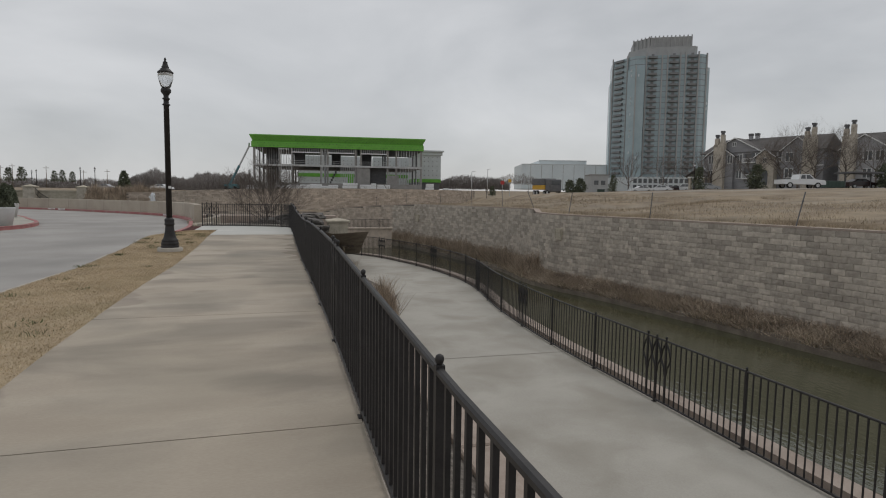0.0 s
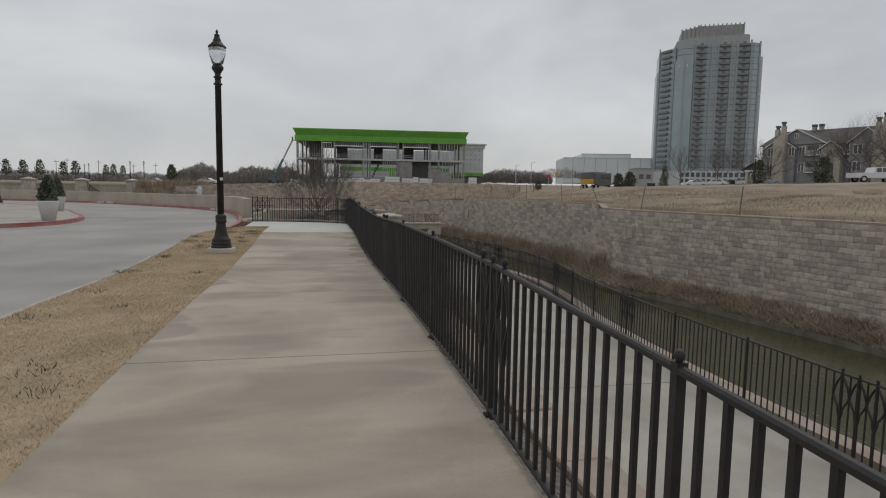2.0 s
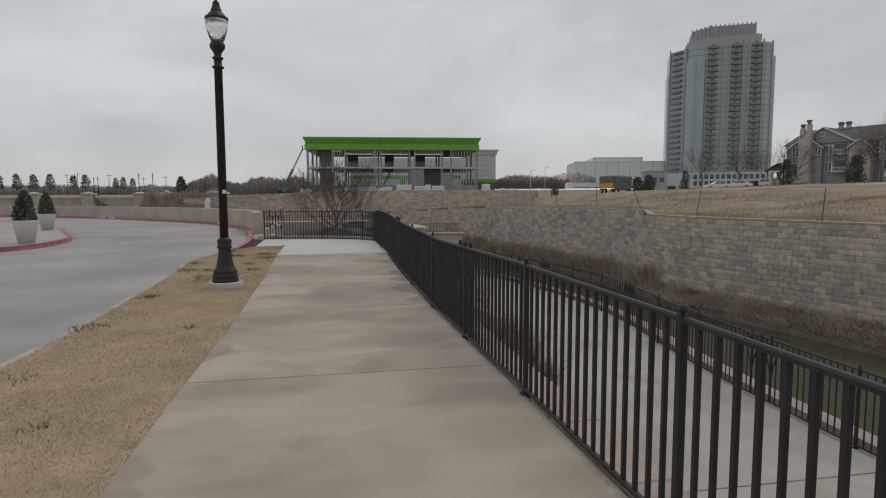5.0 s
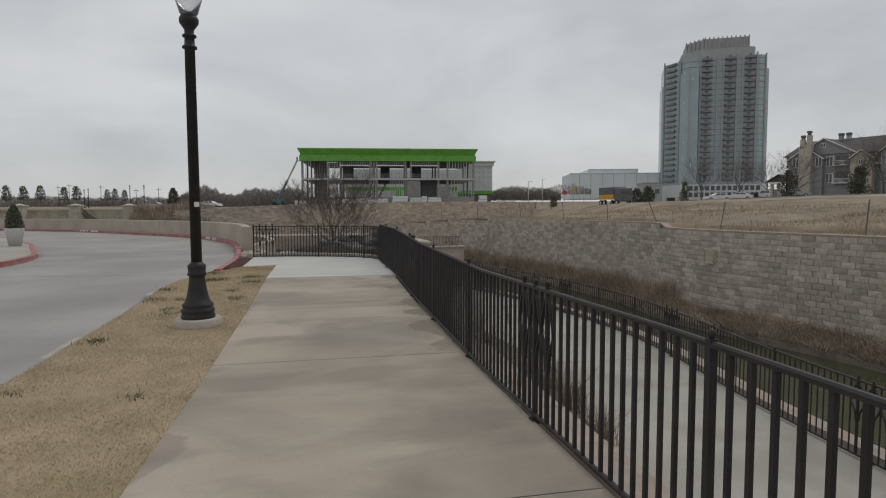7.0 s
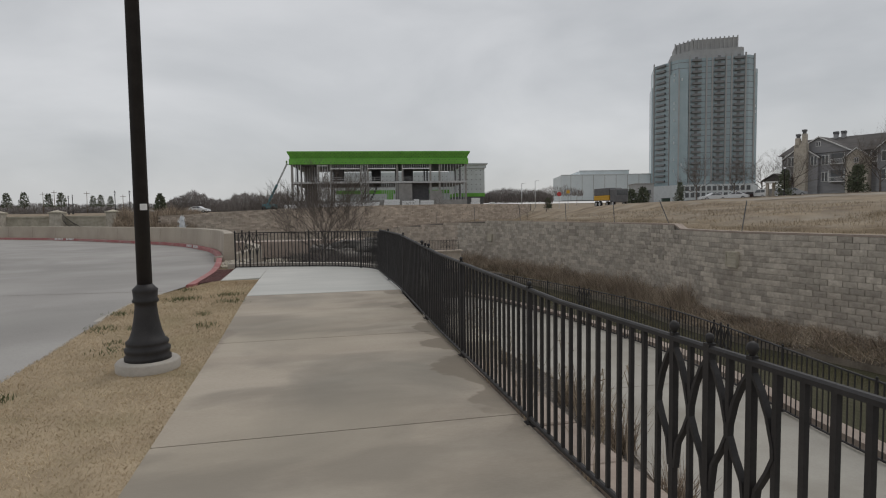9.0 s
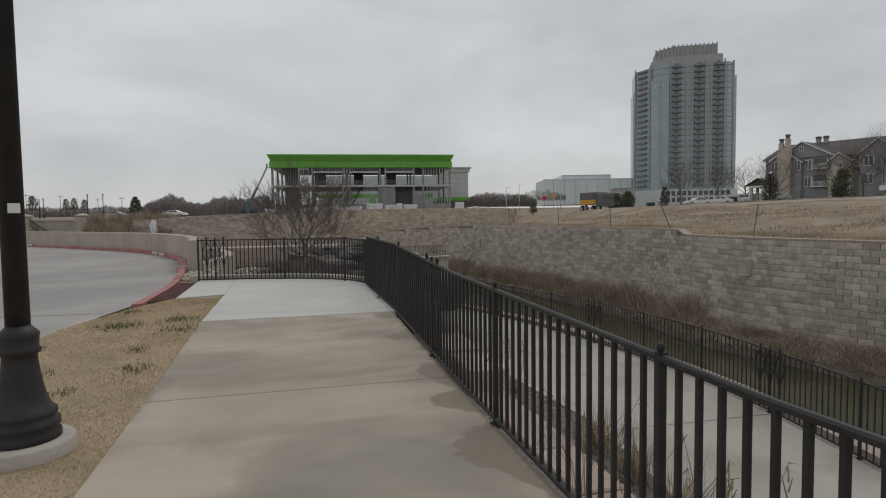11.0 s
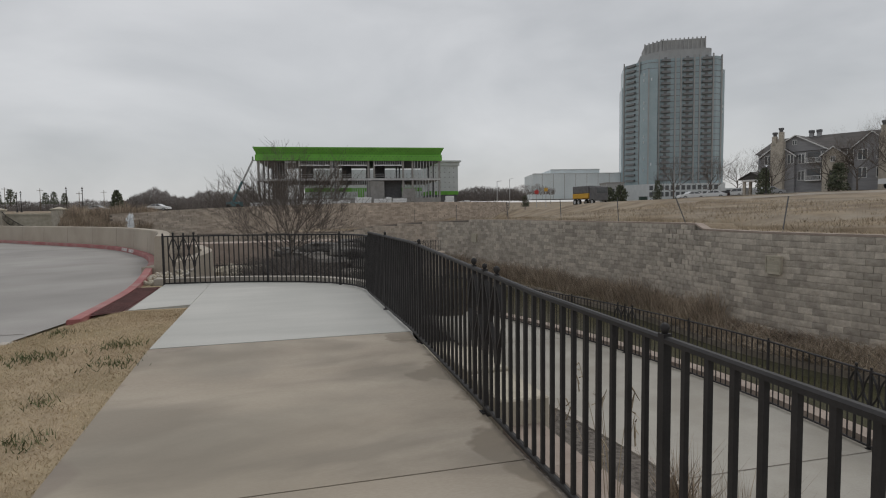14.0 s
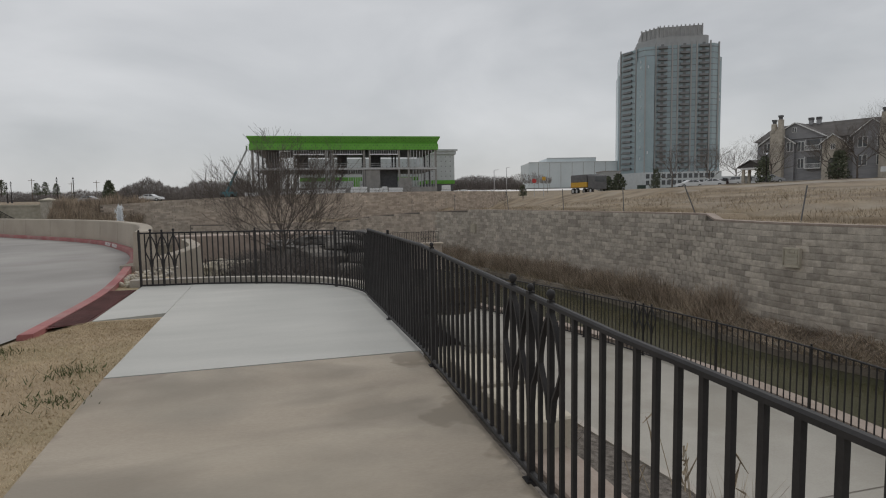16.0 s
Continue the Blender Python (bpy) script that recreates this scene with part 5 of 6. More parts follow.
# ---- plaques on the wall ----
def plaque(x, y, z, turn):
    pl = thing("wall_plaque", pose(x, y, z, 0, 0, turn) @ Matrix.Scale(0.8, 4), "square cast stone plaque with raised panels, on the wall", "plaque", "wall plaques")
    bm = bmesh.new(); box(bm, -0.33, 0.33, -0.05, 0.12, -0.36, 0.36, 0.012); part("plate", bm, M["limestone"], pl)
    bm = bmesh.new()
    for x0, x1, z0, z1 in ((-0.36, 0.36, 0.32, 0.38), (-0.36, 0.36, -0.38, -0.32), (-0.36, -0.31, -0.34, 0.34), (0.31, 0.36, -0.34, 0.34)):
        box(bm, x0, x1, -0.09, 0.0, z0, z1)
    part("rim", bm, M["limestone"], pl)
    for i in range(5):
        bm = bmesh.new(); box(bm, -0.27 + i * 0.11, -0.19 + i * 0.11, -0.075, -0.04, 0.17, 0.27); part("raised_tile", bm, M["limestone"], pl)
    for z0, z1 in ((0.02, 0.12), (-0.12, -0.02), (-0.27, -0.17)):
        bm = bmesh.new(); box(bm, -0.27, 0.27, -0.072, -0.04, z0, z1); part("relief_bar", bm, M["limestone"], pl)


def wall_face(y, z):
    """Where the face of the blocks stands at that y and height, and the way that it faces."""
    i = int(np.argmin(np.abs(WALL_XY[:170, 1] - y)))
    tx, ty = WALL_XY[i + 1] - WALL_XY[i - 1]
    q = math.hypot(tx, ty)
    off = 0.50 + 0.065 * (z - 0.6)
    return WALL_XY[i][0] + ty / q * off, WALL_XY[i][1] - tx / q * off, math.degrees(math.atan2(ty, tx)) - 180


for yy, zz in ((29.2, -0.5), (53.4, -0.6)):
    x, y, a = wall_face(yy, zz)
    plaque(x - 0.02, y, zz, a)

# ---- island, planters and second lamp across the road ----
ISL = smooth_line([(-40, 17.5), (-14, 19.4), (-9.3, 20.8), (-7.4, 22.8), (-7.5, 26), (-9.0, 29.6), (-11.0, 33.7), (-16.4, 41.3), (-30, 50), (-45, 54)], 0.5)
bm = bmesh.new()
vs = [bm.verts.new((p[0] - 0.0, p[1], gz(p[1]) + 0.075)) for p in ISL] + [bm.verts.new((-60, 54, 0.2)), bm.verts.new((-60, 17, 0.2))]
bm.faces.new(vs)
tagged(part("traffic_island", bm, M["promenade"]), "pale concrete traffic island", "pavement", kind="structure")
bm = bmesh.new()
ribbon(bm, [(p[0], p[1], gz(p[1]) - 0.04) for p in ISL], [(0.0, -0.1), (-0.02, 0.125), (-0.16, 0.125), (-0.16, -0.1)])
tagged(part("island_kerb", bm, M["kerb_red"]), "faded red-painted kerb round the island", "kerb", kind="structure")
bm = bmesh.new()
vs = [bm.verts.new(p) for p in ((-14.5, 19.6, 0.262), (-9.6, 20.9, 0.262), (-8.6, 21.9, 0.262), (-14.5, 21.4, 0.262))]
bm.faces.new(vs)
tagged(part("island_ramp", bm, M["tactile"]), "dark red tactile paving on the island", "paving", kind="structure")
for px, py, sd in ((-7.7, 23.7, 1), (-10.25, 31.1, 2)):
    z = gz(py) + 0.075
    pl = thing("planter", (px, py, z), "tapered pale grey planter on the island", "planter", "planters")
    bm = bmesh.new(); lathe(bm, [(0.19, 0.0), (0.30, 0.58), (0.31, 0.63), (0.28, 0.63), (0.27, 0.56), (0.04, 0.56)], 24); part("pot", bm, M["planter"], pl)
    bm = bmesh.new(); lathe(bm, [(0.265, 0.55), (0.265, 0.575), (0.04, 0.585)], 16); part("soil", bm, M["mulch"], pl)
    conifer((px, py, z + 0.56), 0.85, 0.27, sd, "small clipped conifer growing in a planter", "planter_conifer", "planter conifers", 2200, True, 0.6, 0.15)
street_lamp((-16.9, 40.6, gz(40.6) + 0.08), "black street lamp with acorn globe on the traffic island")

# ---- fountain ----
bm = bmesh.new()
rngf = np.random.default_rng(3)
for i in range(5000):
    h = rngf.uniform(0, 1) ** 0.7
    r = abs(rngf.normal(0, 0.19 * (0.45 + 0.8 * (1 - h))))
    a = rngf.uniform(0, 6.283)
    c = Vector((r * math.cos(a), r * math.sin(a), 4.5 * h))
    s = rngf.uniform(0.03, 0.10)
    v = [bm.verts.new(c + Vector((s * 0.4 * rngf.normal(), s * 0.4 * rngf.normal(), s * 1.3 * rngf.normal()))) for _ in range(3)]
    bm.faces.new(v)
ob = part("fountain_jet", bm, M["spray"]); ob.location = (-9.5, 59, Z_WATER)
tagged(ob, "white plume of a fountain jet over the pond", "fountain")

# ---- far left: bridge piers, lamps, evergreens, poles, woods ----
for x, w in ((-23.85, 1.25), (-30.1, 1.3), (-36.5, 1.3)):
    pier = thing("stone_pier", pose(x, 91, -1.5, 0, 0, -8), "stone bridge pier with a pale cap", "pier", "bridge piers")
    bm = bmesh.new(); box(bm, -w / 2, w / 2, -w / 2, w / 2, -3, 3.4, 0.03); part("shaft", bm, M["stone"], pier)
    bm = bmesh.new(); box(bm, -w / 2 - 0.1, w / 2 + 0.1, -w / 2 - 0.1, w / 2 + 0.1, 3.4, 3.58, 0.03)
    a = [bm.verts.new((sx * w * 0.45, sy * w * 0.45, 3.58)) for sx, sy in ((-1, -1), (1, -1), (1, 1), (-1, 1))]; t = bm.verts.new((0, 0, 3.8))
    for k in range(4):
        bm.faces.new((a[k], a[(k + 1) % 4], t))
    part("cap", bm, M["limestone"], pier)
bm = bmesh.new(); box(bm, -62, -24.4, 91.4, 91.9, -3.5, 1.35); box(bm, -62, -24.4, 91.3, 92.0, 1.35, 1.55)
tagged(part("bridge_wall", bm, M["limestone"]), "pale stone bridge parapet over the water", "wall", kind="structure")
for x in (-23.1, -29.4):
    bm = bmesh.new()
    pts = [Vector((0.35 * k, 0, 1.75 - 2.1 * (k / 8) ** 0.75)) for k in range(9)]
    for p, q in zip(pts, pts[1:]):
        for dz0, dz1 in ((0.0, 0.07), (-0.75, -0.68)):
            v = [bm.verts.new(w) for w in (p + Vector((0, -0.03, dz0)), q + Vector((0, -0.03, dz0)), q + Vector((0, -0.03, dz1)), p + Vector((0, -0.03, dz1)), p + Vector((0, 0.03, dz0)), q + Vector((0, 0.03, dz0)), q + Vector((0, 0.03, dz1)), p + Vector((0, 0.03, dz1)))]
            for f in ((0, 1, 2, 3), (7, 6, 5, 4), (3, 2, 6, 7), (1, 0, 4, 5)):
                bm.faces.new([v[i] for i in f])
        for e in (0.0, 0.33, 0.66):
            c = p + (q - p) * e
            tube(bm, [c + Vector((0, 0, -0.7)), c], 0.022, 4)
    ob = part("stair_railing", bm, M["iron"]); ob.location = (x, 90.6, 0)
    tagged(ob, "dark curved stair railing by the bridge pier", "railing", "stair railings")
for depth, lat in ((119, -72.3), (119, -69.4), (118, -38.2), (135, -92), (140, -96.5)):
    x, y, _ = place(depth, lat)
    street_lamp((x, y, 1.9), "black street lamp with acorn globe by the far road", pad=False)
random.seed(12)
for px, h in ((15, 4.0), (38, 4.2), (96, 3.2), (110, 3.4), (128, 3.0), (-30, 4.4), (-62, 4.3), (-95, 4.5), (-130, 4.2), (-165, 4.4)):
    x, y, _ = place(180, (px - 784) / 1056 * 180)
    conifer((x, y, 4.2), h * 1.05, h * 0.33, px + 300, "dark rounded evergreen tree by the far road", "evergreen_tree", "far evergreens", 500, True, 0.35, 0.2)
x, y, _ = place(140, -74.8); conifer((x, y, 2.4), 3.9, 1.5, 77, "broad dark cedar beside the woods", "evergreen_tree", "far evergreens", 900, True, 0.6)
for px, top in ((22, 8.2), (82, 7.6), (190, 6.6), (148, 6.2), (1, 7.6)):
    x, y, _ = place(230, (px - 784) / 1056 * 230)
    pole = thing("utility_pole", (x, y, 3.5), "wooden utility pole with a crossarm", "pole", "utility poles")
    bm = bmesh.new(); tube(bm, [(0, 0, -1), (0, 0, top)], [0.13, 0.09], 6); part("shaft", bm, M["wood"], pole)
    bm = bmesh.new(); box(bm, -1.0, 1.0, -0.07, 0.07, top - 0.8, top - 0.66); part("crossarm", bm, M["wood"], pole)
rngb = np.random.default_rng(61)
bm = bmesh.new()
gx, gy = np.linspace(-23.2, -14.0, 14), np.linspace(84.5, 93.0, 8)
gv = [[bm.verts.new((x, y, -2.2 + 3.6 * min(1.0, (y - 84.5) / 5.5) + 0.2 * noise.noise((x * 0.6, y * 0.6, 2)))) for x in gx] for y in gy]
for j in range(7):
    for i in range(13):
        f = bm.faces.new((gv[j][i], gv[j][i + 1], gv[j + 1][i + 1], gv[j + 1][i])); f.smooth = True
tagged(part("brush_slope", bm, M["field"]), "dry brown slope between bridge and wall", "ground", kind="structure")
spots = [(x, y, -2.25 + 3.6 * min(1.0, (y - 84.5) / 5.5), 0.6 + 0.9 * abs(noise.noise((x * 0.5, y * 0.5, 6)))) for x, y in zip(rngb.uniform(-23, -13.6, 9000), rngb.uniform(84.8, 92.5, 9000))]
blades("slope_brush", M["dry_bush"], spots, "tall dry brush on the slope by the bridge", "brush", lean=0.8, wide=0.03, tall=(0.4, 1.6))
rngw = np.random.default_rng(5)
V, F = [], []


def wood_mass(px0, px1, depth, top, n, base=2.0):
    for _ in range(n):
        px = rngw.uniform(px0, px1)
        dd = depth + rngw.uniform(-15, 15)
        k = 0.75 + 0.35 * noise.noise((px * 0.02, 0, 1)) + 0.10 * noise.noise((px * 0.11, 4, 1))
        h = top * k * min(1.0, 0.35 + (px - px0) / 45, 0.35 + (px1 - px) / 45) * rngw.uniform(0, 1) ** 1.25
        x, y, _ = place(dd, (px - 784) / 1056 * dd)
        s = rngw.uniform(0.3, 1.0) * (0.55 + 0.45 * min(1, (top * k - h) / top))
        b = len(V)
        a = rngw.uniform(0, 6.283)
        lx = rngw.normal() * 0.9 * s
        V.extend([(x - 0.10 * s * math.cos(a), y - 0.10 * s * math.sin(a), base + h - s), (x + 0.16 * s * math.cos(a), y + 0.16 * s * math.sin(a), base + h - s), (x + lx, y, base + h + s * 1.3)])
        F.append((b, b + 1, b + 2))


wood_mass(212, 475, 240, 9.6, 52000, 1.5)
wood_mass(-300, 225, 260, 6.0, 40000, 2.5)
wood_mass(775, 905, 260, 6.0, 15000, 5.5)
wood_mass(880, 960, 330, 7.0, 2500, 9.5)
me = bpy.data.meshes.new("woods"); me.from_pydata(V, [], F); me.materials.append(M["woods"])
tagged(new("woods", me), "grey-brown bare winter woods on the skyline", "woods", kind="stuff")

# ---- upper retaining wall below the building site ----
UPW = [(-18, 88.2, 1.4), (-14, 87.8, 1.55), (-8, 87.5, 1.9), (4, 88, 2.3), (16, 89.5, 2.45), (28, 94, 2.5), (36, 102, 2.5)]
UPL = smooth_line(UPW, 0.62)
bm = bmesh.new()
ribbon(bm, UPL, [(0.03, -6), (0.03, -0.03), (-0.9, -0.03), (-0.9, -6)])
upper_wall = tagged(part("upper_wall", bm, M["mortar"]), "upper block retaining wall below the building site", "wall", kind="structure")
V, F = [], []
rgu = random.Random(23)
for c in range(28):
    for i in range(len(UPL) - 2):
        o = 0.5 * (c % 2) + rgu.uniform(-0.05, 0.05)
        a = UPL[i] + (UPL[i + 1] - UPL[i]) * o
        b = UPL[i + 1] + (UPL[i + 2] - UPL[i + 1]) * o
        a, b = a + (b - a) * 0.006, b - (b - a) * 0.006
        tx, ty = (b - a)[:2] / np.linalg.norm((b - a)[:2])
        n0 = 0.05 + rgu.uniform(0, 0.03)
        za, zb = a[2] - c * 0.2, b[2] - c * 0.2
        k = len(V)
        V.extend([(a[0] + ty * n0, a[1] - tx * n0, za - 0.196), (b[0] + ty * n0, b[1] - tx * n0, zb - 0.196), (b[0] + ty * n0, b[1] - tx * n0, zb), (a[0] + ty * n0, a[1] - tx * n0, za), (a[0], a[1], za), (b[0], b[1], zb)])
        F.extend([(k, k + 1, k + 2, k + 3), (k + 3, k + 2, k + 5, k + 4)])
me = bpy.data.meshes.new("blocks"); me.from_pydata(V, [], F); me.materials.append(M["block_warm"])
ob = new("blocks", me); ob.parent = upper_wall; tagged(ob, "staggered courses of weathered tan blocks", kind="stuff")

# ---- trees and shrubs of the high ground ----
def on_hill(px, depth):
    x, y, _ = place(depth, (px - 784) / 1056 * depth)
    return (x, y, hill(x, y) + 0.08)


for i, (px, d, h) in enumerate(((1118, 128, 9.0), (1180, 132, 9.0), (1262, 112, 8.0), (1335, 98, 7.0), (1392, 108, 10.0), (1420, 92, 9.6), (1225, 135, 9.0), (1560, 96, 9.0), (1590, 100, 9.0), (1300, 125, 8.6), (1450, 95, 9.5), (1505, 90, 9.0))):
    bare_tree(on_hill(px, d), 40 + i, h, "bare deciduous tree on the grassy verge", 6, 0.15, 0.18, 0.7, (3, 3), "bare winter trees", 7)
for i, (px, d, h, r) in enumerate(((1014, 127, 3.4, 1.5), (1032, 127, 3.8, 1.6), (1090, 125, 4.6, 1.1), (1346, 96, 4.4, 1.5), (1243, 106, 4.6, 1.3), (1578, 88, 4, 1.5), (875, 118, 2.2, 0.8))):
    conifer(on_hill(px, d), h * 0.9, r * 0.8, 200 + i, "dark evergreen shrub on the high ground", "evergreen_shrub", "evergreen shrubs", 900, True, 0.35, 0.5)
for i, (px, d) in enumerate(((640, 95), (690, 97), (865, 100), (830, 90))):
    bare_tree(on_hill(px, d), 70 + i, 3.0, "small bare sapling in the dry grass", 3, 0.05, 0.25, 0.6, (2, 2), "saplings")

# ---- vehicles ----
def wheel(parent, x, y, r, w=0.22):
    ob = new("wheel"); ob.parent = parent; ob.location = (x, y, r)
    bm = bmesh.new(); tube(bm, [(0, -w / 2, 0), (0, w / 2, 0)], r, 14); part("tyre", bm, M["tyre"], ob)
    bm = bmesh.new(); tube(bm, [(0, -w / 2 - 0.01, 0), (0, w / 2 + 0.01, 0)], r * 0.6, 12); part("rim", bm, M["steel"], ob)


def shell(bm, prof, half, tuck=0.12):
    """A body from a side outline, narrowed towards its roof."""
    zs = [z for _, z in prof]
    top = max(zs)
    rings = []
    for s in (-1, 1):
        rings.append([bm.verts.new((x, s * (half - tuck * max(0.0, (z - 0.9) / max(top - 0.9, 0.1))), z)) for x, z in prof])
    n = len(prof)
    for k in range(n):
        bm.faces.new((rings[0][k], rings[0][(k + 1) % n], rings[1][(k + 1) % n], rings[1][k]))
    bm.faces.new(rings[0][::-1]); bm.faces.new(rings[1])
    bmesh.ops.recalc_face_normals(bm, faces=bm.faces)


def car(at, turn, kind, paint, label):
    c = thing("pickup_truck" if kind == "pickup" else "van" if kind == "van" else "car", pose(*at, 0, 0, turn), label, "pickup" if kind == "pickup" else "car", "parked vehicles")
    if kind == "pickup":
        prof = [(-2.9, 0.55), (-2.9, 1.15), (-0.75, 1.18), (-0.7, 1.2), (-0.5, 1.85), (0.75, 1.88), (1.5, 1.22), (2.75, 1.1), (2.9, 0.9), (2.9, 0.5)]
        win = [[(-0.45, 1.25), (-0.32, 1.75), (0.2, 1.77), (0.2, 1.25)], [(0.3, 1.25), (0.3, 1.77), (0.75, 1.77), (1.25, 1.25)]]
        wx, r, half = (-1.85, 1.85), 0.40, 0.98
    elif kind == "van":
        prof = [(-2.3, 0.4), (-2.35, 1.0), (-2.2, 1.7), (0.6, 1.75), (1.5, 1.1), (2.3, 0.95), (2.4, 0.45)]
        win = [[(-2.0, 1.1), (-1.95, 1.6), (-0.8, 1.62), (-0.8, 1.1)], [(-0.7, 1.1), (-0.7, 1.62), (0.5, 1.64), (1.1, 1.1)]]
        wx, r, half = (-1.4, 1.45), 0.34, 0.92
    else:
        prof = [(-2.3, 0.35), (-2.35, 0.9), (-1.7, 1.02), (-0.9, 1.42), (0.3, 1.44), (1.15, 0.98), (2.2, 0.82), (2.35, 0.4)]
        win = [[(-1.35, 1.05), (-0.8, 1.36), (-0.25, 1.38), (-0.25, 1.05)], [(-0.15, 1.05), (-0.15, 1.38), (0.25, 1.38), (0.8, 1.02)]]
        wx, r, half = (-1.4, 1.4), 0.33, 0.88
    bm = bmesh.new(); shell(bm, prof, half); part("body", bm, M[paint], c)
    for w in win:
        for s in (-1, 1):
            bm = bmesh.new()
            v = [bm.verts.new((x, s * (half - 0.12 * max(0.0, (z - 0.9) / (max(p[1] for p in prof) - 0.9)) + 0.012), z)) for x, z in w]
            bm.faces.new(v); part("window", bm, M["pane"], c)
    for x in wx:
        for s in (-1, 1):
            wheel(c, x, s * (half - 0.1), r)
    return c


car(on_hill(1424, 79), FAR_TURN, "pickup", "white_paint", "white crew cab pickup truck parked on the verge")
car(on_hill(1140, 119), FAR_TURN + 180, "car", "white_paint", "white sedan parked by the verge")
car(on_hill(1176, 121), FAR_TURN + 150, "car", "white_paint", "white sedan parked behind another car")
car(on_hill(1222, 128), FAR_TURN + 100, "van", "white_paint", "white van parked below the tower")
car(on_hill(1258, 112), FAR_TURN, "car", "silver_paint", "silver sedan parked beside a lamp")
car(on_hill(1205, 130), FAR_TURN, "car", "dark_paint", "dark red car parked below the tower")
car(on_hill(1532, 90), FAR_TURN, "car", "dark_paint", "dark car under a flat carport")
car(place(140, -79.0, 1.8), FAR_TURN, "car", "silver_paint", "silver car on the far road")
car(place(135, -63.5, 1.9), FAR_TURN, "car", "white_paint", "white car on the far road")
# dump truck
p = on_hill(972, 108)
dt = thing("dump_truck", pose(*p, 0, 0, FAR_TURN - 72), "dark blue and yellow dump truck on the dirt road", "truck")
bm = bmesh.new(); box(bm, 1.6, 3.4, -1.15, 1.15, 0.7, 2.9, 0.12); part("cab", bm, M["dark_steel"], dt)
bm = bmesh.new(); box(bm, -3.4, 1.4, -1.2, 1.2, 1.1, 1.9, 0.05); part("bed", bm, M["yellow"], dt, "yellow tipper bed")
bm = bmesh.new(); box(bm, -3.4, 1.4, -1.2, 1.2, 1.9, 3.1, 0.08); part("load_cover", bm, M["dark_steel"], dt)
bm = bmesh.new(); box(bm, 3.38, 3.42, -0.9, 0.9, 1.9, 2.7); part("windscreen", bm, M["pane"], dt)
for x in (-2.7, -1.5, 2.5):
    for s in (-1.05, 1.05):
        wheel(dt, x, s, 0.5, 0.3)
# skip, carport, signs, lamp
p = on_hill(1479, 88)
sk = thing("dumpster", pose(*p, 0, 0, FAR_TURN), "long dark green metal dumpster on the verge", "dumpster")
bm = bmesh.new(); box(bm, -1.6, 1.6, -0.9, 0.9, 0.1, 1.1, 0.05); part("bin", bm, M["bin_green"], sk)
for k in range(6):
    bm = bmesh.new(); box(bm, -1.5 + 0.58 * k, -1.42 + 0.58 * k, -0.95, -0.88, 0.1, 1.05); part("rib", bm, M["bin_green"], sk)
p = on_hill(1528, 89)
cp = thing("carport", pose(*p, 0, 0, FAR_TURN), "flat dark carport roof on thin posts", "carport")
bm = bmesh.new(); box(bm, -2.4, 2.4, -2, 2, 2.2, 2.45); part("roof", bm, M["dark_steel"], cp)
for x in (-1.9, 1.9):
    bm = bmesh.new(); box(bm, x - 0.06, x + 0.06, -0.06, 0.06, 0, 2.2); part("post", bm, M["dark_steel"], cp)
p = on_hill(1069, 128)
bm = bmesh.new(); box(bm, -0.7, 0.7, -0.5, 0.5, -0.1, 1.2, 0.05); box(bm, -0.75, 0.75, -0.55, 0.55, 1.2, 1.28)
ob = part("utility_box", bm, M["bin_green"]); ob.matrix_basis = pose(*p, 0, 0, FAR_TURN); tagged(ob, "dark green utility box on the grass", "utility box")
for px, d, face, hh in ((893, 118, "sign_red", 3.0), (906, 114, "yellow", 3.3)):
    p = on_hill(px, d)
    sg = thing("road_sign", pose(*p, 0, 0, FAR_TURN), "red octagonal road sign on a post" if face == "sign_red" else "yellow road work sign on a post", "sign", "road signs")
    bm = bmesh.new(); box(bm, -0.05, 0.05, -0.04, 0.04, -0.2, hh); part("post", bm, M["steel"], sg)
    bm = bmesh.new(); n = 8 if face == "sign_red" else 4
    prism(bm, [(0.42 * math.cos((k + 0.5) * 2 * math.pi / n), 0.42 * math.sin((k + 0.5) * 2 * math.pi / n)) for k in range(n)], -0.02, 0.02)
    ob = part("plate", bm, M[face], sg); ob.matrix_basis = pose(0, -0.07, hh - 0.4, 90, 0, 0)
street_lamp(on_hill(1235, 96), "black street lamp with acorn globe on the grassy verge", pad=False)
for px, d, h in ((838, 140, 5.5), (866, 170, 7), (940, 200, 7)):
    p = on_hill(px, d)
    bm = bmesh.new(); tube(bm, [(0, 0, -0.5), (0, 0, h)], [0.1, 0.07], 6); tube(bm, [(0, 0, h), (1.0, 0, h + 0.15)], 0.05, 5)
    ob = part("light_pole", bm, M["steel"]); ob.location = p; tagged(ob, "thin grey light pole by the site road", "pole", "light poles")

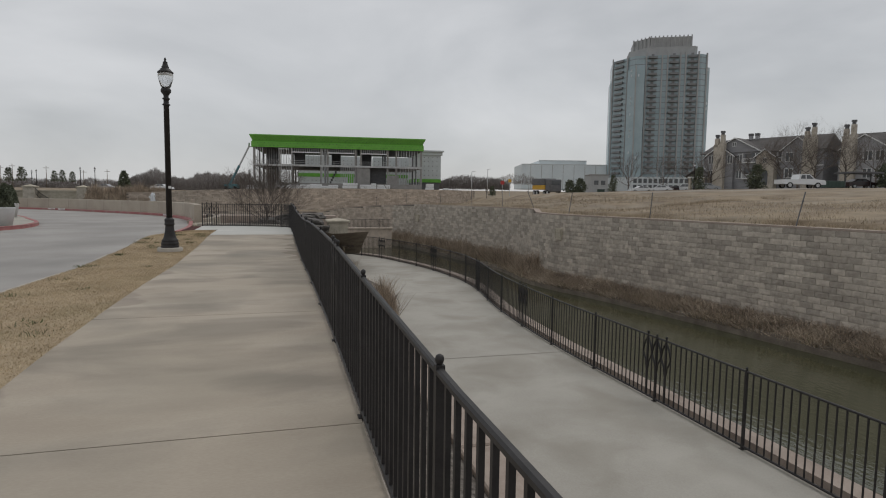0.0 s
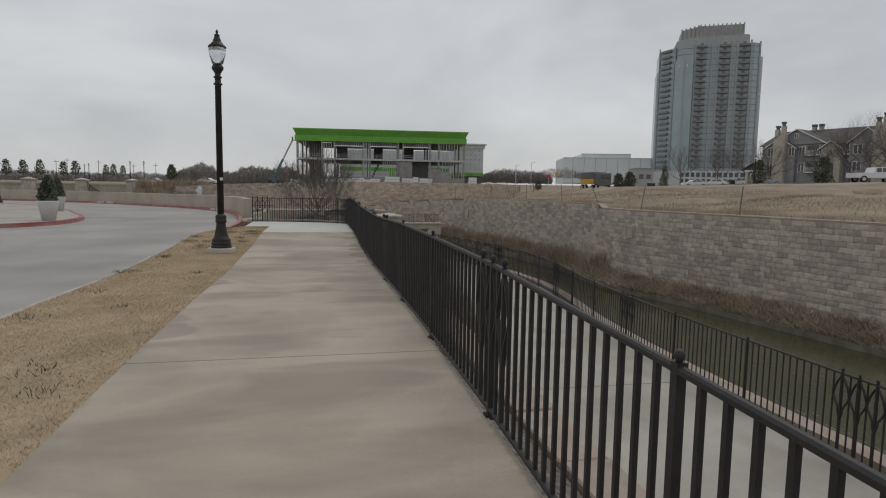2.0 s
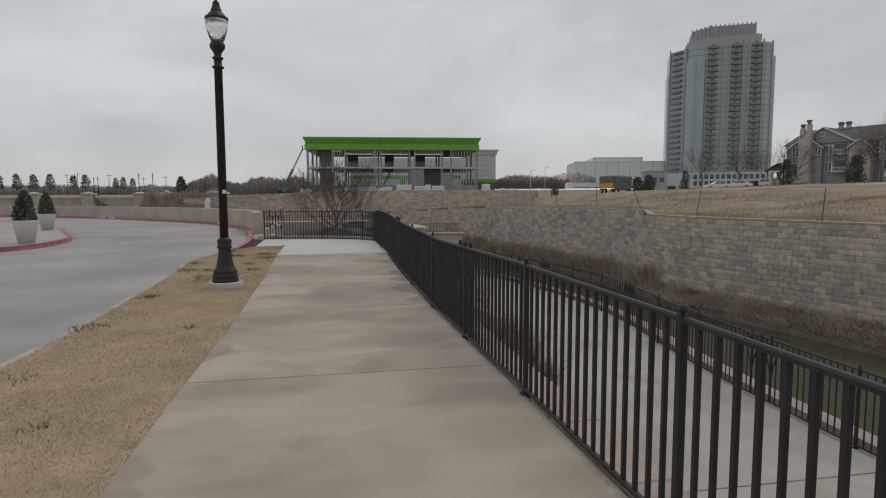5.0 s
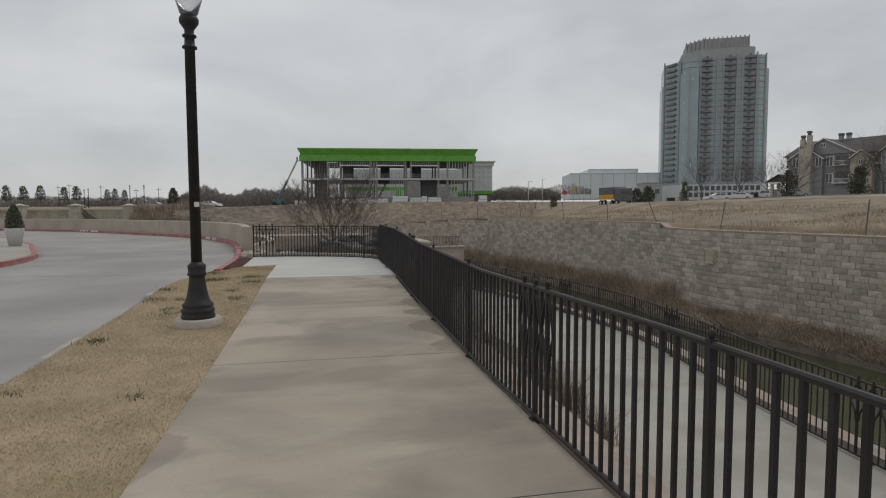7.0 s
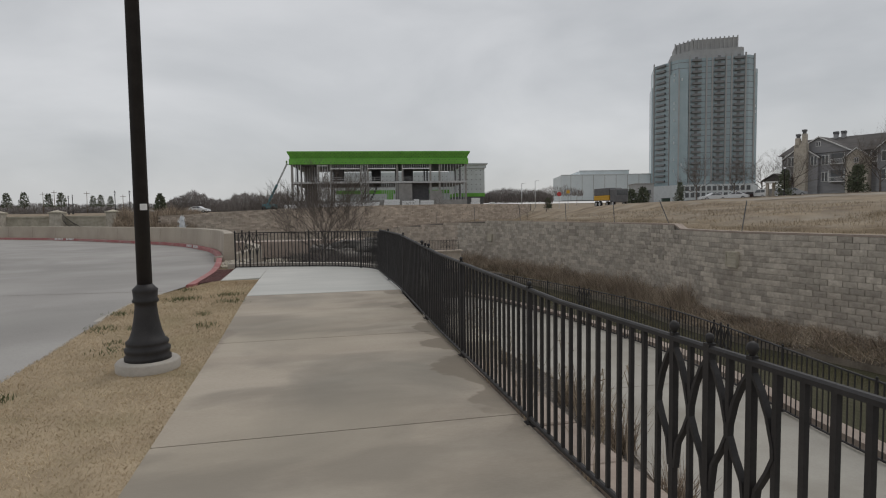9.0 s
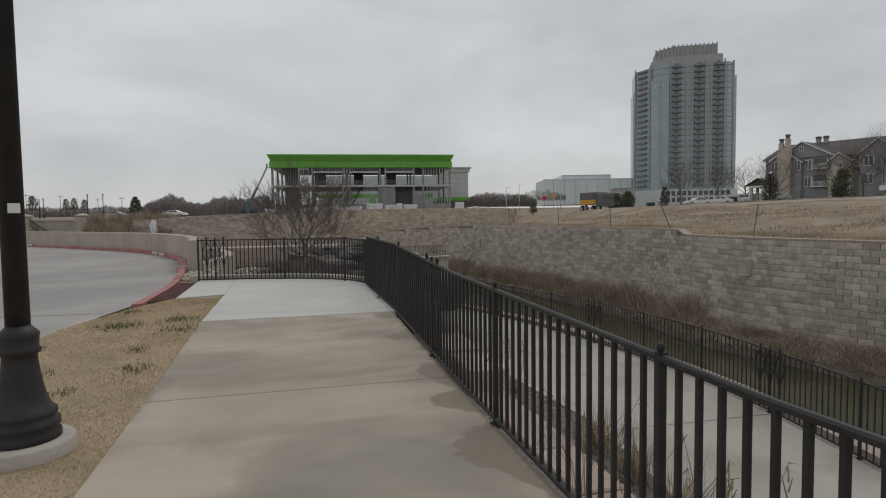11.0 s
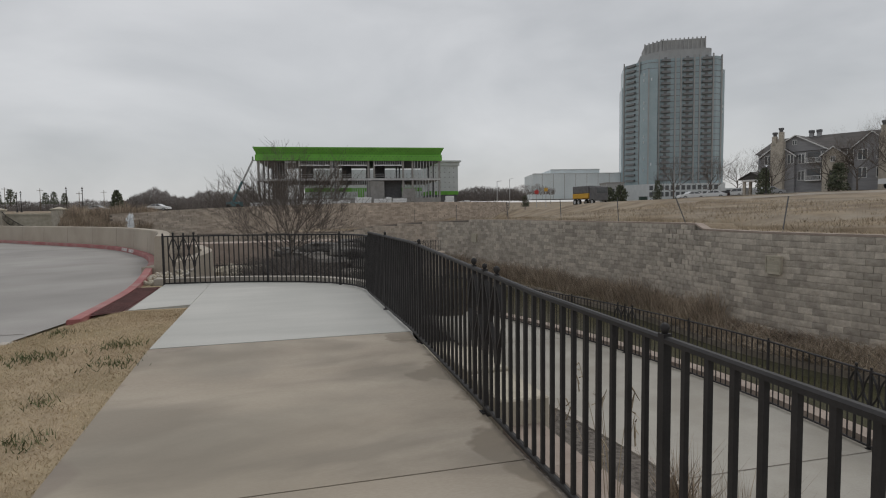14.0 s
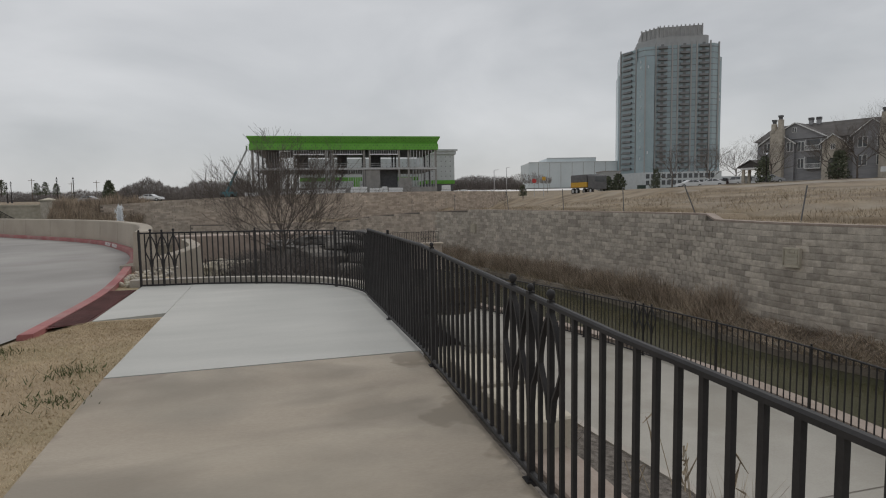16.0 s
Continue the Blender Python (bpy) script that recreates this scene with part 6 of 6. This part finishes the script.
# ---- silt fence stakes along the wall ----
random.seed(21)
for y, tilt, h in ((11.2, 12, 1.25), (16.6, 12, 1.25), (23.6, 4, 1.2), (29.7, 8, 1.2), (35.0, -22, 1.2), (39.6, -3, 1.2), (44.5, -3, 1.2), (50.5, -6, 1.2), (57, 0, 1.2), (62, 2, 1.1)):
    i = int(np.argmin(np.abs(WALL_XY[:, 1] - y)))
    tx, ty = WALL_XY[i + 1] - WALL_XY[i - 1]
    q = math.hypot(tx, ty)
    bm = bmesh.new(); box(bm, -0.018, 0.018, -0.012, 0.012, -0.15, h); box(bm, -0.03, 0.03, -0.02, 0.02, h - 0.35, h - 0.32)
    ob = part("fence_stake", bm, M["dark_steel"]); ob.matrix_basis = pose(WALL_XY[i][0] + ty / q * 1.25, WALL_XY[i][1] - tx / q * 1.25, wall_top(y) - 0.02, 0, tilt, FAR_TURN)
    tagged(ob, "leaning steel fence stake in dry grass" if abs(tilt) > 5 else "upright steel fence stake in dry grass", "stake", "silt fence stakes")

# ---- dirt track across the field ----
bm = bmesh.new()
tl = [place(58 + 0.06 * lat, lat) for lat in range(2, 110, 3)]
tr = [place(63.5 + 0.10 * lat, lat) for lat in range(2, 110, 3)]
tm = [((a[0] + b[0]) / 2, (a[1] + b[1]) / 2) for a, b in zip(tl, tr)]
strip(bm, [(p[0], p[1], hill(p[0], p[1]) + 0.03) for p in tm], [(p[0], p[1], hill(p[0], p[1]) + 0.03) for p in tl])
strip(bm, [(p[0], p[1], hill(p[0], p[1]) + 0.03) for p in tr], [(p[0], p[1], hill(p[0], p[1]) + 0.03) for p in tm])
M["dirt"] = mat("pale_dirt_track", (0.25, 0.212, 0.17), (0.35, 0.31, 0.26), 0.95, 0.5, 6, 0.3, stain=(0.25, 0.19, 0.12), stain_scale=0.4, stain_amt=0.6)
tagged(part("dirt_road", bm, M["dirt"]), "pale dirt track across the dry field", "road", kind="structure")

# ---- brown planted verge below the car park ----
bm = bmesh.new()
for d0 in range(72, 120, 6):
    a = [place(d0, lat) for lat in range(24, 100, 4)]
    b = [place(d0 + 6, lat) for lat in range(24, 100, 4)]
    strip(bm, [(p[0], p[1], hill(p[0], p[1]) + 0.045) for p in b], [(p[0], p[1], hill(p[0], p[1]) + 0.045) for p in a])
M["verge"] = mat("brown_winter_verge", (0.115, 0.09, 0.062), (0.235, 0.185, 0.128), 0.95, 0.3, 5, 0.3, stain=(0.30, 0.265, 0.215), stain_scale=0.15, stain_amt=0.45)
tagged(part("verge", bm, M["verge"]), "brown winter verge below the car park", "verge", kind="structure")

# ---- field grass ----
spots = []
rng = np.random.default_rng(31)
for x, y, u in along(WALL, 4, 76, 46000, 0.95, 16.0):
    if noise.noise((x * 0.25, y * 0.25, 7)) > -0.25 or u < 2.5:
        z = wall_top(y) - 0.05 if u < 2.3 else max(hill(x, y), wall_top(y) - 0.25) - 0.04
        spots.append((x, y, z, 0.7 + 0.8 * abs(noise.noise((x * 0.4, y * 0.4, 3)))))
blades("field_grass", M["dry_grass"], spots, "tall dry straw grass behind the wall", "grass", lean=1.2, wide=0.012, tall=(0.07, 0.28))

# ---- lawn strip blades and weeds ----
rng = np.random.default_rng(41)
n = 170000
yy = rng.uniform(2.5, 22.1, n)
lim = np.where(yy < 19, -2.47, -2.47 + 0.9 * (np.clip(yy - 19, 0, None) / 3.2) ** 1.5)
xx = lim + (X_L - lim) * rng.uniform(-0.015, 1.012, n)
spots = [(x, y, gz(y) - 0.016, 0.95 + 0.25 * noise.noise((x * 2.2, y * 2.2, 1))) for x, y in zip(xx, yy)]
blades("lawn_blades", M["turf"], spots, "short dormant straw-coloured lawn grass", "grass", lean=2.4, wide=0.0022, tall=(0.010, 0.026))
spots = []
rngq = random.Random(6)
for cx, cy, r, k in ((-1.75, 19.6, 0.17, 340), (-1.9, 17.6, 0.08, 90), (-1.1, 19.9, 0.14, 200), (-1.0, 19.2, 0.16, 190), (-1.25, 18.3, 0.09, 80), (-1.1, 17.6, 0.12, 120), (-1.8, 16.6, 0.14, 130), (-2.25, 15.0, 0.1, 120), (-2.3, 17.7, 0.14, 150), (-2.4, 13.1, 0.12, 130), (-2.35, 18.6, 0.12, 130), (-2.2, 11.0, 0.12, 110), (-1.5, 9.8, 0.08, 60), (-1.4, 7.4, 0.14, 130), (-1.15, 6.9, 0.14, 120), (-1.25, 12.9, 0.07, 50), (-2.3, 9.3, 0.12, 120), (-1.9, 7.8, 0.06, 50), (-1.5, 17.0, 0.07, 60), (-1.95, 16.9, 0.06, 50), (-1.9, 20.8, 0.12, 120)):
    for _ in range(int(k * (0.75 if cy > 12 else 0.3))):
        x, y = rngq.gauss(cx, r * 0.8), rngq.gauss(cy, r * 0.8)
        spots.append((x, y, gz(y) - 0.015, 1.0))
blades("lawn_weeds", M["weed"], spots, "scattered green weeds in the dormant lawn", "weeds", lean=1.3, wide=0.005, tall=(0.025, 0.06))

# ---- tactile paving, road joints and kerb lettering ----
tp = thing("tactile_paving", (-1.85, 23.4, 0.13), "dark red tactile paving with raised bars at the kerb ramp", "paving", kind="structure")
bm = bmesh.new()
vs = [bm.verts.new((x + 1.85, y - 23.4, 0.0)) for x, y in ((-2.1, 21.85), (-1.56, 22.15), (-1.60, 24.8), (-2.08, 24.75))]
bm.faces.new(vs)
part("base", bm, M["tactile"], tp)
bm = bmesh.new(); box(bm, -0.24, 0.24, -0.012, 0.012, 0, 0.012)
bar_me = bpy.data.meshes.new("raised_bar"); bm.to_mesh(bar_me); bm.free(); bar_me.materials.append(M["tactile"])
for k in range(44):
    ob = new("raised_bar", bar_me); ob.parent = tp; ob.location = (0.015, -1.35 + 0.062 * k, 0)
for y0, y1 in ((15.9, 15.4), (21.0, 22.6)):
    bm = bmesh.new(); n = 8
    pl = [(-2.5 - 1.6 * k, y0 + (y1 - y0) * k / n) for k in range(n + 1)] if y0 < 20 else [(kerb_x(y0) - 0.2 - 2.2 * k, y0 + (y1 - y0) * k / n) for k in range(n + 1)]
    strip(bm, [(x, y, gz(y) - 0.036) for x, y in pl], [(x, y + 0.02, gz(y) - 0.036) for x, y in pl])
    tagged(part("road_joint", bm, M["mortar"]), "dark sealed joint across the road", "road joint", kind="structure")
bm = bmesh.new()
ys = list(np.linspace(-20, 20.6, 40))
strip(bm, [(-2.60 if y < 19 else -2.60 + 0.25 * (y - 19) / 1.6, y, gz(y) - 0.034) for y in ys], [(-2.45 if y < 19 else -2.45 + 0.25 * (y - 19) / 1.6, y, gz(y) - 0.034) for y in ys])
tagged(part("gutter", bm, M["kerb"]), "pale concrete gutter edge beside the lawn", "gutter", kind="structure")
for at, k in ((34.3, 2), (47.3, 2)):
    i = int(np.argmin(np.abs(np.array([p[1] for p in KERB]) - at)))
    for w in range(k):
        p, q = KERB[i + 2 * w], KERB[i + 2 * w + 1]
        bm = bmesh.new()
        d = np.array(q[:2]) - np.array(p[:2]); L = np.linalg.norm(d); d /= L; nrm = np.array((-d[1], d[0]))
        for j in range(6):
            a = np.array(p[:2]) + d * (0.10 + 0.15 * j) + nrm * 0.012; b = a + d * 0.09
            v = [bm.verts.new((*a, gz(a[1]) + 0.0)), bm.verts.new((*b, gz(b[1]) + 0.0)), bm.verts.new((*(b - nrm * 0.022), gz(b[1]) + 0.10)), bm.verts.new((*(a - nrm * 0.022), gz(a[1]) + 0.10))]
            bm.faces.new(v)
        ob = part("kerb_lettering", bm, M["white_trim"]); tagged(ob, "worn white stencilled lettering on red kerb", "lettering", "kerb lettering")
# barrier wall joints
bm = bmesh.new()
for i in range(2, len(BARRIER) - 1, 4):
    p, q = BARRIER[i], BARRIER[i + 1]
    d = np.array(q[:2]) - np.array(p[:2]); d /= np.linalg.norm(d); nrm = np.array((d[1], -d[0]))
    a = np.array(p[:2])
    v = [bm.verts.new((*(a + nrm * 0.196), p[2] + 0.16)), bm.verts.new((*(a + nrm * 0.196 + d * 0.02), p[2] + 0.16)), bm.verts.new((*(a + nrm * 0.236 + d * 0.02), p[2] + 0.78)), bm.verts.new((*(a + nrm * 0.236), p[2] + 0.78))]
    bm.faces.new(v)
tagged(part("barrier_joints", bm, M["mortar"]), "dark upright joints in the barrier wall", "wall joint", kind="structure")

# ---- beyond the walk's end: kerb, slope, rocks, tree ----
bm = bmesh.new()
END = [(p[0], p[1], 0.15) for p in smooth_line([(1.95, 22.6), (1.75, 23.6), (1.2, 24.45), (0.3, 24.95), (-0.7, 25.22), (-1.8, 25.3)], 0.3)]
ribbon(bm, END, [(-0.02, -0.8), (-0.02, 0.07), (0.16, 0.07), (0.16, -0.8)])
tagged(part("end_kerb", bm, M["kerb"]), "pale concrete kerb behind the end fence", "kerb", kind="structure")
bm = bmesh.new()
gx, gy = np.arange(-8, 5.1, 0.5), np.arange(25.2, 47.1, 0.5)
gv = [[bm.verts.new((x, y, min(0.02 if x < -2.2 else 0.0, -0.15 - 0.075 * (y - 25.2)) + 0.14 * noise.noise((x * 0.7, y * 0.7, 3)) - (0.9 if x > 3 else 0.9 * max(0, (x - 1.5)) / 1.5) * min(1, (y - 25.2) / 3))) for x in gx] for y in gy]
for j in range(len(gy) - 1):
    for i in range(len(gx) - 1):
        if gx[i] > kerb_x(gy[j]) - 0.4:
            f = bm.faces.new((gv[j][i], gv[j][i + 1], gv[j + 1][i + 1], gv[j + 1][i])); f.smooth = True
tagged(part("rocky_slope", bm, M["mud"]), "dark mulched slope with rocks and dead stems", "ground", kind="structure")


def rock(at, sx, sy, sz, seed, material, label, name="boulder"):
    bm = bmesh.new()
    bmesh.ops.create_icosphere(bm, subdivisions=3, radius=1)
    for v in bm.verts:
        k = 1 + 0.38 * noise.noise(v.co * 1.3 + Vector((seed, 0, 0))) + 0.16 * noise.noise(v.co * 3.7 + Vector((0, seed, 0)))
        v.co = Vector((v.co.x * sx * k, v.co.y * sy * k, max(-0.6, min(0.55 + 0.2 * noise.noise(v.co * 2), v.co.z * 1.2)) * sz * 0.7 * k))
    ob = part(name, bm, material); ob.matrix_basis = pose(*at, 0, 0, seed * 37)
    return tagged(ob, label, "boulder", "boulders at the walk's end")


def slope_z(x, y):
    return -0.15 - 0.075 * (y - 25.2) - (0.9 if x > 3 else 0.9 * max(0, (x - 1.5)) / 1.5) * min(1, (y - 25.2) / 3)


for i, (x, y, sx, sy, sz) in enumerate(((-1.3, 34.4, 0.85, 0.6, 0.75), (-0.6, 35.2, 0.8, 0.6, 0.8), (2.2, 40.0, 1.2, 0.7, 0.4), (1.5, 41.0, 1.4, 0.7, 0.35), (3.1, 41.5, 0.9, 0.6, 0.35), (3.2, 43.5, 1.6, 0.8, 0.5), (-0.3, 39.0, 0.9, 0.6, 0.3), (2.6, 31.5, 0.8, 0.5, 0.3), (-2.0, 36.5, 0.8, 0.6, 0.35))):
    rock((x, y, slope_z(x, y) + 0.1), sx, sy, sz, i + 1, M["coping"] if i % 3 and i > 1 else M["limestone"], "pale flat limestone boulder on the dark slope")
rng = np.random.default_rng(51)
for k in range(140):
    y = rng.uniform(25.35, 28.0)
    x = rng.uniform(kerb_x(y) + 0.2, -1.45)
    bm = bmesh.new(); bmesh.ops.create_icosphere(bm, subdivisions=1, radius=0.02 + 0.035 * rng.random())
    for v in bm.verts:
        v.co *= 1 + 0.4 * noise.noise(v.co * 9 + Vector((k, 0, 0)))
    ob = part("gravel_stone", bm, M["limestone"] if k % 3 else M["kerb"]); ob.location = (x, y, 0.13); tagged(ob, "pale broken stone beside the barrier wall", "stone", "loose stones by the barrier")
spots = [(x, y, slope_z(x, y) - 0.05, 1.0) for x, y in zip(rng.uniform(-0.9, 4.6, 22000), rng.uniform(27, 46, 22000)) if noise.noise((x * 0.5, y * 0.5, 8)) > -0.15 and not (x < 0.6 and 31 < y < 35)]
M["dark_stem"] = mat("dark_dead_stems", (0.07, 0.06, 0.055), (0.17, 0.15, 0.135), 0.95, 2, 12, 0.0, island=0.4)
blades("dead_stems", M["dark_stem"], spots, "tangle of dark dead plant stems on the slope", "brush", lean=1.7, wide=0.011, tall=(0.25, 0.95))
bare_tree((0.75, 32.0, slope_z(0.75, 32) - 0.05), 14, 4.3, "bare multi-stemmed tree beyond the end fence", 6, 0.045, 0.09, 0.72, (3, 3), "", 18)
spots = [(x, y, slope_z(x, y) - 0.05, 0.6 + 0.8 * abs(noise.noise((x * 0.9, y * 0.9, 4)))) for x, y in zip(rng.uniform(-0.5, 3.4, 15000), rng.uniform(29.5, 38, 15000))]
blades("dead_thicket", M["dark_stem"], spots, "dense dark thicket of dead stems round the tree", "brush", lean=1.5, wide=0.009, tall=(0.3, 0.85))
# dark stacked ledges of the dry cascade
M["wet_rock"] = mat("dark_ledge_rock", (0.06, 0.055, 0.05), (0.13, 0.12, 0.11), 0.8, 2, 18, 0.6, stain=(0.32, 0.29, 0.25), stain_scale=0.8, stain_amt=0.5)
for i, (x, y, z, sx, sy, sz) in enumerate(((2.7, 33.6, -0.75, 0.9, 0.6, 0.5), (2.2, 34.6, -0.40, 1.1, 0.7, 0.45), (3.0, 35.4, -0.15, 0.9, 0.7, 0.45), (1.6, 36.0, -0.25, 1.0, 0.7, 0.4), (2.5, 37.0, 0.02, 1.2, 0.8, 0.4), (3.4, 37.8, 0.1, 0.9, 0.7, 0.4), (0.9, 37.8, -0.2, 0.9, 0.7, 0.4), (3.5, 34.2, -0.5, 0.7, 0.6, 0.5))):
    rock((x, y, z), sx, sy, sz, i + 21, M["wet_rock"], "dark flat ledge rock of the dry cascade", "ledge_rock")
bm = bmesh.new(); box(bm, -4.2, 5.6, 45.0, 46.6, -3.6, -0.12, 0.03)
tagged(part("pond_wall", bm, M["coping"]), "low tan block wall beyond the thicket", "wall", kind="structure")
# retaining ledge, gate fence and stone pier on the lower level
bm = bmesh.new()
ribbon(bm, smooth_line([(-2.3, 27.6), (-1.9, 30), (-1.7, 33), (-2.4, 36.5)], 0.5), [(-0.25, -2.0), (-0.18, 0.25), (0.12, 0.25), (0.2, -2.0)])
tagged(part("slope_wall", bm, M["barrier"]), "curving tan concrete wing wall", "wall", kind="structure")
GATE = smooth_line([(-1.9, 33.2), (-1.2, 33.3), (-0.55, 33.35)], 0.0866)
fence_panel("iron_fence", GATE, lambda y: -1.05, {0, len(GATE) - 1}, {3}, "short black iron fence beside boulders", 0.82, pick=0.008, gap=0.0866)
pier = thing("stone_pier", (4.75, 36.0, Z_LOW - 0.3), "square limestone pier with a pale pyramid cap by the promenade", "pier")
bm = bmesh.new(); box(bm, -0.58, 0.58, -0.58, 0.58, 0, 1.95, 0.02); part("shaft", bm, M["limestone"], pier)
bm = bmesh.new(); box(bm, -0.68, 0.68, -0.68, 0.68, 1.95, 2.08, 0.02)
a = [bm.verts.new((sx * 0.66, sy * 0.66, 2.08)) for sx, sy in ((-1, -1), (1, -1), (1, 1), (-1, 1))]; t = bm.verts.new((0, 0, 2.22))
for k in range(4):
    bm.faces.new((a[k], a[(k + 1) % 4], t))
part("cap", bm, M["limestone"], pier)
bm = bmesh.new(); box(bm, 7.0, 11.3, 52.7, 53.2, -3.6, -1.55); box(bm, 6.9, 11.4, 52.6, 53.3, -1.55, -1.45)
tagged(part("overlook_wall", bm, M["block_warm"]), "tan stone wall of a waterside overlook", "wall", kind="structure")
OV = [(7.05 + 0.1177 * k, 52.95) for k in range(36)]
fence_panel("iron_fence", OV, lambda y: -1.45, {0, 16, 32}, {27}, "black iron fence on the overlook wall", 0.75)
# label on the lamp column
bm = bmesh.new()
for k in range(6):
    a0, a1 = math.radians(-85 + 9 * k), math.radians(-85 + 9 * (k + 1))
    v = [bm.verts.new((0.0715 * math.cos(a), 0.0715 * math.sin(a), z)) for a, z in ((a0, 1.50), (a1, 1.50), (a1, 1.56), (a0, 1.56))]
    bm.faces.new(v)
ob = part("asset_label", bm, M["white_trim"]); ob.location = (-1.30, 15.765, gz(15.765)); tagged(ob, "small white asset label on the lamp column", "label")

# ---- split-face blocks of the retaining wall ----
COURSE, BLOCK = 0.203, 0.455
arc = [0.0]
for a, b in zip(WALL, WALL[1:]):
    arc.append(arc[-1] + math.hypot(b[0] - a[0], b[1] - a[1]))
arc = np.array(arc)


def wall_at(s, z):
    x, y = np.interp(s, arc, WALL_XY[:, 0]), np.interp(s, arc, WALL_XY[:, 1])
    x2, y2 = np.interp(s + 0.3, arc, WALL_XY[:, 0]), np.interp(s + 0.3, arc, WALL_XY[:, 1])
    q = math.hypot(x2 - x, y2 - y)
    tx, ty = (x2 - x) / q, (y2 - y) / q
    off = 0.56 + 0.066 * (z - 0.6)
    return x + ty * off, y - tx * off, tx, ty


def block_verts(rg):
    """A block about its left foot: x along the wall, y into it, its face broken and uneven."""
    L, H = BLOCK - 0.005, COURSE - 0.005
    j = lambda: rg.uniform(-0.006, 0.003)
    v = [(0.004, j(), 0.004), (L, j(), 0.004), (L, j(), H), (0.004, j(), H), (0.004, 0.2, 0.004), (L, 0.2, 0.004), (L, 0.2, H), (0.004, 0.2, H), (L * rg.uniform(0.25, 0.75), -0.012 + j(), H * rg.uniform(0.3, 0.7))]
    f = [(0, 1, 8), (1, 2, 8), (2, 3, 8), (3, 0, 8), (3, 2, 6, 7), (0, 4, 5, 1), (0, 3, 7, 4), (1, 5, 6, 2)]
    return v, f


rg = random.Random(17)
shapes = []
for k in range(10):
    v, f = block_verts(rg)
    me = bpy.data.meshes.new("block"); me.from_pydata(v, [], f); me.materials.append(M["block"])
    shapes.append(me)
V, F = [], []
far_v, far_f = [], []
count = 0
n_course = 18
for c in range(-2, n_course):
    s = 4.0 + (BLOCK / 2 if c % 2 else 0) + rg.uniform(-0.02, 0.02)
    while s < arc[-1] - 0.6:
        x, y, tx, ty = wall_at(s, 0)
        top = wall_top(y) - 0.06
        z = 0.488 - (c + 1) * COURSE
        if (-3.05 if y < 60 else -3.4) < z < top - COURSE + 0.06:
            x, y, tx, ty = wall_at(s, z)
            turn = math.atan2(ty, tx)
            if 20.5 < y < 30.2 and count < 340 and c < 15:
                ob = new("block", shapes[rg.randrange(10)]); ob.parent = retaining
                ob.matrix_basis = Matrix.Translation((x, y, z)) @ Matrix.Rotation(turn, 4, "Z") @ Matrix.Diagonal((1, -1, 1, 1))
                count += 1
            else:
                v, f = block_verts(rg)
                vs, fs = (V, F) if y < 58 else (far_v, far_f)
                b = len(vs)
                vs.extend([(x + tx * p[0] + ty * p[1], y + ty * p[0] - tx * p[1], z + p[2]) for p in v])
                fs.extend([tuple(b + i for i in q[::-1]) for q in f])
        s += BLOCK
me = bpy.data.meshes.new("blocks"); me.from_pydata(V, [], F); me.materials.append(M["block"])
ob = new("blocks", me); ob.parent = retaining; tagged(ob, "staggered courses of split-face concrete blocks", kind="stuff")
me = bpy.data.meshes.new("far_blocks"); me.from_pydata(far_v, [], far_f); me.materials.append(M["block_warm"])
ob = new("far_blocks", me); ob.parent = retaining; tagged(ob, "staggered courses of tan blocks farther along", kind="stuff")
